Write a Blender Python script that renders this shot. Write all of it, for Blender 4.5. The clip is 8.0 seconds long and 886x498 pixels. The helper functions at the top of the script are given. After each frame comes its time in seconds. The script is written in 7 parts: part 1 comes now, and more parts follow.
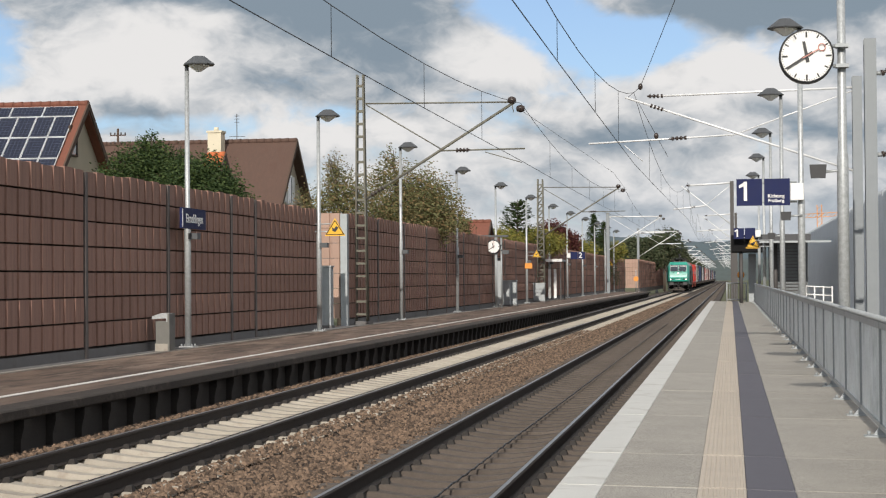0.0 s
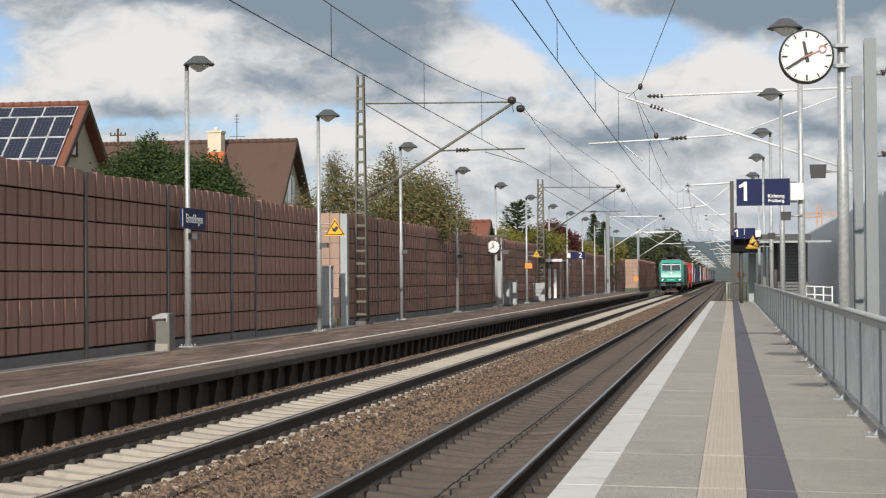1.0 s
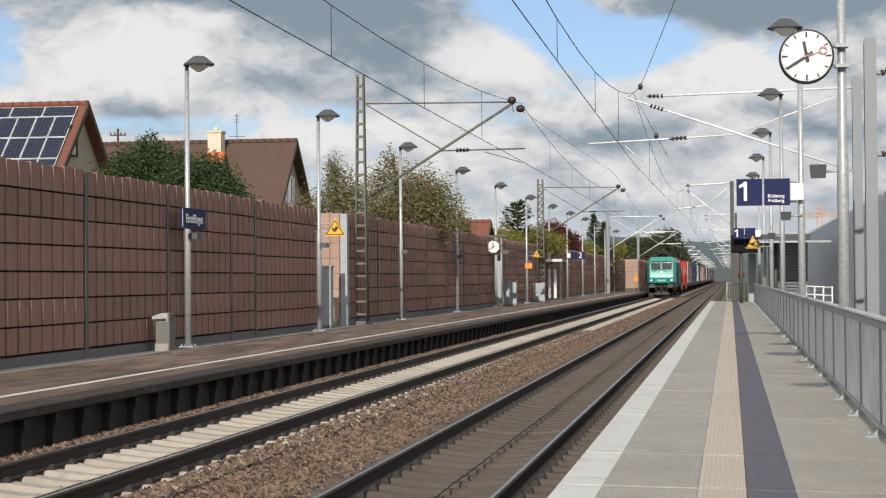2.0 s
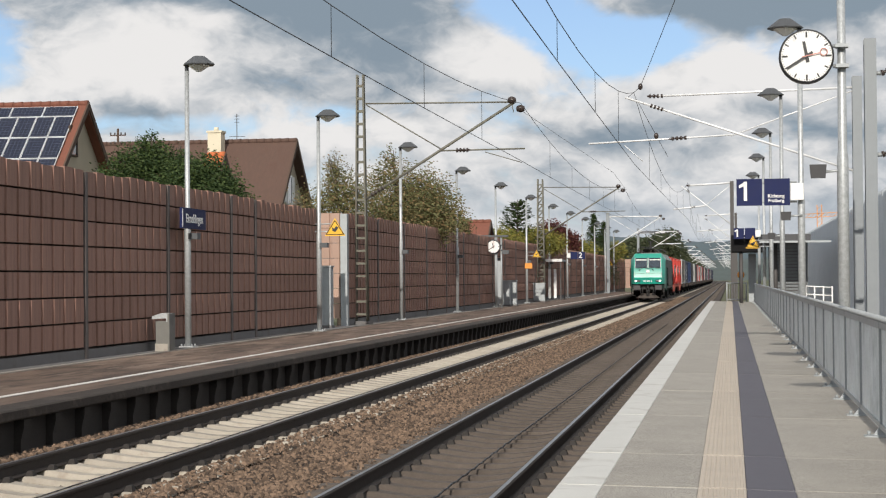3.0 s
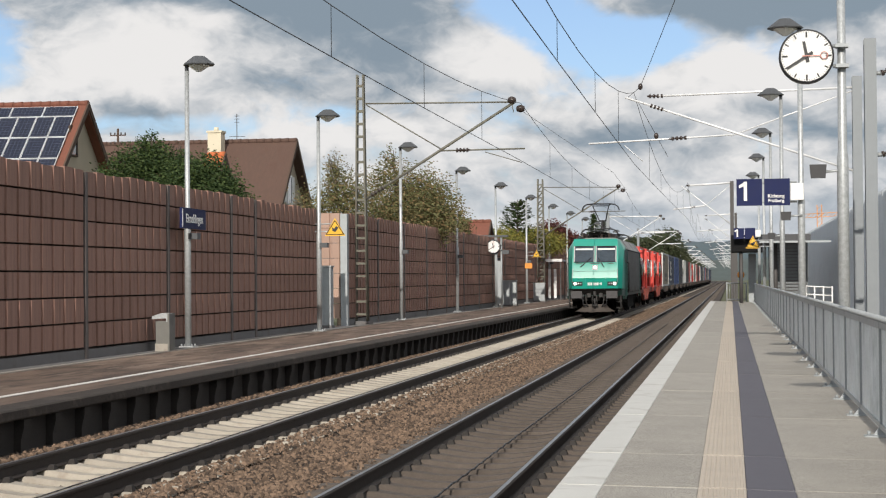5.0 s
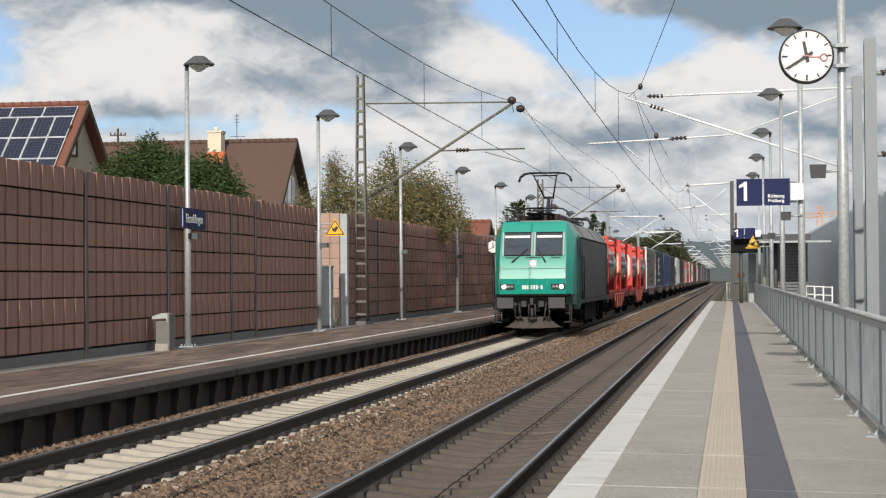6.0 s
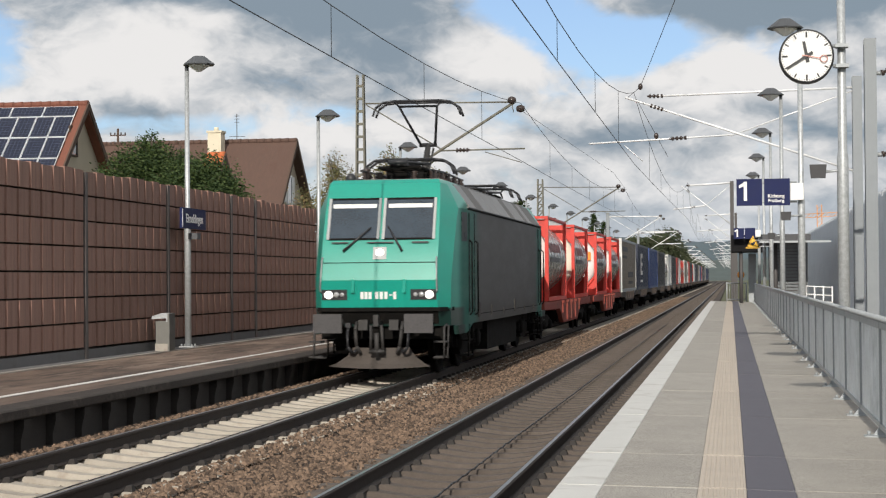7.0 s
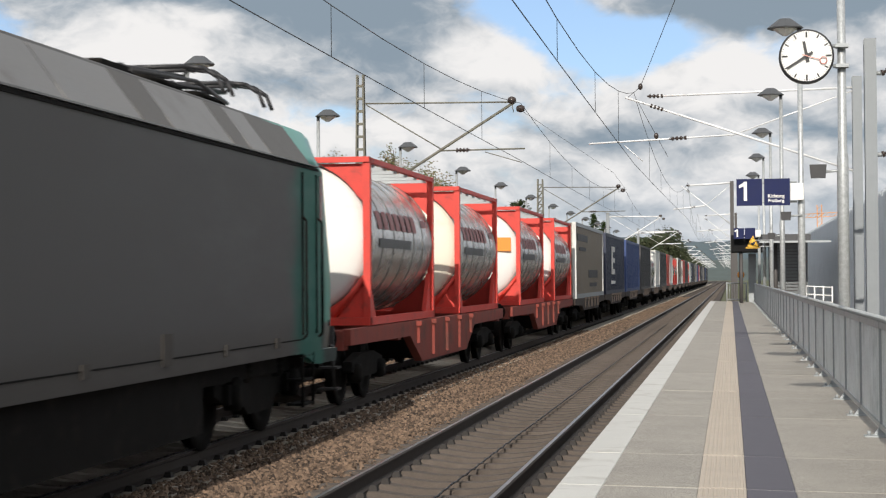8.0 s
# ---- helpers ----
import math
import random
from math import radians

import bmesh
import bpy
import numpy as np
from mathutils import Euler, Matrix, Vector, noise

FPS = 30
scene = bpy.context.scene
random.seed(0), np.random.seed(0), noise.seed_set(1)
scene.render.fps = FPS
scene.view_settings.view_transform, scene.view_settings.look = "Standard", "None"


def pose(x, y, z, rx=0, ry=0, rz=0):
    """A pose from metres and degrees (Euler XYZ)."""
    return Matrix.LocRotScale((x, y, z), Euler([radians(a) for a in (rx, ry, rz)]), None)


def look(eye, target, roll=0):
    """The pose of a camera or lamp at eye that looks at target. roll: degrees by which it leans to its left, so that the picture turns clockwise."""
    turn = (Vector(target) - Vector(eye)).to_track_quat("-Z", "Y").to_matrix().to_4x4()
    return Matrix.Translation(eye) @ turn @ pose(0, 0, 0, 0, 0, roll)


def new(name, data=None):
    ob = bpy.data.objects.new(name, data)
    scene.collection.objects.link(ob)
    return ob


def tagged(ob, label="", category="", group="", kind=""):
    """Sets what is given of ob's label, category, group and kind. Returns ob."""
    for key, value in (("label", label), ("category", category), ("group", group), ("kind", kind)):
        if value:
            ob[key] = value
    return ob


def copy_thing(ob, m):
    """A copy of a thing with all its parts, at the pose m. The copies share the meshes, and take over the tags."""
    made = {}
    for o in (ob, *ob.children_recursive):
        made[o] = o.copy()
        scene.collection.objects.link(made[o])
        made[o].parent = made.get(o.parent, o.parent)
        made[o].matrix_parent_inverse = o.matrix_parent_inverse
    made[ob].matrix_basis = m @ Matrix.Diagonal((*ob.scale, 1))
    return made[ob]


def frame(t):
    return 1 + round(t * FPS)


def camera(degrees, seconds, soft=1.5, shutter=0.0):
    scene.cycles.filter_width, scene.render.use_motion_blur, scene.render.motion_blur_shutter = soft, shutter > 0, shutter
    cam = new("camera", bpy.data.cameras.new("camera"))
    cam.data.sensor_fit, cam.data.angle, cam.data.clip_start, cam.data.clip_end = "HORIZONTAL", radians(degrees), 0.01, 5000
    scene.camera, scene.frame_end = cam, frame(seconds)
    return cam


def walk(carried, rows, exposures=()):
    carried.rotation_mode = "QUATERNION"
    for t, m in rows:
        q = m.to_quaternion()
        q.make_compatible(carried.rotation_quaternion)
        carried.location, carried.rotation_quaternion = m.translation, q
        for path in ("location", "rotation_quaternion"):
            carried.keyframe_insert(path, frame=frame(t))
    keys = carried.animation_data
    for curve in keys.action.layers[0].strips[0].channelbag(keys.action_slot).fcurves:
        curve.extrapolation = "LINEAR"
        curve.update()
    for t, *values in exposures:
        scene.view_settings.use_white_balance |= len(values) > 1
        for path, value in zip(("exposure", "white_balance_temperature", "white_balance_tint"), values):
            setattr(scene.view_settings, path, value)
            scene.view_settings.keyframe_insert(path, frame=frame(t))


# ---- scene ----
# World: x to the right of the line, y along the track, z up from the rail tops.
EYE = (0.0, 0.0, 1.871)
AIM = (-math.sin(radians(9.068)) * math.cos(radians(0.955)), math.cos(radians(9.068)) * math.cos(radians(0.955)), math.sin(radians(0.955)))
cam = camera(27.66, 8.0, soft=1.2, shutter=0.15)
STAND = look(EYE, (EYE[0] + AIM[0] * 50, EYE[1] + AIM[1] * 50, EYE[2] + AIM[2] * 50), roll=-0.46)
walk(cam, [(0.0, STAND), (8.0, STAND)], exposures=[(0.0, -0.08), (3.0, -0.04), (6.8, -0.04), (7.5, -0.03), (8.0, 0.06)])

# ---- light ----
SUN_ELEV, SUN_OFF = 26.4, 0.4            # low autumn sun behind the camera, a little from the right
sun_dir = Vector((math.sin(radians(SUN_OFF)) * math.cos(radians(SUN_ELEV)), -math.cos(radians(SUN_OFF)) * math.cos(radians(SUN_ELEV)), math.sin(radians(SUN_ELEV))))
sun = new("sun", bpy.data.lights.new("sun", "SUN"))
sun.data.energy, sun.data.angle, sun.data.color = 3.9, radians(0.53), (1.0, 0.93, 0.83)
sun.matrix_world = look((0, 0, 40), Vector((0, 0, 40)) - sun_dir)


class Nodes:
    """Short hand for node trees."""

    def __init__(self, tree):
        self.t = tree

    def add(self, kind, inputs=None, operation="", data_type=""):
        n = self.t.nodes.new(kind)
        if operation:
            n.operation = operation
        if data_type:
            n.data_type = data_type
        for k, v in (inputs or {}).items():
            if isinstance(v, bpy.types.NodeSocket):
                self.t.links.new(v, n.inputs[k])
            else:
                n.inputs[k].default_value = v
        return n

    def math(self, op, a, b=0.0, c=None, clamp=False):
        n = self.add("ShaderNodeMath", {0: a, 1: b}, operation=op)
        n.use_clamp = clamp
        if c is not None:
            if isinstance(c, bpy.types.NodeSocket):
                self.t.links.new(c, n.inputs[2])
            else:
                n.inputs[2].default_value = c
        return n.outputs[0]

    def mix(self, f, a, b):
        n = self.add("ShaderNodeMix", {0: f, 6: a, 7: b}, data_type="RGBA")
        return n.outputs[2]

    def noise(self, vec, scale, detail=4.0, rough=0.55, distort=0.0):
        n = self.add("ShaderNodeTexNoise", {"Vector": vec, "Scale": scale, "Detail": detail, "Roughness": rough, "Distortion": distort})
        return n.outputs["Fac"]

    def ramp(self, fac, lo, hi):
        n = self.add("ShaderNodeMapRange", {0: fac, 1: lo, 2: hi, 3: 0.0, 4: 1.0})
        n.clamp, n.interpolation_type = True, "SMOOTHSTEP"
        return n.outputs[0]


def make_world():
    w = bpy.data.worlds.new("sky")
    w.use_nodes = True
    scene.world = w
    t = w.node_tree
    t.nodes.clear()
    N = Nodes(t)
    sky = N.add("ShaderNodeTexSky")
    sky.sky_type, sky.sun_disc, sky.altitude, sky.dust_density = "NISHITA", False, 250, 0.6
    sky.sun_elevation, sky.sun_rotation = radians(SUN_ELEV), radians(180 - SUN_OFF)
    blue = N.add("ShaderNodeVectorMath", {0: sky.outputs[0], 3: 0.095}, operation="SCALE").outputs[0]
    blue = N.add("ShaderNodeVectorMath", {0: blue, 1: (0.84, 1.0, 1.30)}, operation="MULTIPLY").outputs[0]
    co = N.add("ShaderNodeTexCoord").outputs["Generated"]
    stretch = N.add("ShaderNodeVectorMath", {0: co, 1: (1.0, 1.0, 1.75)}, operation="MULTIPLY").outputs[0]
    def puffs(vec):
        """Billowing cloud thickness: broad masses, heads, and crisp small lobes."""
        big = N.noise(vec, 5.2, 2.0, 0.5)
        heads = N.noise(vec, 17.0, 6.0, 0.56, 0.25)
        cells = N.add("ShaderNodeTexVoronoi", {"Vector": vec, "Scale": 34.0, "Detail": 3.0, "Roughness": 0.6})
        lobes = N.math("SUBTRACT", 0.5, cells.outputs["Distance"])
        return N.math("ADD", N.math("ADD", N.math("MULTIPLY", big, 0.62), N.math("MULTIPLY", heads, 0.60)), N.math("MULTIPLY", lobes, 0.09))

    warp = N.add("ShaderNodeTexNoise", {"Vector": stretch, "Scale": 22.0, "Detail": 5.0}).outputs["Color"]
    warp = N.add("ShaderNodeVectorMath", {0: N.add("ShaderNodeVectorMath", {0: warp, 1: (0.5, 0.5, 0.5)}, operation="SUBTRACT").outputs[0], 3: 0.035}, operation="SCALE").outputs[0]
    here = N.add("ShaderNodeVectorMath", {0: stretch, 1: warp}, operation="ADD").outputs[0]
    above = N.add("ShaderNodeVectorMath", {0: here, 1: (0.006, 0.0, 0.020)}, operation="ADD").outputs[0]
    thick, thick_above = puffs(here), puffs(above)

    def bank(az, el, wide, high, gain):
        """A soft cloud mass about a compass direction (degrees right of the line, degrees up)."""
        d = Vector((math.sin(radians(az)) * math.cos(radians(el)), math.cos(radians(az)) * math.cos(radians(el)), math.sin(radians(el))))
        off = N.add("ShaderNodeVectorMath", {0: co, 1: d}, operation="SUBTRACT").outputs[0]
        off = N.add("ShaderNodeVectorMath", {0: off, 1: (1 / radians(wide), 1 / radians(wide), 1 / radians(high))}, operation="MULTIPLY").outputs[0]
        dist = N.add("ShaderNodeVectorMath", {0: off}, operation="LENGTH").outputs["Value"]
        return N.math("MULTIPLY", N.ramp(dist, 1.25, 0.2), gain)

    def total(items):
        acc = items[0]
        for i in items[1:]:
            acc = N.math("ADD", acc, i)
        return acc

    gap = total([bank(-6.4, 8.6, 2.6, 1.5, 0.34), bank(-3.6, 7.4, 2.6, 1.2, 0.34), bank(-1.5, 7.6, 1.6, 0.9, 0.16), bank(-22.8, 6.8, 1.2, 1.4, 0.10), bank(-18.0, 4.9, 4.2, 0.5, 0.20),
                 bank(-12.5, 5.2, 1.6, 0.5, 0.12)])
    dark = total([bank(-12.0, 8.2, 4.6, 1.5, 0.85), bank(-16.0, 9.2, 4.0, 0.8, 0.6), bank(1.8, 9.0, 6.0, 1.7, 1.35), bank(-13.5, 6.2, 3.6, 0.7, 0.35), bank(2.0, 5.2, 5.0, 0.9, 0.3),
                  bank(-3.5, 4.4, 4.0, 0.9, 0.30), bank(-21.0, 9.0, 3.5, 0.8, 0.4)])
    lit = total([bank(-18.6, 7.0, 3.8, 1.5, 0.75), bank(-7.4, 7.0, 2.2, 1.0, 0.75), bank(0.2, 6.2, 2.8, 1.3, 0.65), bank(-12.0, 4.6, 5.0, 0.7, 0.4), bank(-21.5, 5.4, 2.0, 0.7, 0.5)])
    # how thick the cloud is, and how much of it is shaded underside
    cover = N.math("ADD", N.math("SUBTRACT", thick, gap), N.math("MULTIPLY", N.math("ADD", dark, lit), 0.18))
    cover = N.ramp(cover, 0.28, 0.53)
    relief = N.math("MULTIPLY", N.math("SUBTRACT", thick_above, thick), 4.0)
    depth = N.math("MULTIPLY", N.math("SUBTRACT", thick, 0.58), 1.5)
    shade = N.math("ADD", N.math("ADD", relief, depth), N.math("ADD", dark, N.math("SUBTRACT", 0.30, lit)))
    shade = N.ramp(shade, -0.35, 1.05)
    white = N.mix(shade, (0.86, 0.845, 0.835, 1), (0.255, 0.32, 0.385, 1))
    blue = N.mix(0.22, blue, (0.62, 0.70, 0.76, 1))
    col = N.mix(cover, blue, white)
    # haze low over the land
    up = N.add("ShaderNodeSeparateXYZ", {0: co}).outputs[2]
    haze = N.ramp(up, 0.075, 0.0)
    col = N.mix(N.math("MULTIPLY", haze, 0.45), col, (0.62, 0.67, 0.74, 1))
    bg = N.add("ShaderNodeBackground", {0: col, 1: 1.0})
    t.links.new(bg.outputs[0], N.add("ShaderNodeOutputWorld").inputs[0])


make_world()


# ---- materials ----
def surface(name, base, rough=0.7, metal=0.0, vary=0.25, scale=6.0, grain=60.0, bump=0.0, stain=None, stain_scale=1.2, stain_amount=0.5,
            stretch=(1, 1, 1), coat=0.0, per_piece=0.0, spec=0.5, glow=0.0, world=False, speckle=1.6):
    """A surface with two scales of variation, optional stains, and fine relief."""
    m = bpy.data.materials.new(name)
    m.use_nodes = True
    t = m.node_tree
    bsdf = t.nodes["Principled BSDF"]
    N = Nodes(t)
    if world:
        co = N.add("ShaderNodeNewGeometry").outputs["Position"]
    else:
        co = N.add("ShaderNodeTexCoord").outputs["Object"]
    if per_piece:
        rnd = N.add("ShaderNodeObjectInfo").outputs["Random"]
        co = N.add("ShaderNodeVectorMath", {0: co, 1: N.add("ShaderNodeCombineXYZ", {0: N.math("MULTIPLY", rnd, 37.0), 1: N.math("MULTIPLY", rnd, 91.0)}).outputs[0]}, operation="ADD").outputs[0]
    co = N.add("ShaderNodeVectorMath", {0: co, 1: stretch}, operation="MULTIPLY").outputs[0]
    a = N.noise(co, scale, 5.0)
    g = N.noise(co, grain, 3.0)
    v = N.math("ADD", N.math("MULTIPLY", N.math("SUBTRACT", a, 0.5), vary * 2.2), N.math("MULTIPLY", N.math("SUBTRACT", g, 0.5), vary * speckle))
    if per_piece:
        v = N.math("ADD", v, N.math("MULTIPLY", N.math("SUBTRACT", rnd, 0.5), per_piece))
    v = N.math("ADD", v, 1.0)
    col = N.add("ShaderNodeVectorMath", {0: base[:3], 3: v}, operation="SCALE").outputs[0]
    r = N.math("ADD", N.math("MULTIPLY", N.math("SUBTRACT", a, 0.5), 0.25), rough, clamp=True)
    if stain:
        s = N.ramp(N.noise(co, stain_scale, 6.0, 0.62, 0.4), 0.62 - 0.22 * stain_amount, 0.70)
        col = N.mix(N.math("MULTIPLY", s, min(1.0, 0.45 + 0.5 * stain_amount)), col, (*stain, 1))
    t.links.new(col, bsdf.inputs["Base Color"])
    t.links.new(r, bsdf.inputs["Roughness"])
    bsdf.inputs["Metallic"].default_value = metal
    bsdf.inputs["Specular IOR Level"].default_value = spec
    bsdf.inputs["Coat Weight"].default_value = coat
    bsdf.inputs["Coat Roughness"].default_value = 0.12
    if bump:
        h = N.math("ADD", N.math("MULTIPLY", g, 0.6), N.math("MULTIPLY", a, 0.5))
        t.links.new(N.add("ShaderNodeBump", {"Height": h, "Strength": min(1.0, bump), "Distance": 0.01 * max(1.0, bump)}).outputs[0], bsdf.inputs["Normal"])
    if glow:
        bsdf.inputs["Emission Color"].default_value = (*base, 1)
        bsdf.inputs["Emission Strength"].default_value = glow
    return m


def glass(name, tint=(0.9, 0.95, 0.95), rough=0.02):
    m = bpy.data.materials.new(name)
    m.use_nodes = True
    b = m.node_tree.nodes["Principled BSDF"]
    b.inputs["Base Color"].default_value = (*tint, 1)
    b.inputs["Roughness"].default_value = rough
    b.inputs["Transmission Weight"].default_value = 1.0
    b.inputs["IOR"].default_value = 1.45
    return m


M = dict(
    ballast=surface("ballast bed", (0.052, 0.039, 0.031), 0.95, vary=0.5, scale=9, grain=38, bump=1.6, stain=(0.10, 0.065, 0.045), stain_scale=0.5),
    stone=surface("ballast stone", (0.128, 0.097, 0.076), 0.92, vary=0.35, scale=14, grain=120, bump=0.4),
    rail_side=surface("rusty rail", (0.040, 0.031, 0.027), 0.75, 0.3, vary=0.3, scale=5, grain=40, bump=0.3, stretch=(1, 0.3, 1)),
    rail_top=surface("worn rail head", (0.30, 0.30, 0.31), 0.36, 1.0, vary=0.12, scale=2, grain=30, stretch=(6, 0.05, 1)),
    sleeper_new=surface("pale concrete sleeper", (0.39, 0.35, 0.295), 0.9, vary=0.16, scale=5, grain=50, bump=0.4, stain=(0.30, 0.25, 0.20), stain_scale=4, stain_amount=0.4, per_piece=0.22),
    sleeper_old=surface("weathered sleeper", (0.100, 0.081, 0.068), 0.95, vary=0.28, scale=6, grain=60, bump=0.5, stain=(0.07, 0.055, 0.045), stain_scale=3, per_piece=0.22),
    clip=surface("dark rail clip", (0.03, 0.026, 0.024), 0.7, 0.4),
    edge_white=surface("white edge slab", (0.58, 0.575, 0.55), 0.8, vary=0.10, scale=3, grain=90, speckle=3.0, bump=0.3, stain=(0.42, 0.40, 0.37), stain_scale=2.2, per_piece=0.06),
    slab=surface("grey concrete paving", (0.335, 0.312, 0.278), 0.85, vary=0.24, scale=1.4, grain=95, bump=0.25, stain=(0.25, 0.23, 0.20), stain_scale=2.5, stain_amount=0.12, per_piece=0.12, speckle=11.0),
    tactile=surface("cream tactile paving", (0.50, 0.435, 0.365), 0.8, vary=0.12, scale=4, grain=110, bump=0.2, per_piece=0.06),
    anthracite=surface("dark blue-grey paving", (0.098, 0.094, 0.116), 0.75, vary=0.14, scale=3, grain=140, bump=0.2, per_piece=0.08),
    joint=surface("pale joint mortar", (0.60, 0.57, 0.52), 0.9, vary=0.15, scale=3, grain=70),
    old_asphalt=surface("worn brown asphalt", (0.165, 0.112, 0.084), 0.9, vary=0.48, scale=1.2, grain=70, bump=0.5, stain=(0.046, 0.031, 0.024), stain_scale=1.5, stain_amount=1.0, stretch=(1.6, 0.35, 1)),
    line_paint=surface("worn white line", (0.72, 0.70, 0.66), 0.8, vary=0.12, scale=3, grain=60, stain=(0.3, 0.26, 0.22), stain_scale=3, stain_amount=0.25),
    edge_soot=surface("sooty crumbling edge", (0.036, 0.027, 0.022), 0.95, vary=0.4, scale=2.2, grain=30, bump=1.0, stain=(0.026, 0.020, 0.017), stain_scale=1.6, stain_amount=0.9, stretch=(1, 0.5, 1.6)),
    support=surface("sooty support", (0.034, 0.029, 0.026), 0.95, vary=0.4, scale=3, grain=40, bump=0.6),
    kerb=surface("pale kerb", (0.36, 0.33, 0.29), 0.9, vary=0.2, scale=2, grain=60, bump=0.3, stain=(0.2, 0.17, 0.14), stain_scale=2),
    dark_concrete=surface("sooty concrete", (0.055, 0.045, 0.038), 0.95, vary=0.35, scale=2.5, grain=40, bump=0.6, stain=(0.03, 0.025, 0.022), stain_scale=1.5),
    panel=surface("brown-red noise panel", (0.292, 0.172, 0.135), 0.93, vary=0.26, scale=1.6, grain=50, bump=0.5, stain=(0.20, 0.115, 0.09), stain_scale=1.4, stain_amount=0.6, stretch=(1, 5, 0.22), per_piece=0.20),
    # wall panel colour lightened to salmon: sunlight painted onto the returns
    panel_sunlit=surface("noise panel with sun in its colour", (0.40, 0.27, 0.215), 0.93, vary=0.14, scale=1.6, grain=50, bump=0.5, stretch=(1, 1, 0.35), per_piece=0.08),
    plinth=surface("grey plinth concrete", (0.155, 0.15, 0.15), 0.9, vary=0.18, scale=2, grain=40, bump=0.3, stain=(0.12, 0.11, 0.10), stain_scale=1.5),
    post_grey=surface("grey painted post", (0.092, 0.086, 0.085), 0.7, 0.2, vary=0.15, scale=3),
    wall_post=surface("brown-grey wall post", (0.125, 0.108, 0.102), 0.8, vary=0.2, scale=3),
    galv=surface("galvanised steel", (0.43, 0.45, 0.46), 0.45, 0.35, vary=0.34, scale=16, grain=45, bump=0.08),
    galv_dull=surface("dull zinc steel", (0.36, 0.385, 0.40), 0.6, 0.35, vary=0.18, scale=7, grain=40, bump=0.08),
    mast=surface("olive grey mast steel", (0.17, 0.165, 0.135), 0.75, 0.2, vary=0.25, scale=5, grain=50, stain=(0.12, 0.085, 0.06), stain_scale=4),
    lamp_grey=surface("grey lamp housing", (0.085, 0.09, 0.097), 0.55, 0.1, vary=0.1),
    diffuser=surface("milky diffuser", (0.80, 0.81, 0.80), 0.3, vary=0.08),
    wire=surface("dark copper wire", (0.045, 0.045, 0.047), 0.8, 0.0, vary=0.1),
    alu_arm=surface("bright arm tube", (0.82, 0.83, 0.84), 0.45, 0.15, vary=0.08),
    insulator=surface("brown insulator", (0.045, 0.032, 0.028), 0.3, vary=0.1),
    grass=surface("verge soil and grass", (0.09, 0.10, 0.045), 0.95, vary=0.5, scale=0.6, grain=14, bump=0.8, stain=(0.14, 0.11, 0.07), stain_scale=0.2),
    bin_grey=surface("dull grey bin steel", (0.17, 0.168, 0.155), 0.6, 0.2, vary=0.2, scale=5, stain=(0.11, 0.10, 0.09), stain_scale=4),
    black=surface("black plastic", (0.025, 0.025, 0.028), 0.5, vary=0.1),
    white=surface("white enamel", (0.80, 0.80, 0.79), 0.4, vary=0.04),
    navy=surface("navy enamel", (0.012, 0.018, 0.075), 0.6, vary=0.08, spec=0.2),
    yellow=surface("signal yellow", (0.80, 0.45, 0.03), 0.5, vary=0.06),
    orange=surface("weathered orange", (0.75, 0.30, 0.05), 0.6, vary=0.1),
)


def wear(m, pale, scale, stretch, amount):
    """Worn pale patches and dark spills over a surface."""
    t = m.node_tree
    N = Nodes(t)
    b = t.nodes["Principled BSDF"]
    co = N.add("ShaderNodeVectorMath", {0: N.add("ShaderNodeTexCoord").outputs["Object"], 1: stretch}, operation="MULTIPLY").outputs[0]
    patch = N.ramp(N.noise(co, scale, 7.0, 0.68, 0.6), 0.52, 0.62)
    spill = N.ramp(N.noise(co, scale * 2.3, 6.0, 0.6, 0.3), 0.60, 0.68)
    old = b.inputs["Base Color"].links[0].from_socket
    col = N.mix(N.math("MULTIPLY", patch, amount), old, (*pale, 1))
    col = N.mix(N.math("MULTIPLY", spill, 0.75), col, tuple(c * 0.14 for c in pale) + (1,))
    t.links.new(col, b.inputs["Base Color"])


wear(M["old_asphalt"], (0.27, 0.20, 0.155), 1.1, (1.3, 0.30, 1.0), 0.75)
wear(M["edge_soot"], (0.078, 0.060, 0.048), 1.6, (1.0, 0.9, 1.0), 0.55)


# ---- building helpers ----
def box(bm, x0, x1, y0, y1, z0, z1):
    vs = [bm.verts.new((x, y, z)) for z in (z0, z1) for y in (y0, y1) for x in (x0, x1)]
    for f in ((0, 2, 3, 1), (4, 5, 7, 6), (0, 1, 5, 4), (2, 6, 7, 3), (0, 4, 6, 2), (1, 3, 7, 5)):
        bm.faces.new([vs[i] for i in f])
    return vs


def rod(bm, a, b, r, r2=None, seg=8, cap=True):
    """A round bar from a to b."""
    a, b = Vector(a), Vector(b)
    d = (b - a).normalized()
    s = d.orthogonal().normalized()
    u = d.cross(s)
    r2 = r if r2 is None else r2
    lo, hi = [], []
    for i in range(seg):
        w = math.tau * i / seg
        o = s * math.cos(w) + u * math.sin(w)
        lo.append(bm.verts.new(a + o * r)), hi.append(bm.verts.new(b + o * r2))
    for i in range(seg):
        j = (i + 1) % seg
        f = bm.faces.new((lo[i], lo[j], hi[j], hi[i]))
        f.smooth = True
    if cap:
        bm.faces.new(lo[::-1]), bm.faces.new(hi)


def tube(bm, pts, r, seg=6):
    for a, b in zip(pts, pts[1:]):
        rod(bm, a, b, r, seg=seg)


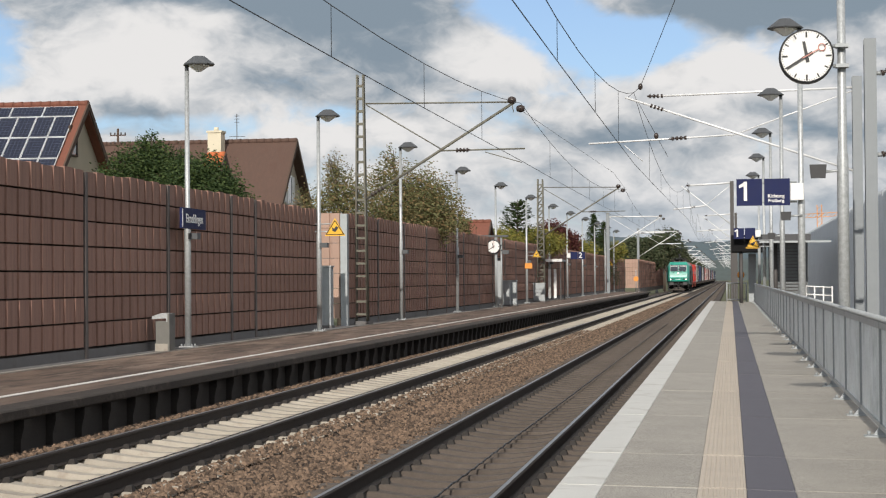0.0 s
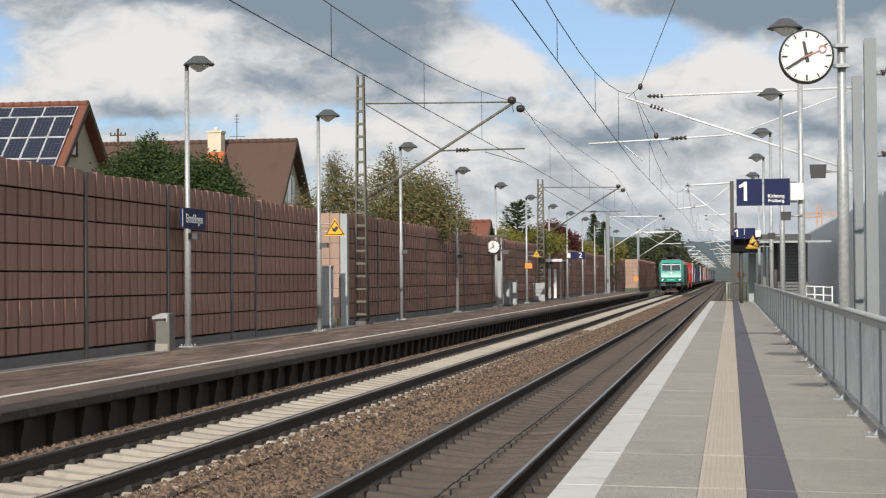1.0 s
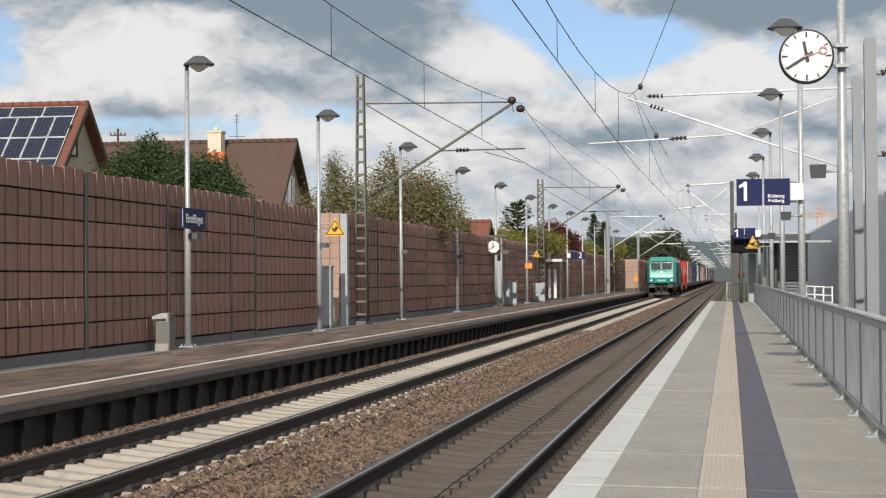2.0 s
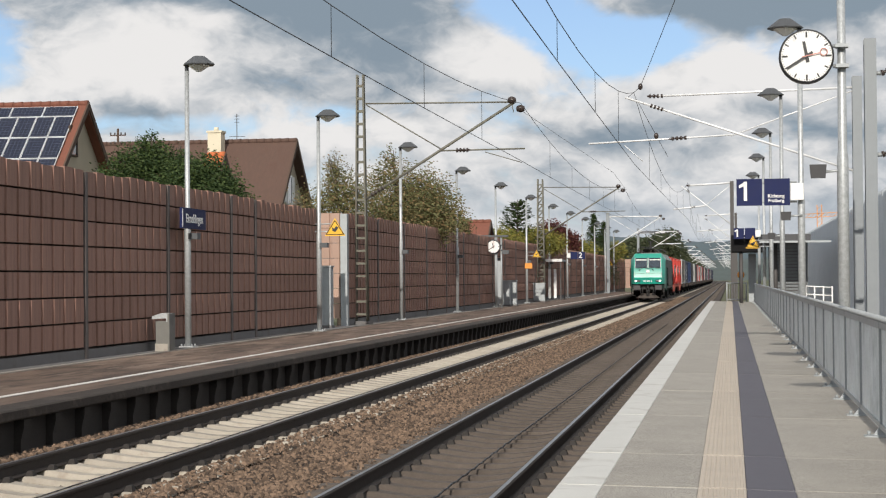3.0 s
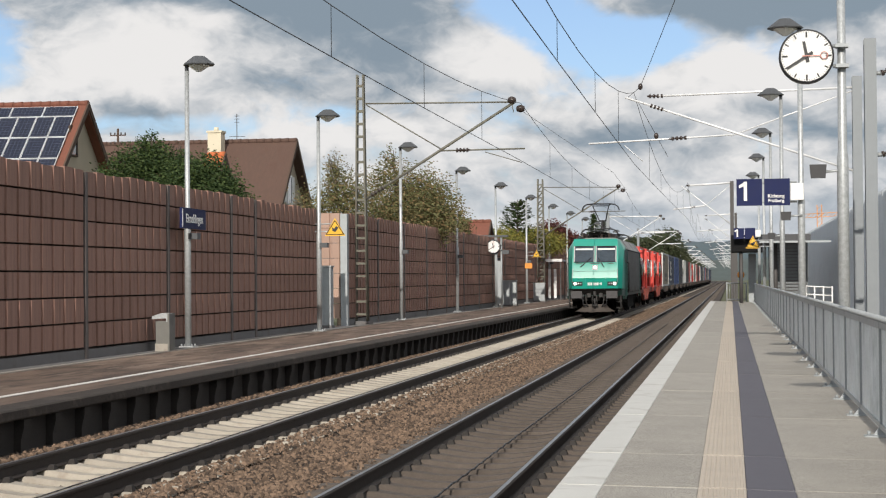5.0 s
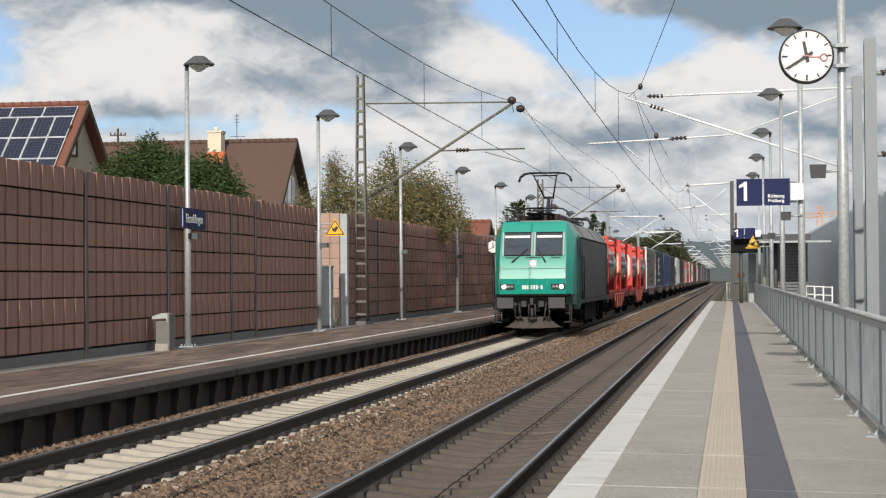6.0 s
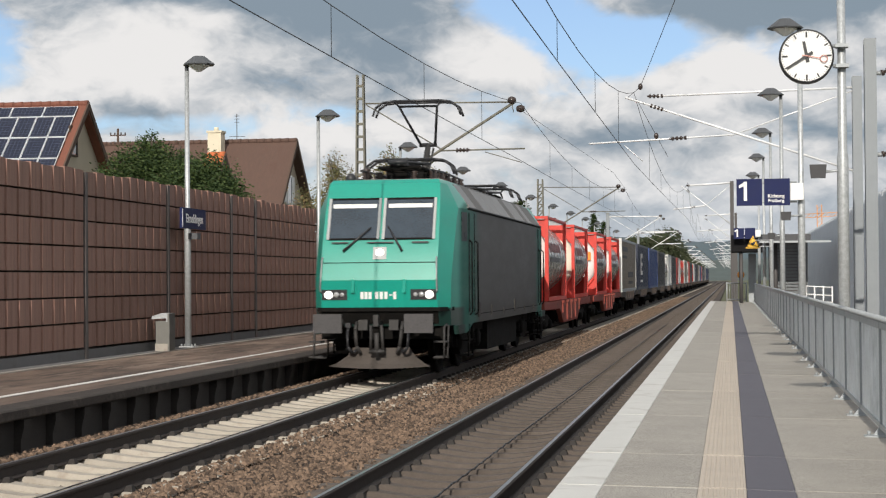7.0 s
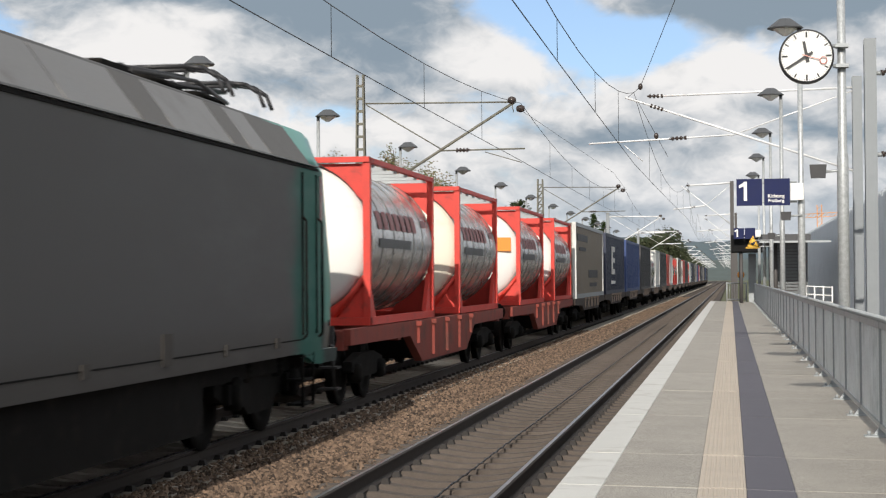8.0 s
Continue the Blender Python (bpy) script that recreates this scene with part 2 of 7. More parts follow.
def lathe(bm, profile, centre=(0, 0, 0), axis="z", seg=20, smooth=True):
    """Turns a profile of (radius, height) about an axis through centre."""
    rings = []
    c = Vector(centre)
    for r, h in profile:
        ring = []
        for i in range(seg):
            w = math.tau * i / seg
            p = (r * math.cos(w), r * math.sin(w), h)
            if axis == "y":
                p = (p[0], p[2], p[1])
            elif axis == "x":
                p = (p[2], p[0], p[1])
            ring.append(bm.verts.new(c + Vector(p)))
        rings.append(ring)
    for a, b in zip(rings, rings[1:]):
        for i in range(seg):
            j = (i + 1) % seg
            f = bm.faces.new((a[i], a[j], b[j], b[i]))
            f.smooth = smooth
    bm.faces.new(rings[0][::-1]), bm.faces.new(rings[-1])


def prism(bm, outline, d0, d1, axis="y"):
    """Extrudes an outline of pairs along an axis: y takes (x, z), x takes (y, z), z takes (x, y)."""
    def at(p, d):
        return {"y": (p[0], d, p[1]), "x": (d, p[0], p[1]), "z": (p[0], p[1], d)}[axis]
    a = [bm.verts.new(at(p, d0)) for p in outline]
    b = [bm.verts.new(at(p, d1)) for p in outline]
    n = len(outline)
    bm.faces.new(a), bm.faces.new(b[::-1])
    for i in range(n):
        j = (i + 1) % n
        bm.faces.new((a[i], b[i], b[j], a[j]))


def bevel(bm, width, seg=1, angle=40):
    es = [e for e in bm.edges if len(e.link_faces) == 2 and e.calc_face_angle(0) > radians(angle)]
    bmesh.ops.bevel(bm, geom=es, offset=width, segments=seg, affect="EDGES", profile=0.5, clamp_overlap=True)


def finish(bm, name, material):
    bmesh.ops.recalc_face_normals(bm, faces=bm.faces)
    me = bpy.data.meshes.new(name)
    bm.to_mesh(me)
    bm.free()
    me.materials.append(material)
    return me


def part(name, bm, material, parent=None, label=""):
    ob = new(name, finish(bm, name, material))
    if parent is not None:
        ob.parent = parent
    return tagged(ob, label)


def piece(name, mesh, parent, at=(0, 0, 0), rot=0.0):
    """One of many alike pieces that share a mesh."""
    ob = new(name, mesh)
    ob.parent = parent
    ob.location = at
    ob.rotation_euler[2] = rot
    return ob


def thing(name, label, category, group="", at=(0, 0, 0), kind=""):
    ob = new(name)
    ob.location = at
    ob.empty_display_size = 0.2
    return tagged(ob, label, category, group, kind)


def fast_mesh(name, verts, faces, material):
    me = bpy.data.meshes.new(name)
    me.from_pydata(verts, [], faces)
    me.materials.append(material)
    me.update()
    return me


# ---- ground, tracks, platforms ----
T1, T2, GAUGE = -2.79, -6.67, 0.7535
EDGE = -1.106                     # edge of the new platform
CAB1, CAB2 = -2.75, -6.42
FALL = 0.0206                     # its crossfall
LEFT_EDGE, WALL_X = -8.30, -12.30


def deck(x):
    return 0.55 - FALL * (x - EDGE)


def build_ground():
    bm = bmesh.new()
    box(bm, -2500, 2500, -300, 4000, -0.9, -0.62)
    tagged(part("ground", bm, M["grass"]), "flat soil and grass ground along the line", "ground", kind="structure")
    # ballast formation, one bed with two shoulders
    bm = bmesh.new()
    prism(bm, [(-9.2, -0.64), (-1.0, -0.64), (-1.0, -0.30), (-1.28, -0.27), (-1.45, -0.30), (-4.05, -0.30), (-4.25, -0.235), (-4.9, -0.27), (-5.2, -0.24), (-5.4, -0.28),
               (-7.95, -0.28), (-8.05, -0.22), (-8.30, -0.16), (-9.2, -0.16)][::-1], -20, 900)
    tagged(part("ballast_bed", bm, M["ballast"]), "brown-grey crushed stone ballast bed under both tracks", "ballast", kind="structure")


RAIL = [(-0.070, -0.172), (0.070, -0.172), (0.070, -0.158), (0.012, -0.140), (0.009, -0.050), (0.034, -0.038), (0.0355, -0.012), (0.024, 0.0),
        (-0.024, 0.0), (-0.0355, -0.012), (-0.034, -0.038), (-0.009, -0.050), (-0.012, -0.140), (-0.070, -0.158)]


def build_track(name, x, sleeper_mat, first, label):
    track = thing(name, label, "track", at=(x, 0, 0), kind="structure")
    for s in (-1, 1):
        bm = bmesh.new()
        prism(bm, [(s * GAUGE + px, pz) for px, pz in RAIL], -20, 900)
        rail = part("rail", bm, M["rail_side"], track)
        bm = bmesh.new()
        box(bm, s * GAUGE - 0.019, s * GAUGE + 0.019, -20, 900, -0.002, 0.0015)
        part("running_surface", bm, M["rail_top"], rail, "bright polished rail head")
    # concrete sleeper with sunken middle
    bm = bmesh.new()
    st = [(-1.30, 0.135, 0.09, 0.0), (-1.27, 0.15, 0.105, 0.0), (-0.95, 0.15, 0.105, 0.0), (-0.90, 0.15, 0.105, 0.012), (-0.60, 0.15, 0.105, 0.012), (-0.52, 0.145, 0.10, 0.0), (-0.25, 0.115, 0.085, -0.035)]
    st = st + [(-a, b, c, d) for a, b, c, d in st[::-1]]
    rings = []
    for px, wb, wt, dz in st:
        rings.append([bm.verts.new((px, -wb, -0.19)), bm.verts.new((px, wb, -0.19)), bm.verts.new((px, wb * 0.95, dz - 0.05)), bm.verts.new((px, wt, dz)), bm.verts.new((px, -wt, dz)), bm.verts.new((px, -wb * 0.95, dz - 0.05))])
    for a, b in zip(rings, rings[1:]):
        for i in range(6):
            bm.faces.new((a[i], a[(i + 1) % 6], b[(i + 1) % 6], b[i]))
    bm.faces.new(rings[0]), bm.faces.new(rings[-1][::-1])
    me = finish(bm, "sleeper", sleeper_mat)
    for i in range(300):
        piece("sleeper", me, track, (random.uniform(-0.01, 0.01), first + 0.612 * i, -0.182), random.uniform(-0.006, 0.006))
    # far sleepers, joined
    bm = bmesh.new()
    for i in range(300, 900):
        y = first + 0.612 * i
        box(bm, -1.3, 1.3, y - 0.12, y + 0.12, -0.36, -0.182)
    tagged(part("far_sleepers", bm, sleeper_mat, track), kind="stuff")
    # clips either side of each rail
    verts, faces = [], []
    for i in range(170):
        y = first + 0.612 * i
        for s in (-1, 1):
            for o in (-0.115, 0.115):
                cx = s * GAUGE + o
                k = len(verts)
                for z in (-0.17, -0.115):
                    q = 0.045 if z < -0.15 else 0.028
                    verts += [(cx - q, y - q * 1.3, z), (cx + q, y - q * 1.3, z), (cx + q, y + q * 1.3, z), (cx - q, y + q * 1.3, z)]
                faces += [(k, k + 3, k + 2, k + 1), (k + 4, k + 5, k + 6, k + 7), (k, k + 1, k + 5, k + 4), (k + 1, k + 2, k + 6, k + 5), (k + 2, k + 3, k + 7, k + 6), (k + 3, k, k + 4, k + 7)]
    ob = new("rail_clips", fast_mesh("rail_clips", verts, faces, M["clip"]))
    ob.parent = track
    tagged(ob, kind="stuff")
    return track


def build_stones():
    """Loose ballast stones, as real chips, near the camera."""
    rng = np.random.default_rng(4)
    base = np.array([(1, 0, -.3), (.3, .9, -.2), (-.8, .6, -.25), (-.8, -.6, -.2), (.4, -.9, -.3), (.1, .1, .75), (.55, .35, .5), (-.5, -.1, .62), (.1, -.5, .55)])
    tri = [(0, 1, 6), (1, 2, 7), (2, 3, 7), (3, 4, 8), (4, 0, 8), (0, 6, 8), (6, 1, 5), (5, 1, 7), (7, 3, 8), (5, 7, 8), (6, 5, 8)]
    spots = []

    def strew(n, x0, x1, y0, y1, z, big=1.0, power=1.8):
        for _ in range(n):
            y = y0 + (y1 - y0) * rng.random() ** power
            x = rng.uniform(x0, x1)
            spots.append((x, y, z(x) if callable(z) else z, rng.uniform(0.018, 0.042) * big))

    mid = lambda x: -0.235 - 0.03 * max(0.0, 1 - abs(x + 4.8) / 0.5)
    strew(25000, -5.45, -4.02, 14, 85, mid, 0.9)
    strew(9000, -5.6, -4.02, 70, 190, mid, 1.3, 1.1)
    strew(7000, -8.32, -7.85, 15, 80, lambda x: -0.20 if x > -8.05 else -0.16, 0.95)
    strew(5200, -1.98, -1.10, 13, 60, -0.262, 0.85)
    strew(11000, -7.95, -5.4, 14, 70, -0.285, 0.85)
    strew(6500, -4.1, -1.5, 14, 50, -0.305, 0.7)
    strew(4800, -5.74, -5.32, 14, 70, -0.185, 0.85)
    strew(900, -4.30, -3.98, 14, 70, -0.19, 0.7)
    verts, faces = [], []
    for x, y, z, s in spots:
        w = rng.uniform(0, math.tau)
        c, d = math.cos(w), math.sin(w)
        sx, sy, sz = s * rng.uniform(.8, 1.3), s * rng.uniform(.7, 1.1), s * rng.uniform(.6, 1.2)
        k = len(verts)
        p = base * (1 + rng.uniform(-.25, .25, base.shape))
        for q in p:
            a, b = q[0] * sx, q[1] * sy
            verts.append((x + a * c - b * d, y + a * d + b * c, z + q[2] * sz + s * .3))
        faces += [(k + a, k + b, k + e) for a, b, e in tri]
    # colour of each stone by its island
    m = M["stone"]
    t = m.node_tree
    N = Nodes(t)
    b = t.nodes["Principled BSDF"]
    isl = N.add("ShaderNodeNewGeometry").outputs["Random Per Island"]
    old = b.inputs["Base Color"].links[0].from_socket
    warm = N.mix(isl, (0.24, 0.22, 0.21, 1), (1.95, 1.74, 1.52, 1))
    t.links.new(N.add("ShaderNodeVectorMath", {0: old, 1: warm}, operation="MULTIPLY").outputs[0], b.inputs["Base Color"])
    ob = new("ballast_stones", fast_mesh("ballast_stones", verts, faces, m))
    tagged(ob, "loose brown and grey ballast stones between the tracks", "ballast", kind="stuff")


def build_platform_right():
    plat = thing("platform", "new concrete platform with white edge, cream tactile strip and dark band", "platform", kind="structure")
    bm = bmesh.new()
    y0, y1 = -8.0, 99.6
    prism(bm, [(EDGE + 0.10, -0.62), (EDGE + 0.10, 0.40), (EDGE + 0.02, 0.42), (EDGE + 0.02, deck(EDGE) - 0.075), (3.2, deck(3.2) - 0.075), (3.2, -0.62)][::-1], y0, y1)
    part("platform_body", bm, M["dark_concrete"], plat, "sooty concrete platform wall")
    bm = bmesh.new()
    prism(bm, [(EDGE + 0.03, deck(EDGE) - 0.074), (EDGE + 0.03, deck(EDGE) - 0.03), (3.2, deck(3.2) - 0.03), (3.2, deck(3.2) - 0.074)], y0, y1)
    part("mortar_bed", bm, M["dark_concrete"], plat, "dark bedding mortar")
    bm = bmesh.new()
    prism(bm, [(EDGE + 0.004, deck(EDGE) - 0.028), (EDGE + 0.004, deck(EDGE) - 0.003), (3.2, deck(3.2) - 0.003), (3.2, deck(3.2) - 0.028)], -0.0165, 0.0165)
    seam = finish(bm, "joint", M["joint"])
    joints = [11.55] + [13.68 + 3.82 * k for k in range(23)] + [99.6]
    joints = [11.55 - 3.82 * k for k in range(5, 0, -1)] + joints
    gap = 0.034
    meshes = {}

    def slab(kind, x0, x1, length):
        key = (kind, round(length, 2))
        if key not in meshes:
            bm = bmesh.new()
            mid = (x0 + x1) / 2
            h = length / 2 - gap / 2
            if kind == "tactile":
                # ribs along the line
                n = 9
                w = (x1 - x0) / n
                prof = []
                for i in range(n):
                    a = x0 - mid + i * w
                    prof += [(a, 0.0), (a + w * 0.42, 0.0), (a + w * 0.52, 0.006), (a + w * 0.9, 0.006), (a + w, 0.0)]
                prof = [p for i, p in enumerate(prof) if i == 0 or p != prof[i - 1]]
                prof = [(px, pz - FALL * px) for px, pz in prof]
                prism(bm, [(prof[0][0], -0.06)] + prof + [(prof[-1][0], -0.06)], -h, h)
            else:
                a, b = x0 - mid, x1 - mid
                prism(bm, [(a, -0.06), (a, -FALL * a - 0.004), (a + 0.005, -FALL * a), (b - 0.005, -FALL * b), (b, -FALL * b - 0.004), (b, -0.06)], -h, h)
            meshes[key] = finish(bm, kind, M[{"edge_slab": "edge_white", "paving_slab": "slab", "wide_slab": "slab", "tactile": "tactile", "band_slab": "anthracite"}[kind]])
        return meshes[key], (x0 + x1) / 2

    rows = [("edge_slab", EDGE, -0.822), ("paving_slab", -0.820, -0.217), ("tactile", -0.215, 0.085), ("band_slab", 0.087, 0.391), ("wide_slab", 0.393, 1.90), ("wide_slab", 1.902, 3.2)]
    for a in joints[1:-1]:
        piece("joint", seam, plat, (0, a, 0))
    for a, b in zip(joints, joints[1:]):
        for kind, x0, x1 in rows:
            me, mid = slab(kind, x0, x1, b - a)
            piece({"tactile": "tactile_slab", "wide_slab": "paving_slab"}.get(kind, kind), me, plat, (mid, (a + b) / 2, deck(mid) + random.uniform(-0.0015, 0.0015)))


def build_platform_left():
    plat = thing("old_platform", "old low platform of stained brown asphalt with a white line", "platform", kind="structure")
    y0, y1 = 5.0, 190.0
    bm = bmesh.new()
    prism(bm, [(WALL_X - 0.4, -0.62), (LEFT_EDGE - 0.34, -0.62), (LEFT_EDGE - 0.34, 0.30), (LEFT_EDGE - 0.3, 0.372), (-11.55, 0.376), (WALL_X - 0.4, 0.376)][::-1], y0, y1)
    part("surface", bm, M["old_asphalt"], plat)
    bm = bmesh.new()
    prism(bm, [(LEFT_EDGE - 0.45, 0.24), (LEFT_EDGE, 0.25), (LEFT_EDGE + 0.015, 0.27), (LEFT_EDGE + 0.01, 0.365), (LEFT_EDGE - 0.02, 0.382), (LEFT_EDGE - 0.45, 0.382)][::-1], y0, y1)
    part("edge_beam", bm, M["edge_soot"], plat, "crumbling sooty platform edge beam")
    bm = bmesh.new()
    box(bm, LEFT_EDGE - 0.336, LEFT_EDGE - 0.17, y0, y1, -0.62, 0.236)
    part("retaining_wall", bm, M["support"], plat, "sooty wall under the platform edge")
    bm = bmesh.new()
    box(bm, -9.47, -9.35, y0, y1, 0.374, 0.3825)
    part("white_line", bm, M["line_paint"], plat, "worn white safety line")
    bm = bmesh.new()
    box(bm, -11.86, -11.74, y0, y1, 0.3, 0.395)
    part("kerb", bm, M["kerb"], plat, "pale flush kerb before the wall")
    bm = bmesh.new()
    box(bm, -12.28, -11.86, y0, y1, 0.3, 0.386)
    part("gravel_margin", bm, M["plinth"], plat, "grey margin at the foot of the wall")
    # supports under the overhang, one per metre
    bm = bmesh.new()
    prism(bm, [(-0.34, -0.62), (-0.05, -0.62), (-0.05, -0.02), (-0.01, 0.14), (-0.01, 0.235), (-0.34, 0.235)][::-1], -0.12, 0.12)
    bevel(bm, 0.03, 2)
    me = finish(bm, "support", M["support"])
    for k in range(172):
        piece("support", me, plat, (LEFT_EDGE - 0.03, 12.4 + 1.02 * k, 0))


def noise_panel_mesh(length, height, mat, ragged=False):
    """A panel with broad vertical ribs on the face towards the track (+x)."""
    bm = bmesh.new()
    n = max(1, round(length / 0.52))
    w = length / n
    for i in range(n):
        a = -length / 2 + i * w
        rib = [(-0.10, a), (0.014, a), (0.058, a + 0.012), (0.048, a + w * 0.5), (0.034, a + w - 0.03), (0.014, a + w - 0.012), (-0.10, a + w - 0.001)]
        prism(bm, rib, 0.017, height - 0.017 + (random.uniform(-0.012, 0.040) if ragged else 0.0), "z")
    return finish(bm, "panel", mat)


def build_wall():
    wall = thing("wall_west", "brown ribbed noise barrier wall on a grey plinth", "noise barrier", kind="structure")
    rows, top0 = 7, 0.60
    ph = 0.488
    meshes = {}

    def bay(y0, y1, x=WALL_X, dz=0.0):
        ln = round(y1 - y0 - 0.16, 2)
        if ln not in meshes:
            meshes[ln] = noise_panel_mesh(ln, ph, M["panel"]), [noise_panel_mesh(ln, ph, M["panel"], True) for _ in range(3)]
        mid = (y0 + y1) / 2
        for r in range(rows):
            me = meshes[ln][0] if r < rows - 1 else random.choice(meshes[ln][1])
            piece("panel", me, wall, (x + random.uniform(-0.006, 0.006), mid, top0 + dz + r * ph))
        bm = bmesh.new()
        box(bm, x - 0.11, x + 0.035, y0 + 0.08, y1 - 0.08, 0.05, top0 + dz - 0.03)
        part("plinth", bm, M["plinth"], wall, "grey concrete plinth board")
        # added dark sheet that stops sky light leaking through the panel joints
        bm = bmesh.new()
        box(bm, x - 0.16, x - 0.09, y0, y1, 0.05, top0 + dz + rows * ph - 0.03)
        part("core", bm, M["dark_concrete"], wall, "dark sheet added behind the panels to keep light out of the joints")

    def upright(y, x=WALL_X, dz=0.0):
        bm = bmesh.new()
        box(bm, x - 0.12, x + 0.062, y - 0.066, y + 0.066, 0.05, top0 + dz + rows * ph - 0.03)
        part("post", bm, M["wall_post"], wall, "grey steel post")

    first = [17.9, 23.0, 28.1, 33.15, 38.3, 43.4]
    for a, b in zip(first, first[1:]):
        bay(a, b)
    for y in first:
        upright(y)
    bay(43.4, 45.7)
    bay(45.7, 52.9, dz=-0.03)
    upright(45.7), upright(52.9)
    # gap with a path, then the wall goes on
    y = 57.0
    ys = [y]
    while y < 209:
        y += 5.15
        ys.append(y)
    for a, b in zip(ys, ys[1:]):
        bay(a, b, x=-12.28, dz=0.02)
    for y in ys:
        upright(y, x=-12.28)
    # return across the path, facing up the line
    def across(y, x0, x1, zt):
        for r in range(rows):
            bm = bmesh.new()
            n = max(2, round((x1 - x0) / 0.32))
            w = (x1 - x0) / n
            prof = []
            for i in range(n):
                a = x0 + i * w
                prof += [(a + 0.003, 0.0), (a + 0.02, -0.04), (a + w - 0.05, -0.04), (a + w - 0.03, 0.0)]
            prism(bm, [(x0, 0.1)] + prof + [(x1, 0.1)], zt + r * ph + 0.008, zt + (r + 1) * ph - 0.008, "z")
            ob = part("panel", bm, M["panel_sunlit"], wall, "ribbed return panel, its salmon colour lightened to look sunlit")
            ob.location = (0, y, 0)
    across(56.9, -15.4, -12.42, 0.62)
    bm = bmesh.new()
    box(bm, -12.42, -12.2, 56.8, 57.05, 0.05, 4.0)
    part("post", bm, M["galv_dull"], wall, "galvanised corner post")
    across(213.4, -12.3, -10.75, 0.62)
    # far part set nearer the line
    ys = [213.6 + 5.15 * k for k in range(16)]
    for a, b in zip(ys, ys[1:]):
        bay(a, b, x=-10.7)
    for y in ys:
        upright(y, x=-10.7)


build_ground()
build_platform_left()
build_platform_right()
build_wall()
track_1 = build_track("track", T1, M["sleeper_old"], -5.53, "railway track of weathered sleepers beside the new platform")
track_2 = build_track("track", T2, M["sleeper_new"], -5.16, "railway track of pale concrete sleepers and rusty rails")
build_stones()


def line_cable(x, z, label, hop, r):
    """A thin black cable clipped along the sleepers."""
    cb = thing("line_cable", label, "cable", "track cables")
    bm = bmesh.new()
    pts = [(x + random.uniform(-0.006, 0.006), 7.0 + 0.306 * i, z + (hop if i % 2 else 0.0)) for i in range(240)]
    tube(bm, pts, r, 5)
    part("sheath", bm, M["black"], cb)


line_cable(CAB1, -0.175, "thin black signalling cable along the middle of the near track", 0.012, 0.011)
line_cable(CAB2, -0.140, "thin black signalling cable beside the rail of the far track", 0.003, 0.008)


# ---- the goods train ----
def hull_paint():
    """Green cab ends that fade under brown-grey brake dust along the sides, with shade painted on the cab flanks."""
    m = surface("green loco paint with dust and flank shade", (0.002, 0.285, 0.215), 0.42, vary=0.10, scale=1.5, grain=30, coat=0.4, spec=0.35)
    t = m.node_tree
    N = Nodes(t)
    b = t.nodes["Principled BSDF"]
    co = N.add("ShaderNodeTexCoord").outputs["Object"]
    xyz = N.add("ShaderNodeSeparateXYZ", {0: co})
    d = N.math("ABSOLUTE", N.math("SUBTRACT", xyz.outputs[1], 8.85))
    smear = N.noise(N.add("ShaderNodeVectorMath", {0: co, 1: (1, 0.5, 1.0)}, operation="MULTIPLY").outputs[0], 1.3, 6.0, 0.6)
    d = N.math("ADD", d, N.math("MULTIPLY", N.math("SUBTRACT", smear, 0.5), 1.6))
    dust = N.ramp(d, 6.35, 5.35)
    grime = N.noise(N.add("ShaderNodeVectorMath", {0: co, 1: (1, 0.35, 1.6)}, operation="MULTIPLY").outputs[0], 1.8, 6.0, 0.65)
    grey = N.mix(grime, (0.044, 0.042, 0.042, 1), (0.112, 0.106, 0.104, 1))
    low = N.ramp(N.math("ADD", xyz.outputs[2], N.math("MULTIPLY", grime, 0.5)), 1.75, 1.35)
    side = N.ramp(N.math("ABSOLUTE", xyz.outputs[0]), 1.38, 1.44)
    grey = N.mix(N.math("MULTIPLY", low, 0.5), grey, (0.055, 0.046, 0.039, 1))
    old = b.inputs["Base Color"].links[0].from_socket
    light = N.mix(N.math("MULTIPLY", N.ramp(grime, 0.45, 0.8), 0.10), old, (0.06, 0.11, 0.09, 1))
    # shade on the cab flanks, put into the green as a darker tone
    shaded_cab = N.mix(N.math("MULTIPLY", side, 0.72), light, (0.013, 0.044, 0.036, 1))
    # darker tone below the lip at the cab ends
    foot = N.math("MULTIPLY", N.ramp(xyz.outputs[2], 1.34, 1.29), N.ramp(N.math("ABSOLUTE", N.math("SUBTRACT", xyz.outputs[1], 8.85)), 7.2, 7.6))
    shaded_cab = N.mix(N.math("MULTIPLY", foot, 0.9), shaded_cab, (0.016, 0.021, 0.020, 1))
    t.links.new(N.mix(dust, shaded_cab, grey), b.inputs["Base Color"])
    b.inputs["Coat Roughness"].default_value = 0.30
    t.links.new(N.math("ADD", N.math("MULTIPLY", N.math("MULTIPLY", N.math("MAXIMUM", dust, side), grime), 0.42), 0.36), b.inputs["Roughness"])
    t.links.new(N.math("MULTIPLY", N.math("SUBTRACT", 1.0, N.math("MAXIMUM", dust, side)), 0.42), b.inputs["Coat Weight"])
    return m


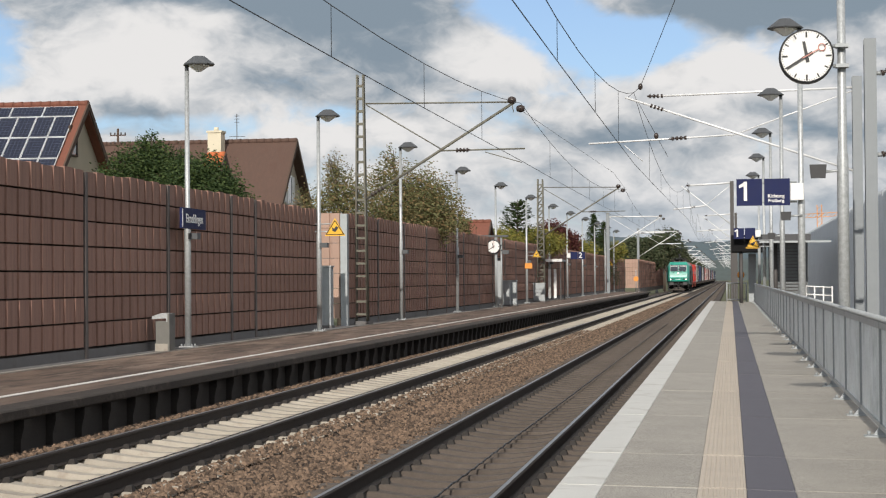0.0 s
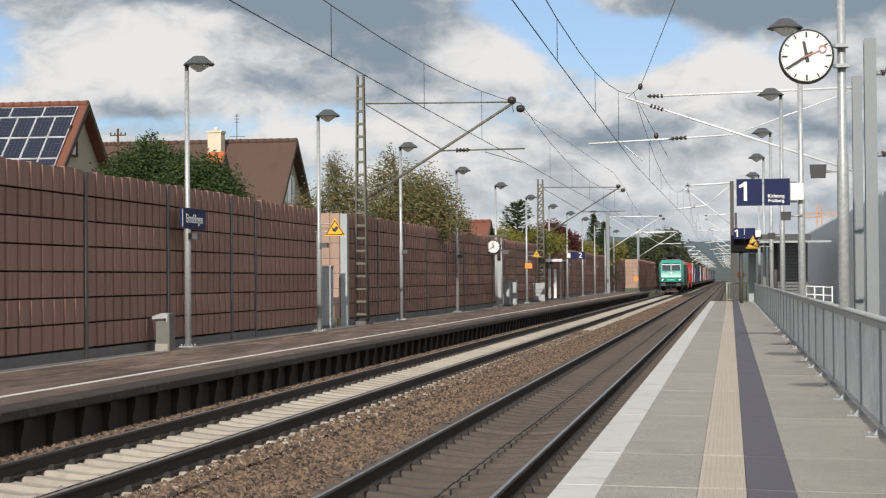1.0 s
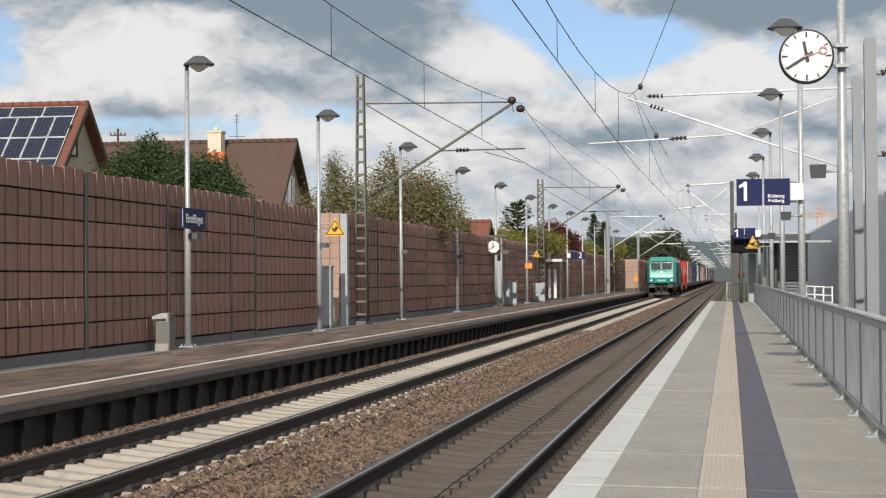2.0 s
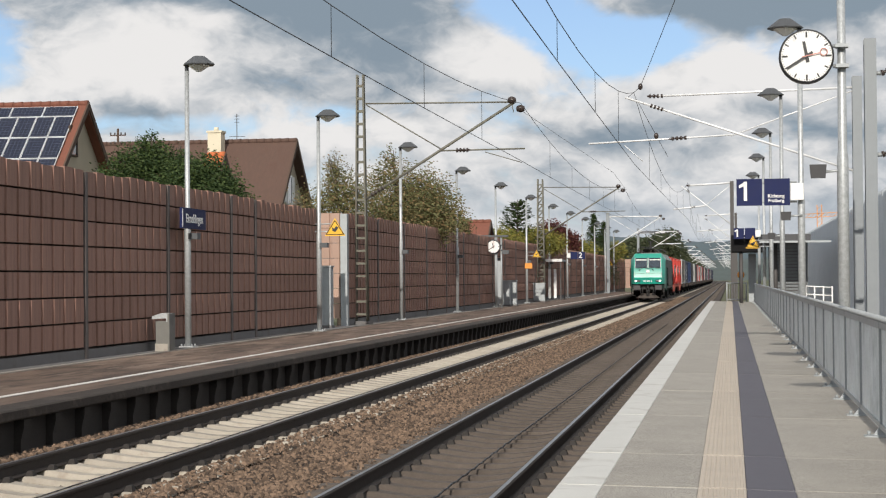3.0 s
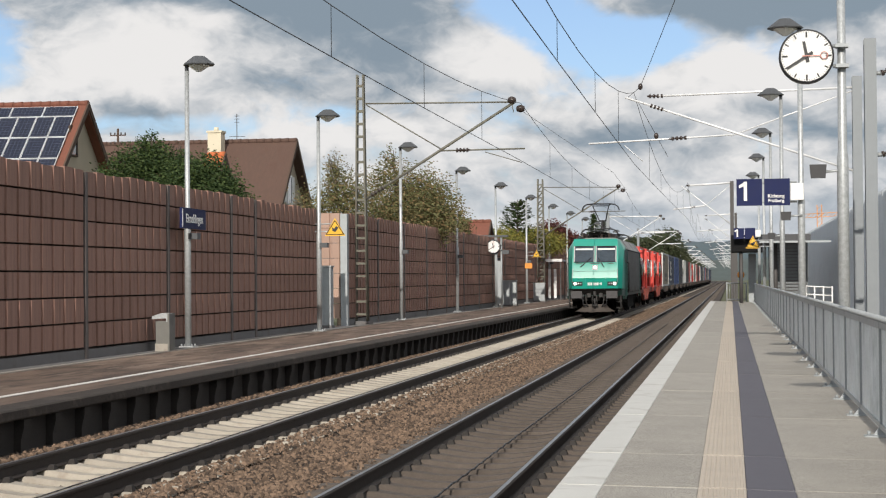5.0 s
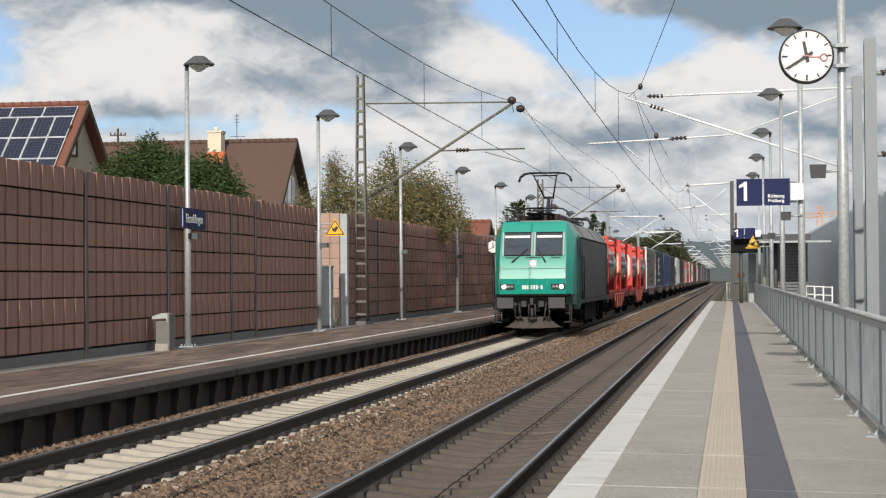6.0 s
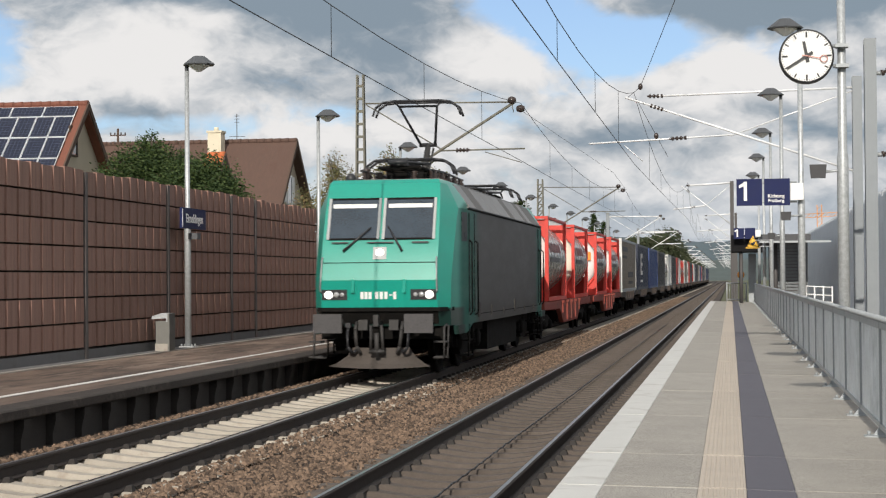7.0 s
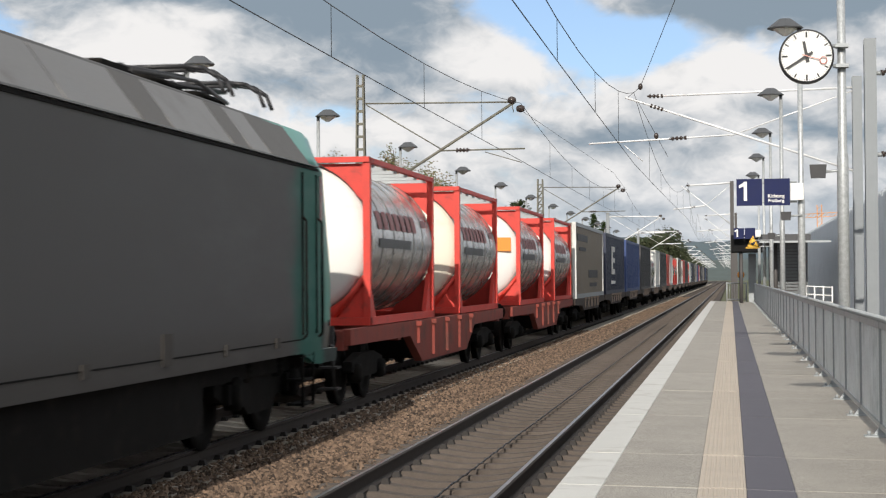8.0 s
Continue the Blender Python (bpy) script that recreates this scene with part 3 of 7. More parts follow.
M.update(
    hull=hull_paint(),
    roof_grey=surface("dusty roof grey", (0.20, 0.192, 0.186), 0.42, 0.25, vary=0.25, scale=2.5, grain=40, stain=(0.10, 0.085, 0.075), stain_scale=1.2),
    flap=surface("grimy flap", (0.052, 0.044, 0.037), 0.7, vary=0.3, scale=4),
    grille=surface("dark roof grille", (0.125, 0.118, 0.112), 0.6, 0.3, vary=0.2),
    side_glass=surface("dark side glass", (0.010, 0.012, 0.013), 0.3, vary=0.2, spec=0.2),
    screen=surface("dark windscreen", (0.028, 0.042, 0.058), 0.06, vary=0.7, scale=1.2, coat=1.0, spec=0.8),
    screen_frame=surface("grey screen frame", (0.33, 0.34, 0.34), 0.5, 0.2, vary=0.1),
    blind=surface("white sun blind", (0.75, 0.75, 0.72), 0.7, vary=0.05),
    # grime, with the shade beneath the train put into its near-black colour
    under=surface("shade-black underframe grime", (0.008, 0.0075, 0.007), 0.9, 0.0, vary=0.4, scale=4, grain=40, bump=0.3, stain=(0.02, 0.017, 0.014), stain_scale=3, spec=0.15),
    buffer=surface("dirty buffer steel", (0.05, 0.048, 0.047), 0.7, 0.3, vary=0.35, scale=6, stain=(0.05, 0.045, 0.04), stain_scale=4),
    buffer_face=surface("scuffed buffer plate", (0.066, 0.063, 0.065), 0.6, 0.3, vary=0.35, scale=5, grain=25, stain=(0.07, 0.062, 0.058), stain_scale=4),
    plough_grey=surface("dusty plough steel", (0.070, 0.058, 0.050), 0.8, vary=0.3, scale=4, stain=(0.05, 0.042, 0.036), stain_scale=3),
    headlamp=surface("lit headlamp", (1.0, 0.96, 0.88), 0.2, glow=1.6, vary=0.0),
    lamp_off=surface("unlit lamp lens", (0.6, 0.6, 0.6), 0.15, 0.6, vary=0.1),
    red=surface("red container frame", (0.62, 0.045, 0.03), 0.5, vary=0.18, scale=5, grain=50, stain=(0.30, 0.04, 0.03), stain_scale=4, stain_amount=0.3),
    wagon_red=surface("rust-red wagon steel", (0.25, 0.050, 0.036), 0.8, vary=0.3, scale=3, grain=40, bump=0.2, stain=(0.10, 0.042, 0.032), stain_scale=2, stain_amount=0.6),
    wagon_dark=surface("dark grimy wagon steel", (0.055, 0.042, 0.036), 0.85, vary=0.3, scale=3, grain=40, stain=(0.03, 0.026, 0.023), stain_scale=2),
    tank_white=surface("white tank end", (0.80, 0.79, 0.76), 0.45, vary=0.05, scale=2, stain=(0.62, 0.60, 0.56), stain_scale=1.5, stain_amount=0.2),
    tank_cream=surface("cream tank end", (0.78, 0.72, 0.60), 0.5, vary=0.05, scale=2, stain=(0.6, 0.54, 0.44), stain_scale=1.5, stain_amount=0.2),
    cladding=surface("ribbed steel cladding", (0.60, 0.58, 0.57), 0.26, 0.8, vary=0.14, scale=1.8, grain=12, bump=0.12, stain=(0.42, 0.38, 0.36), stain_scale=1.3, stain_amount=0.6),
    band=surface("dark cladding band", (0.20, 0.19, 0.18), 0.5, 0.6, vary=0.2),
    mark_red=surface("faded red lettering", (0.30, 0.10, 0.10), 0.5, 0.3, vary=0.3),
    mark_dark=surface("dark lettering", (0.09, 0.09, 0.095), 0.5, vary=0.2),
    box_beige=surface("grey-beige box side", (0.26, 0.222, 0.178), 0.6, vary=0.14, scale=1.5, grain=30, stain=(0.22, 0.20, 0.17), stain_scale=0.8, per_piece=0.1),
    box_navy=surface("navy box side", (0.020, 0.028, 0.060), 0.5, vary=0.2, scale=1.5, per_piece=0.1),
    box_blue=surface("blue box side", (0.022, 0.055, 0.19), 0.5, vary=0.18, scale=1.5),
    box_dark=surface("dark grey box side", (0.045, 0.045, 0.05), 0.6, vary=0.2, scale=1.5),
    box_white=surface("white box side", (0.70, 0.70, 0.68), 0.55, vary=0.08, scale=1.5, stain=(0.5, 0.48, 0.45), stain_scale=1),
    box_red=surface("red box side", (0.42, 0.05, 0.035), 0.55, vary=0.15, scale=1.5),
    placard=surface("orange placard", (0.85, 0.27, 0.03), 0.5, vary=0.05),
)

LOCO_LEN = 17.7


def loco_hull():
    bm = bmesh.new()
    # level: height, front setback, half-width of the flat nose, chamfer half-width, where the chamfer ends, half-width of the side
    lv = [(0.97, 0.24, 1.13, 1.32, 0.56, 1.47), (1.32, 0.06, 1.14, 1.33, 0.44, 1.48), (1.86, 0.00, 1.14, 1.34, 0.46, 1.48), (2.19, 0.09, 1.14, 1.35, 0.60, 1.48), (2.58, 0.22, 1.14, 1.36, 0.78, 1.48),
          (3.27, 0.50, 1.13, 1.39, 1.12, 1.48), (3.48, 0.59, 1.12, 1.29, 1.16, 1.36), (3.75, 0.72, 1.10, 1.15, 1.24, 1.16), (3.83, 0.84, 1.05, 1.08, 1.32, 1.09)]
    stations = [2.2, 15.5]
    rings = []
    for z, y0, fl, ch, yc, w in lv:
        half = [(0.0, y0), (fl * 0.55, y0), (fl, y0), (ch, yc), (w, 1.75)] + [(w, s) for s in stations]
        back = [(x, LOCO_LEN - y) for x, y in half[:5]][::-1]
        right = half + back
        left = [(-x, y) for x, y in right[1:-1]][::-1]
        rings.append([bm.verts.new((x, y, z)) for x, y in right + left])
    n = len(rings[0])
    for a, b in zip(rings, rings[1:]):
        for i in range(n):
            j = (i + 1) % n
            bm.faces.new((a[i], a[j], b[j], b[i]))
    top, bot = rings[-1], rings[0]
    h = n // 2
    for ring in (top, bot):
        for i in range(h):
            a, b, c, d = ring[i], ring[i + 1], ring[(n - i - 1) % n], ring[(n - i) % n]
            vs = []
            for v in (a, b, c, d):
                if v not in vs:
                    vs.append(v)
            if len(vs) > 2:
                bm.faces.new(vs)
    bmesh.ops.recalc_face_normals(bm, faces=bm.faces)
    return bm


def on_nose(x, z):
    """Setback of the nose at a height, for things fixed to it."""
    pts = [(0.97, 0.24), (1.32, 0.06), (1.86, 0.0), (2.19, 0.09), (2.58, 0.22), (3.27, 0.50), (3.48, 0.59), (3.75, 0.72)]
    for (z0, a), (z1, b) in zip(pts, pts[1:]):
        if z <= z1:
            return a + (b - a) * (z - z0) / (z1 - z0)
    return 0.73


def nose_plate(bm, x0, x1, z0, z1, lift, thick=0.02):
    """A plate that follows the nose between two heights."""
    vs = []
    for k in (lift, lift - thick):
        for z in (z0, z1):
            for x in (x0, x1):
                vs.append(bm.verts.new((x, on_nose(x, z) - k, z)))
    for f in ((0, 1, 3, 2), (4, 6, 7, 5), (0, 4, 5, 1), (2, 3, 7, 6), (0, 2, 6, 4), (1, 5, 7, 3)):
        bm.faces.new([vs[i] for i in f])


def pantograph(parent, y, up, label):
    bm = bmesh.new()
    z0 = 4.10 if up or y > 9 else 4.16
    for sx in (-0.42, 0.42):
        rod(bm, (sx, y - 0.6, z0), (sx, y + 0.6, z0), 0.035)
        for sy in (-0.5, 0.5):
            lathe(bm, [(0.06, 0), (0.10, 0.03), (0.06, 0.06), (0.10, 0.09), (0.06, 0.12), (0.10, 0.15), (0.06, 0.18), (0.06, 0.25)], (sx, y + sy, 3.82), seg=10)
    for sy in (-0.6, 0.0, 0.6):
        rod(bm, (-0.42, y + sy, z0), (0.42, y + sy, z0), 0.035)
    part("pantograph_base", bm, M["under"], parent)
    bm = bmesh.new()
    if up:
        hinge, knee, head = (y + 0.55, z0 + 0.04), (y + 1.15, 4.88), (y - 0.15, 5.69)
        rod(bm, (0, hinge[0], hinge[1]), (0, knee[0], knee[1]), 0.085, 0.06)
        rod(bm, (0.12, hinge[0] - 0.2, hinge[1]), (0.12, knee[0], knee[1] - 0.08), 0.025)
    else:
        hinge, knee, head = (y + 0.55, z0 + 0.04), (y - 0.75, z0 + 0.10), (y + 0.70, z0 + 0.20)
        rod(bm, (0, hinge[0], hinge[1]), (0, knee[0], knee[1]), 0.08, 0.06)
    part("lower_arm", bm, M["buffer"], parent)
    bm = bmesh.new()
    rod(bm, (-0.2, knee[0], knee[1]), (0.2, knee[0], knee[1]), 0.045)
    for s in (-1, 1):
        rod(bm, (0.16 * s, knee[0], knee[1]), (0.42 * s, head[0], head[1] - 0.06), 0.032, 0.026)
    rod(bm, (-0.42, head[0], head[1] - 0.06), (0.42, head[0], head[1] - 0.06), 0.026)
    part("upper_arm", bm, M["black"], parent)
    bm = bmesh.new()
    for dy in (-0.19, 0.19):
        pts = [(-0.97, head[0] + dy, head[1] - 0.28), (-0.90, head[0] + dy, head[1] - 0.10), (-0.74, head[0] + dy, head[1] + 0.01), (-0.5, head[0] + dy, head[1] + 0.04), (0.5, head[0] + dy, head[1] + 0.04),
               (0.74, head[0] + dy, head[1] + 0.01), (0.90, head[0] + dy, head[1] - 0.10), (0.97, head[0] + dy, head[1] - 0.28)]
        tube(bm, pts, 0.028)
    for s in (-0.5, 0.5):
        rod(bm, (s, head[0] - 0.19, head[1] + 0.02), (s, head[0] + 0.19, head[1] + 0.02), 0.022)
        rod(bm, (s * 0.84, head[0], head[1] - 0.06), (s, head[0], head[1] + 0.02), 0.02)
    part("contact_head", bm, M["black"], parent, label)


def wheel_mesh(r):
    bm = bmesh.new()
    for s in (-1, 1):
        lathe(bm, [(0.09, -0.08), (r * 0.72, -0.03), (r * 0.78, -0.065), (r, -0.065), (r, 0.045), (r + 0.028, 0.05), (r + 0.028, 0.075), (r * 0.78, 0.075), (r * 0.72, 0.03), (0.09, 0.08)],
              (s * 0.75, 0, 0), "x", 28)
    rod(bm, (-0.8, 0, 0), (0.8, 0, 0), 0.085, seg=12)
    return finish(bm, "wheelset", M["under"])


WHEELS = []


def build_loco():
    loco = thing("locomotive", "green electric goods locomotive with dusty grey sides, one pantograph raised", "locomotive")
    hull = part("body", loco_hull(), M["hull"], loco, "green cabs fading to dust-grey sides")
    hull.data.shade_smooth()
    hull.data.set_sharp_from_angle(angle=math.radians(11))
    # roof
    bm = bmesh.new()
    prism(bm, [(-1.06, 3.79), (1.06, 3.79), (1.02, 3.86), (0.9, 3.90), (-0.9, 3.90), (-1.02, 3.86)], 1.9, 15.8)
    roof = part("roof", bm, M["roof_grey"], loco, "dusty grey roof")
    for s in (-1, 1):
        # sloped roof panels with grilles, and the gutter
        for y0, y1, mat in ((2.1, 3.1, "roof_grey"), (3.13, 4.3, "grille"), (4.33, 5.6, "roof_grey"), (5.63, 7.1, "roof_grey"), (7.15, 9.0, "roof_grey"), (9.05, 9.9, "grille"), (9.95, 12.0, "roof_grey"), (12.05, 12.7, "grille"), (12.75, 13.6, "roof_grey"), (13.65, 15.5, "grille")):
            bm = bmesh.new()
            prism(bm, [(s * 1.468, 3.305), (s * 1.485, 3.315), (s * 1.125, 3.80), (s * 1.10, 3.788)], y0, y1)
            part("roof_panel", bm, M[mat], loco)
        bm = bmesh.new()
        box(bm, s * 1.475 - 0.02, s * 1.475 + 0.02, 1.8, LOCO_LEN - 1.8, 3.255, 3.285)
        part("gutter", bm, M["under"], loco)
        bm = bmesh.new()
        box(bm, s * 1.478 - 0.02, s * 1.478 + 0.025, 1.8, LOCO_LEN - 1.8, 3.300, 3.318)
        part("gutter_lip", bm, M["roof_grey"], loco, "dull bare gutter lip")
        # skirt, doors, handrails, side windows
        for cy in (1, -1):
            ye = lambda y: y if cy > 0 else LOCO_LEN - y
            a, b = sorted((ye(1.95), ye(2.62)))
            bm = bmesh.new()
            box(bm, s * 1.482 - 0.006, s * 1.482 + 0.006, a, b, 1.25, 3.18)
            door = part("door", bm, M["hull"], loco)
            for yy in (a - 0.03, b + 0.03):
                bm = bmesh.new()
                box(bm, s * 1.485 - 0.012, s * 1.485 + 0.012, yy - 0.018, yy + 0.018, 1.2, 3.2)
                part("door_seal", bm, M["under"], door)
            bm = bmesh.new()
            flank = lambda y: 1.375 + (y - 1.0) * 0.14
            prism(bm, [(s * (flank(q) + o), ye(q)) for q, o in ((1.30, -0.03), (1.30, 0.012), (1.70, 0.012), (1.70, -0.03))], 2.62, 3.20, "z")
            part("side_window", bm, M["side_glass"], loco, "dark cab side window")
            for yy in (1.87, 2.72):
                bm = bmesh.new()
                tube(bm, [(s * 1.50, ye(yy), 1.15), (s * 1.55, ye(yy), 1.2), (s * 1.55, ye(yy), 2.6), (s * 1.50, ye(yy), 2.65)], 0.018)
                part("handrail", bm, M["under"], loco)
            bm = bmesh.new()
            for k in range(3):
                box(bm, s * 1.36 - 0.12, s * 1.36 + 0.1, *sorted((ye(2.0), ye(2.55))), 0.92 - 0.3 * k, 0.95 - 0.3 * k)
            for yy in (2.0, 2.55):
                rod(bm, (s * 1.45, ye(yy), 1.1), (s * 1.45, ye(yy), 0.3), 0.02)
            part("step", bm, M["under"], loco)
        for cy in (1, -1):
            # the cab's lower apron, which rises in a curve to the body's edge
            ye = lambda y: y if cy > 0 else LOCO_LEN - y
            bm = bmesh.new()
            prism(bm, [(ye(0.62), 0.97), (ye(0.70), 0.80), (ye(1.7), 0.80), (ye(2.0), 0.83), (ye(2.25), 0.90), (ye(2.6), 0.96), (ye(2.6), 0.97)], s * 1.40 - 0.04, s * 1.40 + 0.06, "x")
            part("apron", bm, M["hull"], loco)
        bm = bmesh.new()
        box(bm, s * 1.478 - 0.02, s * 1.478 + 0.008, 2.7, LOCO_LEN - 2.7, 1.135, 1.15)
        part("side_seam", bm, M["under"], loco)
        for k in range(6):
            bm = bmesh.new()
            y = 3.2 + 2.1 * k
            box(bm, s * 1.475 - 0.02, s * 1.475 + 0.02, y, y + random.choice((0.12, 0.2, 0.3)), 1.08, random.choice((1.2, 1.3, 1.38)))
            bevel(bm, 0.008)
            part("flap", bm, M["flap"], loco)
    for cy in (1, -1):
        nose = new("nose")
        nose.parent = loco
        if cy < 0:
            nose.location, nose.rotation_euler[2] = (0, LOCO_LEN, 0), math.pi
        for s in (-1, 1):
            bm = bmesh.new()
            a, b = sorted((s * 0.07, s * 1.03))
            nose_plate(bm, a, b, 2.67, 3.45, 0.012)
            pane = part("windscreen", bm, M["screen"], nose, "dark windscreen with a white sun blind")
            bm = bmesh.new()
            nose_plate(bm, a + 0.05, b - 0.05, 3.265, 3.345, 0.018, 0.008)
            part("sun_blind", bm, M["blind"], nose)
            for q in (s * 0.05, s * 1.04):
                bm = bmesh.new()
                nose_plate(bm, q - 0.026, q + 0.026, 2.65, 3.46, 0.03)
                part("screen_frame", bm, M["screen_frame"], nose)
            for zz in (3.43, 2.64):
                bm = bmesh.new()
                nose_plate(bm, a, b, zz, zz + 0.035, 0.022)
                part("screen_seal", bm, M["under"], nose)
            bm = bmesh.new()
            p0 = (s * 0.28 - 0.06, on_nose(0, 2.50) - 0.05, 2.47)
            p1 = (s * 0.10, on_nose(0, 2.92) - 0.05, 2.92)
            if s > 0:
                p0, p1 = (0.44, on_nose(0, 2.44) - 0.05, 2.42), (0.14, on_nose(0, 2.9) - 0.05, 2.9)
            else:
                p0, p1 = (-0.72, on_nose(0, 2.44) - 0.05, 2.42), (-0.2, on_nose(0, 2.9) - 0.05, 2.88)
            rod(bm, p0, p1, 0.026, 0.016)
            part("wiper", bm, M["black"], nose)
            # lamp cluster
            bm = bmesh.new()
            a, b = sorted((s * 0.62, s * 1.12))
            nose_plate(bm, a, b, 1.48, 1.68, 0.012)
            cl = part("lamp_housing", bm, M["black"], nose)
            for q, rr, mat in ((s * 0.985, 0.082, "headlamp"), (s * 0.83, 0.055, "lamp_off"), (s * 0.715, 0.045, "lamp_off")):
                bm = bmesh.new()
                lathe(bm, [(rr, 0.03), (rr, 0.0), (rr * 0.8, -0.015), (rr * 0.3, -0.02)], (q, on_nose(0, 1.58) - 0.018, 1.58), "y", 20)
                part("lamp", bm, M[mat], cl)
            bm = bmesh.new()
            tube(bm, [(s * 1.13, on_nose(1, 1.5) - 0.01, 1.62), (s * 1.14, on_nose(1, 1.7) - 0.07, 1.68), (s * 1.12, on_nose(1, 2.3) - 0.07, 2.25), (s * 1.12, on_nose(1, 2.3), 2.3)], 0.016)
            part("grab_rail", bm, M["screen_frame"], nose)
            bm = bmesh.new()
            box(bm, s * 0.50 - 0.03, s * 0.50 + 0.03, -0.03, 0.03, 1.62, 1.88)
            part("step_bracket", bm, M["hull"], nose)
            # buffers
            bm = bmesh.new()
            lathe(bm, [(0.16, 0.35), (0.16, -0.1), (0.11, -0.1), (0.11, -0.45)], (s * 0.875, 0.05, 1.03), "y", 18)
            bf = part("buffer", bm, M["buffer"], nose, "dirty rectangular buffer")
            bm = bmesh.new()
            box(bm, s * 0.875 - 0.275, s * 0.875 + 0.275, -0.60, -0.555, 0.86, 1.22)
            bevel(bm, 0.03, 2)
            part("buffer_plate", bm, M["buffer_face"], bf, "scuffed grey buffer plate")
            bm = bmesh.new()
            tube(bm, [(s * 0.45, 0.1, 1.05), (s * 0.45, -0.05, 0.9), (s * 0.42, -0.08, 0.6), (s * 0.36, 0.0, 0.45)], 0.035)
            part("brake_hose", bm, M["buffer"], nose)
            bm = bmesh.new()
            tube(bm, [(s * 0.60, 0.1, 0.98), (s * 0.60, -0.10, 0.86), (s * 0.58, -0.14, 0.58), (s * 0.50, -0.06, 0.47), (s * 0.44, 0.06, 0.52)], 0.03)
            box(bm, s * 0.60 - 0.05, s * 0.60 + 0.05, -0.04, 0.12, 0.94, 1.04)
            part("air_hose", bm, M["black"], nose)
            bm = bmesh.new()
            box(bm, s * 0.30 - 0.09, s * 0.30 + 0.09, -0.06, 0.3, 0.90, 1.10)
            bevel(bm, 0.03, 2)
            part("socket_box", bm, M["buffer"], nose)
            bm = bmesh.new()
            for zz in (0.37, 0.66):
                box(bm, s * 1.22 - 0.16, s * 1.22 + 0.1, 0.0, 0.26, zz, zz + 0.03)
            rod(bm, (s * 1.31, 0.12, 0.36), (s * 1.31, 0.3, 0.98), 0.02)
            part("step_tread", bm, M["buffer"], nose)
            bm = bmesh.new()
            tube(bm, [(s * 1.27, 0.35, 1.0), (s * 1.27, 0.0, 0.95), (s * 1.27, -0.02, 0.38), (s * 1.05, 0.05, 0.36)], 0.022)
            part("shunter_step", bm, M["buffer"], nose)
            # upper handles
            for q0, q1 in ((s * 0.62, s * 0.95),):
                bm = bmesh.new()
                a, b = sorted((q0, q1))
                nose_plate(bm, a, b, 2.575, 2.60, 0.045, 0.03)
                part("handle", bm, M["black"], nose)
        bm = bmesh.new()
        nose_plate(bm, -0.26, 0.26, 2.575, 2.60, 0.045, 0.03)
        part("handle", bm, M["black"], nose)
        bm = bmesh.new()
        nose_plate(bm, -0.13, 0.13, 2.26, 2.50, 0.01)
        top = part("top_lamp_housing", bm, M["screen_frame"], nose)
        bm = bmesh.new()
        lathe(bm, [(0.085, 0.03), (0.085, 0.0), (0.06, -0.012), (0.02, -0.015)], (0, on_nose(0, 2.38) - 0.015, 2.38), "y", 20)
        part("top_lamp", bm, M["headlamp"], top)
        # beam plate in near-black, painting in the dark hollow below the lip
        bm = bmesh.new()
        nose_plate(bm, -1.14, 1.14, 1.02, 1.27, 0.025, 0.03)
        part("buffer_beam", bm, M["under"], nose, "grimy buffer beam plate, blackened for the shaded recess under the lip")
        # running number as plain bars
        for q in (-0.33, -0.25, -0.17, -0.04, 0.05, 0.14, 0.23, 0.31):
            bm = bmesh.new()
            dash = q == 0.23
            nose_plate(bm, q - 0.030, q + 0.030, 1.56 if dash else 1.495, 1.585 if dash else 1.635, 0.01, 0.012)
            part("number_bar", bm, M["white"], nose)
        bm = bmesh.new()
        nose_plate(bm, -1.10, 1.10, 2.19, 2.205, 0.006, 0.012)
        part("panel_seam", bm, M["under"], nose)
        bm = bmesh.new()
        prism(bm, [(-1.36, 0.62), (-1.2, 0.02), (1.2, 0.02), (1.36, 0.62), (1.36, 1.0), (-1.36, 1.0)], 1.26, 1.335, "z")
        part("front_lip", bm, M["under"], nose)
        bm = bmesh.new()
        box(bm, -1.2, 1.2, 0.34, 0.6, 0.72, 1.27)
        part("buffer_beam", bm, M["under"], nose)
        # coupling: hook, screw, shackle
        bm = bmesh.new()
        box(bm, -0.05, 0.05, -0.28, 0.15, 0.96, 1.08)
        box(bm, -0.05, 0.05, -0.32, -0.22, 0.98, 1.2)
        rod(bm, (-0.1, -0.26, 1.0), (-0.12, -0.2, 0.5), 0.03), rod(bm, (0.1, -0.26, 1.0), (0.12, -0.2, 0.5), 0.03)
        rod(bm, (-0.15, -0.2, 0.5), (0.15, -0.2, 0.5), 0.045), rod(bm, (0, -0.24, 0.85), (0, -0.18, 0.4), 0.05)
        part("coupling", bm, M["buffer"], nose)
        # plough
        bm = bmesh.new()
        rows = []
        for z, bulge, half in ((0.17, -0.20, 1.0), (0.26, -0.11, 0.86), (0.40, -0.03, 0.66), (0.56, 0.02, 0.56)):
            line = []
            for i in range(9):
                u = -1 + i / 4
                line.append((half * u, bulge + 0.22 * u * u, z + (0.035 * u * u if z < 0.2 else 0.0)))
            rows.append(line)
        for d in (0.0, 0.03):
            grid = [[bm.verts.new((px, py + d, pz)) for px, py, pz in line] for line in rows]
            for a, b in zip(grid, grid[1:]):
                for i in range(8):
                    bm.faces.new((a[i], a[i + 1], b[i + 1], b[i]))
        part("plough", bm, M["plough_grey"], nose, "dirty grey track plough")
        for ch in list(nose.children):
            ch.parent = loco
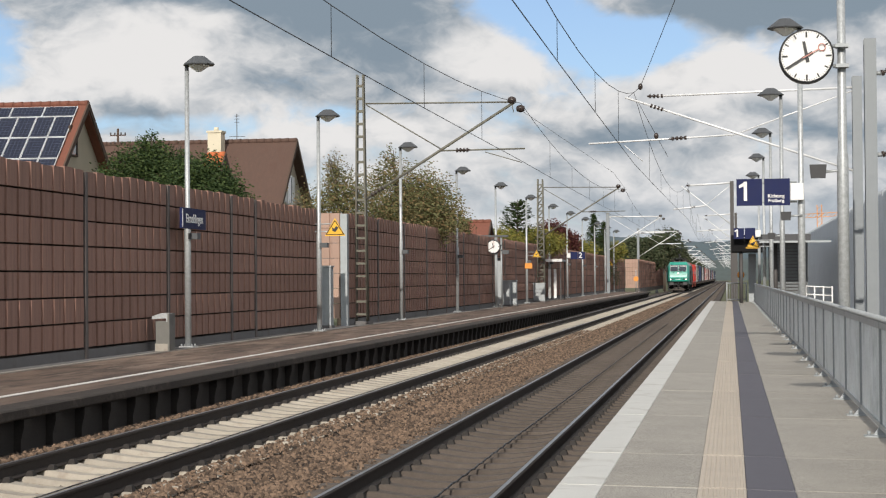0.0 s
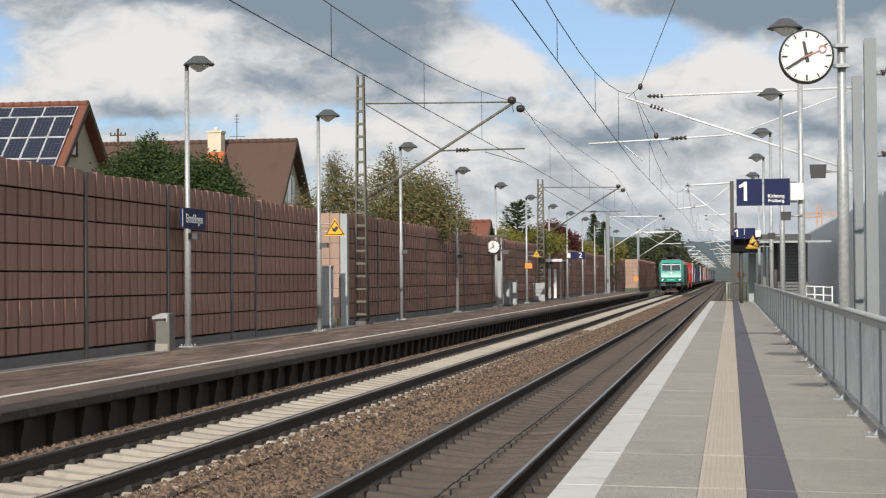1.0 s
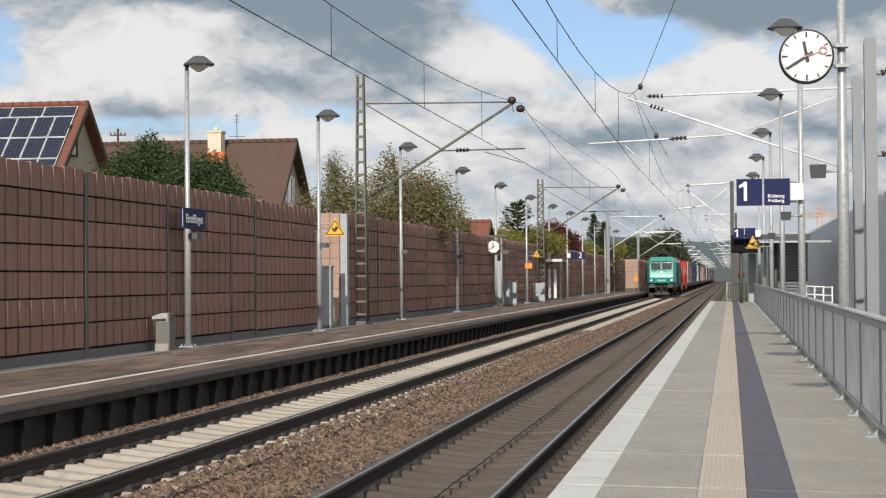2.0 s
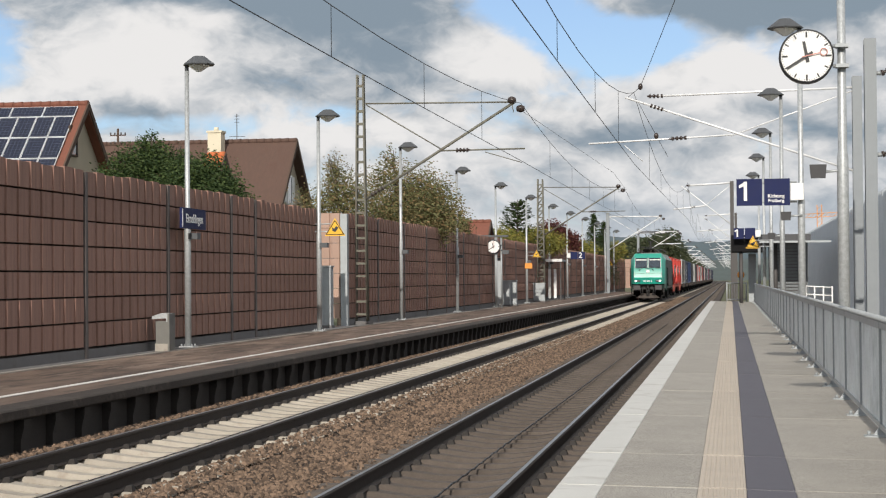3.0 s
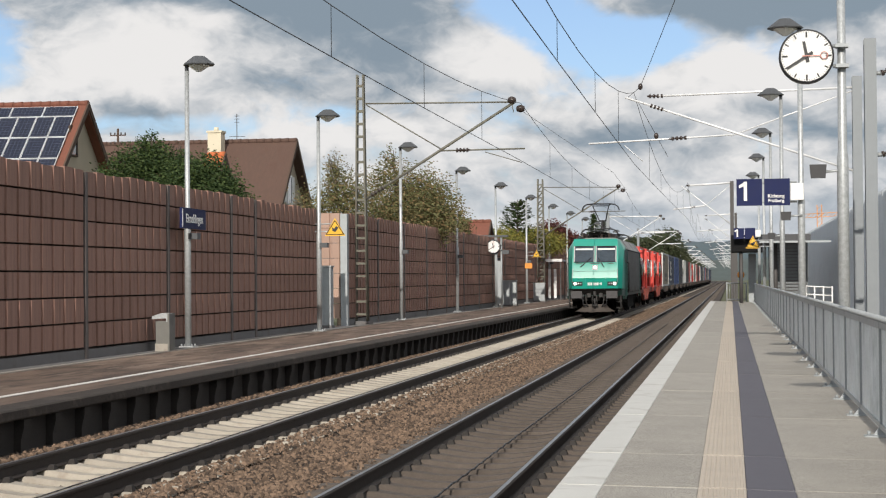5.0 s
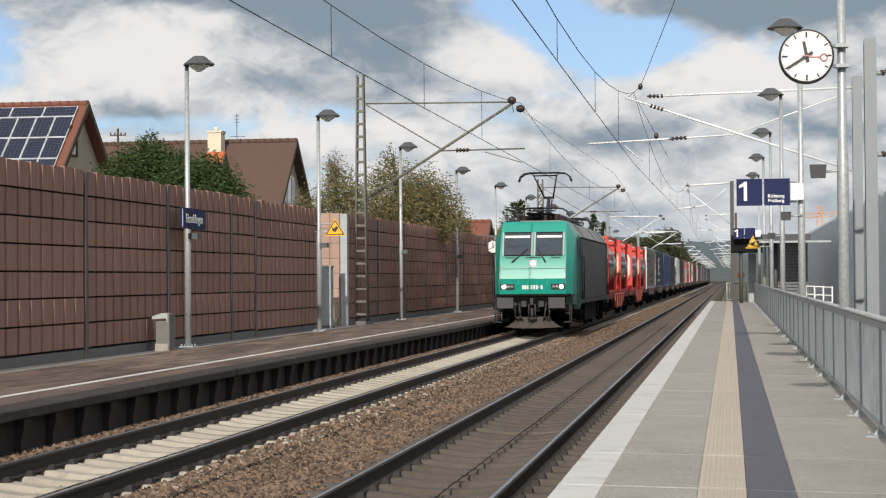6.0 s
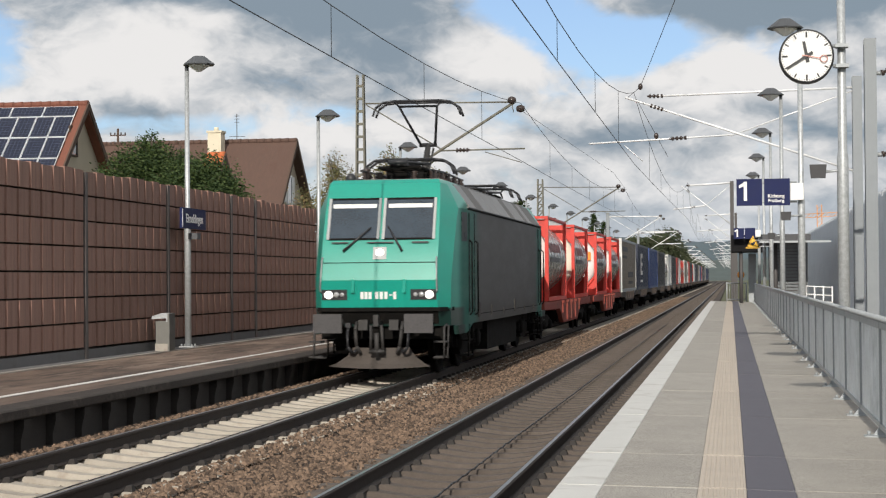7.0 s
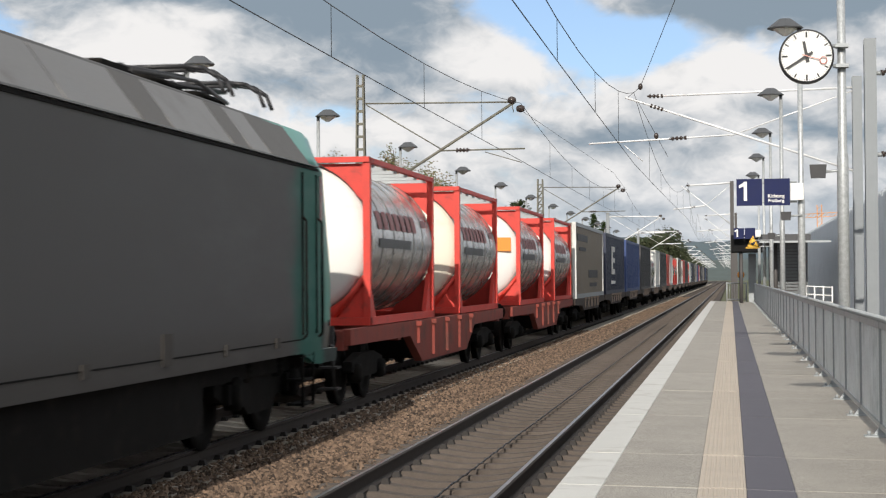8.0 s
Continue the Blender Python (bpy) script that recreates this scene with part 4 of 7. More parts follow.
            ch.matrix_basis = nose.matrix_basis @ ch.matrix_basis
        bpy.data.objects.remove(nose)
    # roof gear
    for y, up in ((2.9, False), (4.75, True), (12.9, False), (14.7, False)):
        pan = new("pantograph")
        pan.parent = loco
        pantograph(pan, y, up, "worn carbon contact head")
    for k in range(9):
        bm = bmesh.new()
        y = 2.3 + 0.45 * k
        lathe(bm, [(0.05, 0), (0.09, 0.03), (0.05, 0.07), (0.09, 0.11), (0.05, 0.15), (0.07, 0.2)], ((-1) ** k * 0.72, y, 3.88), seg=10)
        part("insulator", bm, M["insulator"], loco)
    for s in (-1, 1):
        bm = bmesh.new()
        tube(bm, [(s * 0.72, 1.9, 4.08), (s * 0.74, 3.4, 4.11), (s * 0.7, 6.4, 4.10)] , 0.025)
        part("busbar", bm, M["black"], loco)
        bm = bmesh.new()
        tube(bm, [(s * 0.55, 11.4, 4.07), (s * 0.7, 13.2, 4.14), (s * 0.5, 15.2, 4.08)], 0.025)
        part("busbar", bm, M["black"], loco)
    # switchgear between the front pantographs
    for x0, x1, y0, y1, z1 in ((-0.55, -0.1, 3.75, 4.3, 4.22), (0.15, 0.6, 3.7, 4.2, 4.18), (-0.3, 0.35, 5.9, 7.0, 4.12), (-0.5, 0.4, 10.9, 11.9, 4.14)):
        bm = bmesh.new()
        box(bm, x0, x1, y0, y1, 3.89, z1)
        bevel(bm, 0.04, 2)
        part("roof_switchgear", bm, M["under"], loco)
    for x, y in ((-0.75, 2.6), (0.1, 3.5), (0.5, 3.4), (-0.2, 4.5), (0.55, 4.6), (-0.75, 4.9)):
        bm = bmesh.new()
        lathe(bm, [(0.07, 0)] + [(0.06 + 0.045 * (k % 2), 0.02 + 0.024 * k) for k in range(10)] + [(0.05, 0.29)], (x, y, 3.89), seg=10)
        part("post_insulator", bm, M["insulator"], loco)
    bm = bmesh.new()
    lathe(bm, [(0.07, 0), (0.11, 0.06), (0.09, 0.16), (0.04, 0.2)], (-0.85, 1.55, 3.81), seg=12)
    rod(bm, (-0.85, 1.55, 3.88), (-0.6, 1.5, 3.85), 0.04)
    part("horn", bm, M["black"], loco)
    # bogies
    wm = wheel_mesh(0.61)
    for yb in (3.45, LOCO_LEN - 3.45):
        bog = new("bogie")
        bog.parent = loco
        for s in (-1, 1):
            bm = bmesh.new()
            prism(bm, [(yb - 1.9, 0.62), (yb - 1.5, 0.5), (yb - 0.8, 0.48), (yb - 0.5, 0.32), (yb + 0.5, 0.32), (yb + 0.8, 0.48), (yb + 1.5, 0.5), (yb + 1.9, 0.62), (yb + 1.9, 0.78), (yb - 1.9, 0.78)], s * 1.05 - 0.09, s * 1.05 + 0.09, "x")
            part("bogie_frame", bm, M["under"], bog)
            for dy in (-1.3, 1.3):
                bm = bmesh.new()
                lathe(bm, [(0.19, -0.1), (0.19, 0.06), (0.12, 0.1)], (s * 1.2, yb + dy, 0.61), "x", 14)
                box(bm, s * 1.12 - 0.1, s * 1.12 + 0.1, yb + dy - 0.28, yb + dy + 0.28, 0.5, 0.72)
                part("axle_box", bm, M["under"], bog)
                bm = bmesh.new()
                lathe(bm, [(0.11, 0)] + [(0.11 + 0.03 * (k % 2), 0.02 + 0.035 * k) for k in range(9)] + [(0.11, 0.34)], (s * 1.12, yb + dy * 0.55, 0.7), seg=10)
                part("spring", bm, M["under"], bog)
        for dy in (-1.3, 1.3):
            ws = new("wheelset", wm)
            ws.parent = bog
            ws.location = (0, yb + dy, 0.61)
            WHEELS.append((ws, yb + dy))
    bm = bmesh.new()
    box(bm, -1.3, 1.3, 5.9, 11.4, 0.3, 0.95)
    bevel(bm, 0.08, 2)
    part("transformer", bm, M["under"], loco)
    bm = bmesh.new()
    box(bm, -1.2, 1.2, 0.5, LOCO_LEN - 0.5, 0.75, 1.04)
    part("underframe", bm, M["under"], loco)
    return loco


def build_wagon(name, length, mat, label, belly):
    """A container flat on two bogies; its length lies between y = 0 and length."""
    w = thing(name, label, "wagon", "wagons of the goods train")
    for s in (-1, 1):
        bm = bmesh.new()
        c = length / 2
        if belly:
            out = [(0.0, 0.92), (0.0, 1.15), (length, 1.15), (length, 0.92), (c + 3.9, 0.90), (c + 2.7, 0.42), (c - 2.7, 0.42), (c - 3.9, 0.90)]
        else:
            out = [(0.0, 0.90), (0.0, 1.12), (length, 1.12), (length, 0.90), (c + 4.5, 0.86), (c + 3.6, 0.66), (c - 3.6, 0.66), (c - 4.5, 0.86)]
        prism(bm, out, s * 1.18 - 0.07, s * 1.18 + 0.07, "x")
        part("side_beam", bm, mat, w)
        for k in range(5):
            y = c - 3.2 + k * 1.6
            bm = bmesh.new()
            box(bm, s * 1.25, s * 1.30, y - 0.04, y + 0.04, 0.5 if belly and abs(y - c) < 2.7 else 0.75, 1.1)
            box(bm, s * 1.22, s * 1.34, y - 0.09, y + 0.09, 1.06, 1.14)
            part("rib", bm, mat, w)
        for y in (-0.32, length + 0.32):
            bm = bmesh.new()
            d = -1 if y < 0 else 1
            lathe(bm, [(0.13, 0.0), (0.09, d * 0.12), (0.09, d * 0.24), (0.23, d * 0.26), (0.23, d * 0.30)], (s * 0.875, 0.0 if y < 0 else length, 1.03), "y", 16)
            part("buffer", bm, M["under"], w)
    bm = bmesh.new()
    for y in (0.1, length * 0.25, length * 0.5, length * 0.75, length - 0.1):
        box(bm, -1.15, 1.15, y - 0.15, y + 0.15, 0.85, 1.13)
    box(bm, -0.25, 0.25, 0, length, 0.75, 1.05)
    part("cross_frame", bm, mat, w)
    bm = bmesh.new()
    box(bm, -0.9, 0.9, length / 2 - 1.2, length / 2 + 1.0, 0.4, 0.8)
    rod(bm, (0.3, length / 2 + 1.6, 0.62), (0.3, length / 2 + 3.2, 0.62), 0.2, seg=12)
    part("brake_cylinder", bm, M["under"], w)
    for yb in (2.1, length - 2.1):
        bog = new("bogie")
        bog.parent = w
        for s in (-1, 1):
            bm = bmesh.new()
            prism(bm, [(yb - 1.2, 0.5), (yb - 0.6, 0.38), (yb + 0.6, 0.38), (yb + 1.2, 0.5), (yb + 1.2, 0.64), (yb + 0.5, 0.75), (yb - 0.5, 0.75), (yb - 1.2, 0.64)], s * 1.0 - 0.07, s * 1.0 + 0.07, "x")
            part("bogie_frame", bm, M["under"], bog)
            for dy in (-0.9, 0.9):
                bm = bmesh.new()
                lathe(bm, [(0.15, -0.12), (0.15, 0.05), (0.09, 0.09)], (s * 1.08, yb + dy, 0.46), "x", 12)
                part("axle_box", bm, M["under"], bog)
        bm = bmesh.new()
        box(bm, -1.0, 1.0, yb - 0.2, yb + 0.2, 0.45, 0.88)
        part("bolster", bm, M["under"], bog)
        for dy in (-0.9, 0.9):
            ws = new("wheelset", WAGON_WHEEL)
            ws.parent = bog
            ws.location = (0, yb + dy, 0.46)
    return w


def build_tank(end_mat, frame_mat, label, placard):
    """A tank container of twenty feet: base at z = 0, front at y = 0."""
    L, W, H = 6.058, 1.219, 2.591
    tk = thing("tank_container", label, "tank container", "tank containers on the goods train")
    for sx in (-1, 1):
        for y in (0.08, L - 0.08):
            bm = bmesh.new()
            box(bm, sx * W - (0.11 if sx > 0 else 0), sx * W + (0 if sx > 0 else 0.11), y - 0.065, y + 0.065, 0, H)
            bevel(bm, 0.012)
            part("corner_post", bm, frame_mat, tk)
            d = 1 if y < L / 2 else -1
            bm = bmesh.new()
            prism(bm, [(y + d * 0.08, 0.1), (y + d * 0.62, 0.1), (y + d * 0.56, 0.18), (y + d * 0.12, 0.80), (y + d * 0.08, 0.80)], sx * (W - 0.09) - 0.04, sx * (W - 0.09) + 0.04, "x")
            part("gusset", bm, frame_mat, tk)
        bm = bmesh.new()
        box(bm, sx * W - (0.12 if sx > 0 else 0), sx * W + (0 if sx > 0 else 0.12), 0.1, L - 0.1, 0.0, 0.12)
        part("bottom_rail", bm, frame_mat, tk)
        bm = bmesh.new()
        box(bm, sx * W - (0.10 if sx > 0 else 0), sx * W + (0 if sx > 0 else 0.10), 0.1, L - 0.1, H - 0.085, H - 0.01)
        part("top_rail", bm, frame_mat, tk)
    R, cz = 1.205, 1.335
    for y in (0.03, L - 0.03):
        bm = bmesh.new()
        box(bm, -W, W, y - 0.05, y + 0.05, H - 0.085, H)
        part("end_rail", bm, frame_mat, tk)
        bm = bmesh.new()
        box(bm, -W, W, y - 0.05, y + 0.05, 0.0, 0.12)
        part("end_rail", bm, frame_mat, tk)
        for sx in (-1, 1):
            bm = bmesh.new()
            rod(bm, (sx * (W - 0.1), y + (0.05 if y < L / 2 else -0.05), 0.75), (sx * 0.62, y + (0.05 if y < L / 2 else -0.05), 0.12), 0.05, seg=6)
            part("brace", bm, frame_mat, tk)
        # corner plates that carry the tank shell
        for sx in (-1, 1):
            for sz in (1, -1):
                bm = bmesh.new()
                arc = [(sx * R * math.cos(radians(a)), cz + sz * R * math.sin(radians(a))) for a in range(34, 65, 3)]
                corner = (sx * (W - 0.1), H - 0.1 if sz > 0 else 0.1)
                out = [(sx * (W - 0.1), arc[0][1] - sz * 0.12)] + arc + [(arc[-1][0] - sx * 0.12, corner[1]), corner]
                d = 0.10 if y < L / 2 else -0.10
                prism(bm, out, y + d - 0.03, y + d + 0.03)
                part("corner_plate", bm, frame_mat, tk)
    bm = bmesh.new()
    prof = [(0.10, -0.03), (0.40, -0.022), (0.68, 0.0), (0.90, 0.035), (1.05, 0.08), (R - 0.05, 0.145), (R - 0.02, 0.22)]
    lathe(bm, prof + [(r, L - y) for r, y in prof[::-1]], (0, 0, cz), "y", 48)
    shell = part("tank", bm, end_mat, tk, "white domed tank ends")
    bm = bmesh.new()
    prof = [(R - 0.015, 0.22)]
    for k in range(6):
        y = 0.22 + (L - 0.44) * k / 6
        y2 = 0.22 + (L - 0.44) * (k + 1) / 6
        prof += [(R, y + 0.01), (R + 0.004, (y + y2) / 2), (R, y2 - 0.01)]
    prof += [(R - 0.015, L - 0.22)]
    lathe(bm, prof, (0, 0, cz), "y", 56)
    clad = part("cladding", bm, M["cladding"], shell, "dull steel cladding sheets with dark bands")
    for k in range(7):
        bm = bmesh.new()
        y = 0.22 + (L - 0.44) * k / 6
        lathe(bm, [(R + 0.002, y - 0.016), (R + 0.010, y - 0.012), (R + 0.010, y + 0.012), (R + 0.002, y + 0.016)], (0, 0, cz), "y", 40)
        part("strap", bm, M["band"], shell)
    for sx in (-1, 1):
        for a0, a1, y0, y1, mat in ((8, 22, 0.75, 4.8, "mark_red"), (-6, 1, 0.8, 3.6, "mark_dark"), (14, 20, 4.9, 5.35, "mark_red")):
            bm = bmesh.new()
            if a1 - a0 > 10:
                spans = [(y0 + k * 0.52, y0 + k * 0.52 + 0.36) for k in range(int((y1 - y0) / 0.52))]
            else:
                spans = [(y0, y1)]
            for p, q in spans:
                n = 4
                lo = [[bm.verts.new((sx * (R + 0.016) * math.cos(radians(a0 + (a1 - a0) * i / n)), yy, cz + (R + 0.016) * math.sin(radians(a0 + (a1 - a0) * i / n)))) for yy in (p, q)] for i in range(n + 1)]
                for u, v in zip(lo, lo[1:]):
                    bm.faces.new((u[0], u[1], v[1], v[0]))
            part("lettering", bm, M[mat], clad)
    bm = bmesh.new()
    box(bm, -0.35, 0.35, 0.3, L - 0.3, H - 0.07, H - 0.03)
    part("walkway", bm, M["galv_dull"], tk, "grey grating walkway")
    for k in range(6):
        bm = bmesh.new()
        box(bm, -W + 0.05, W - 0.05, 0.6 + k * 0.96, 0.68 + k * 0.96, H - 0.13, H - 0.071)
        part("walkway_bearer", bm, M["galv_dull"], tk)
    bm = bmesh.new()
    lathe(bm, [(0.28, 0), (0.28, 0.14), (0.24, 0.2), (0.1, 0.22)], (0, L / 2, H - 0.2), seg=18)
    part("manhole", bm, M["galv_dull"], tk)
    if placard:
        bm = bmesh.new()
        box(bm, 0.50, 0.98, -0.06, -0.035, 1.42, 1.78)
        part("placard", bm, M["placard"], tk, "orange hazard placard")
    return tk


def build_box(length, height, mat, label, letters=None, ends="white"):
    """A swap body or box container: base at z = 0, front at y = 0."""
    W = 1.25
    bx = thing("container", label, "container", "boxes on the goods train")
    for sx in (-1, 1):
        bm = bmesh.new()
        n = int(length / 0.28)
        w = length / n
        prof = [(0.0, sx * (W - 0.06))]
        for i in range(n):
            a = i * w
            prof += [(a + 0.02, sx * (W - 0.035)), (a + w * 0.5, sx * (W - 0.035)), (a + w * 0.58, sx * (W - 0.06)), (a + w - 0.001, sx * (W - 0.06))]
        prof += [(length, sx * (W - 0.06)), (length, sx * (W - 0.10)), (0.0, sx * (W - 0.10))]
        prism(bm, [(x, y) for y, x in prof], 0.15, height - 0.12, "z")
        part("side_wall", bm, mat, bx)
        for z0, z1 in ((0.0, 0.16), (height - 0.13, height)):
            bm = bmesh.new()
            box(bm, sx * W - 0.06, sx * W, 0, length, z0, z1)
            part("rail", bm, mat if ends != "white" else M["galv_dull"], bx)
        for y in (0.0, length):
            bm = bmesh.new()
            box(bm, sx * W - (0.14 if sx > 0 else 0), sx * W + (0 if sx > 0 else 0.14), y - 0.06, y + 0.06, 0, height)
            part("corner_post", bm, M["box_white"] if ends == "white" else mat, bx)
        if letters:
            mat_l, spans = letters
            bm = bmesh.new()
            for y0, y1, z0, z1 in spans:
                box(bm, sx * W - 0.025 - 0.012, sx * W - 0.025 + 0.012, y0, y1, z0, z1)
            part("lettering", bm, mat_l, bx)
    bm = bmesh.new()
    box(bm, -W + 0.05, W - 0.05, 0.02, length - 0.02, height - 0.10, height - 0.02)
    part("roof", bm, mat, bx)
    bm = bmesh.new()
    box(bm, -W + 0.1, W - 0.1, -0.03, 0.03, 0.05, height - 0.05)
    for k in range(6):
        box(bm, -W + 0.12, W - 0.12, -0.06, -0.03, 0.3 + k * 0.4, 0.36 + k * 0.4)
    for q in (-0.5, -0.2, 0.2, 0.5):
        rod(bm, (q, -0.07, 0.1), (q, -0.07, height - 0.1), 0.02, seg=6)
    part("end_wall", bm, mat, bx)
    bm = bmesh.new()
    box(bm, -W + 0.06, W - 0.06, 0.0, length, 0.02, 0.14)
    part("floor_frame", bm, M["under"], bx)
    bm = bmesh.new()
    box(bm, -W + 0.1, W - 0.1, length - 0.05, length, 0.1, height - 0.1)
    part("rear_wall", bm, mat, bx)
    return bx


WAGON_WHEEL = wheel_mesh(0.46)
locomotive = build_loco()
TRAIN = [(locomotive, 0.0, 0.0)]      # thing, distance behind the train's front, height of its base


def assemble_train():
    red_w = build_wagon("flat_wagon", 17.6, M["wagon_red"], "rust-red container wagon with deep side beams", True)
    dark_w = build_wagon("flat_wagon", 14.9, M["wagon_dark"], "grimy dark container wagon behind the tanks", False)
    tank_a = build_tank(M["tank_white"], M["red"], "tank container with white end in a red steel frame", False)
    tank_b = build_tank(M["tank_cream"], M["red"], "tank container with cream end in a red steel frame", False)
    tank_c = build_tank(M["tank_white"], M["red"], "red-framed white tank container with an orange placard", True)
    tank_w = build_tank(M["tank_white"], M["box_white"], "white tank container in a white steel frame", False)
    beige = build_box(13.7, 2.74, M["box_beige"], "long grey-beige box with white corner posts", (M["box_dark"], [(0.9, 5.4, 2.1, 2.35), (1.6, 4.6, 1.75, 1.88), (6.0, 10.5, 0.75, 1.05), (6.5, 10.0, 0.4, 0.55)]))
    navy = build_box(13.7, 2.74, M["box_navy"], "long navy box with large pale lettering bars", (M["box_white"], [(4.2, 4.9, 0.9, 2.2), (5.3, 6.3, 0.9, 1.15), (5.3, 6.3, 1.45, 1.65), (5.3, 6.3, 1.95, 2.2), (4.0, 6.6, 0.45, 0.6)]), "own")
    blue = build_box(13.7, 2.74, M["box_blue"], "long plain blue box container", None, "own")
    dark = build_box(13.7, 2.74, M["box_dark"], "long dark grey box container", None, "own")
    white = build_box(7.8, 2.74, M["box_white"], "short white swap body", None)
    redb = build_box(7.8, 2.74, M["box_red"], "short red swap body", None, "own")
    used = set()

    def place(ob, back, z):
        if ob in used:
            ob = copy_thing(ob, Matrix())
        else:
            used.add(ob)
        TRAIN.append((ob, back, z))

    FLOOR_R, FLOOR_D = 1.17, 1.13
    place(red_w, 18.95, 0), place(tank_a, 20.55, FLOOR_R), place(tank_b, 29.8, FLOOR_R)
    place(red_w, 38.45, 0), place(tank_c, 40.5, FLOOR_R), place(tank_a, 49.8, FLOOR_R)
    y = 57.0
    pattern = [[(beige, 0.6)], [(navy, 0.6)], [(blue, 0.6)], [(dark, 0.6)], [(tank_w, 0.4), (white, 6.8)], [(dark, 0.6)], [(redb, 0.3), (white, 7.0)], [(tank_a, 0.4), (tank_b, 8.2)], [(beige, 0.6)], [(tank_w, 0.4), (redb, 6.8)],
               [(dark, 0.6)], [(tank_c, 0.4), (white, 6.9)], [(navy, 0.6)], [(dark, 0.6)], [(beige, 0.6)], [(blue, 0.6)], [(redb, 0.3), (tank_w, 8.3)], [(dark, 0.6)], [(navy, 0.6)], [(beige, 0.6)], [(dark, 0.6)], [(blue, 0.6)], [(dark, 0.6)], [(navy, 0.6)]]
    for loads in pattern:
        place(dark_w, y, 0)
        for ob, o in loads:
            place(ob, y + o, FLOOR_D)
        y += 15.6


assemble_train()


# ---- platform furniture ----
def lamp_post(at, side, tall, name="street_lamp", label="", extras=True):
    """A galvanised lamp post with a hooded head on a short arm; side -1 or 1 is the way the arm points in x."""
    lp = thing(name, label, "lamp", "platform lamps", at=at)
    bm = bmesh.new()
    lathe(bm, [(0.074, 0.0), (0.074, tall * 0.45), (0.058, tall * 0.465), (0.050, tall - 0.1)], seg=18)
    part("pole", bm, M["galv"], lp)
    bm = bmesh.new()
    box(bm, -0.17, 0.17, -0.17, 0.17, 0.0, 0.025)
    for a in (-1, 1):
        for b in (-1, 1):
            rod(bm, (a * 0.12, b * 0.12, 0.02), (a * 0.12, b * 0.12, 0.07), 0.018, seg=6)
    part("base_plate", bm, M["galv"], lp)
    bm = bmesh.new()
    tube(bm, [(0, 0, tall - 0.12), (0, 0, tall + 0.02), (side * 0.03, 0, tall + 0.07), (side * 0.10, 0, tall + 0.09)], 0.046, 10)
    part("arm", bm, M["lamp_grey"], lp)
    bm = bmesh.new()
    cx = side * 0.285
    lathe(bm, [(0.36, 0.0), (0.37, 0.022), (0.335, 0.05), (0.15, 0.19), (0.13, 0.205), (0.04, 0.21)], (cx, 0, tall + 0.02), seg=8, smooth=False)
    part("hood", bm, M["lamp_grey"], lp, "grey conical lamp hood")
    bm = bmesh.new()
    lathe(bm, [(0.035, -0.145), (0.06, -0.14), (0.25, -0.012), (0.25, 0.01)], (cx, 0, tall + 0.02), seg=8, smooth=False)
    part("diffuser", bm, M["diffuser"], lp, "milky faceted diffuser")
    if extras:
        bm = bmesh.new()
        box(bm, side * 0.16 - 0.11, side * 0.16 + 0.11, -0.15, 0.1, 2.42, 2.56)
        bevel(bm, 0.02)
        rod(bm, (0, 0, 2.5), (side * 0.1, 0, 2.5), 0.025)
        part("loudspeaker", bm, M["lamp_grey"], lp)
    return lp


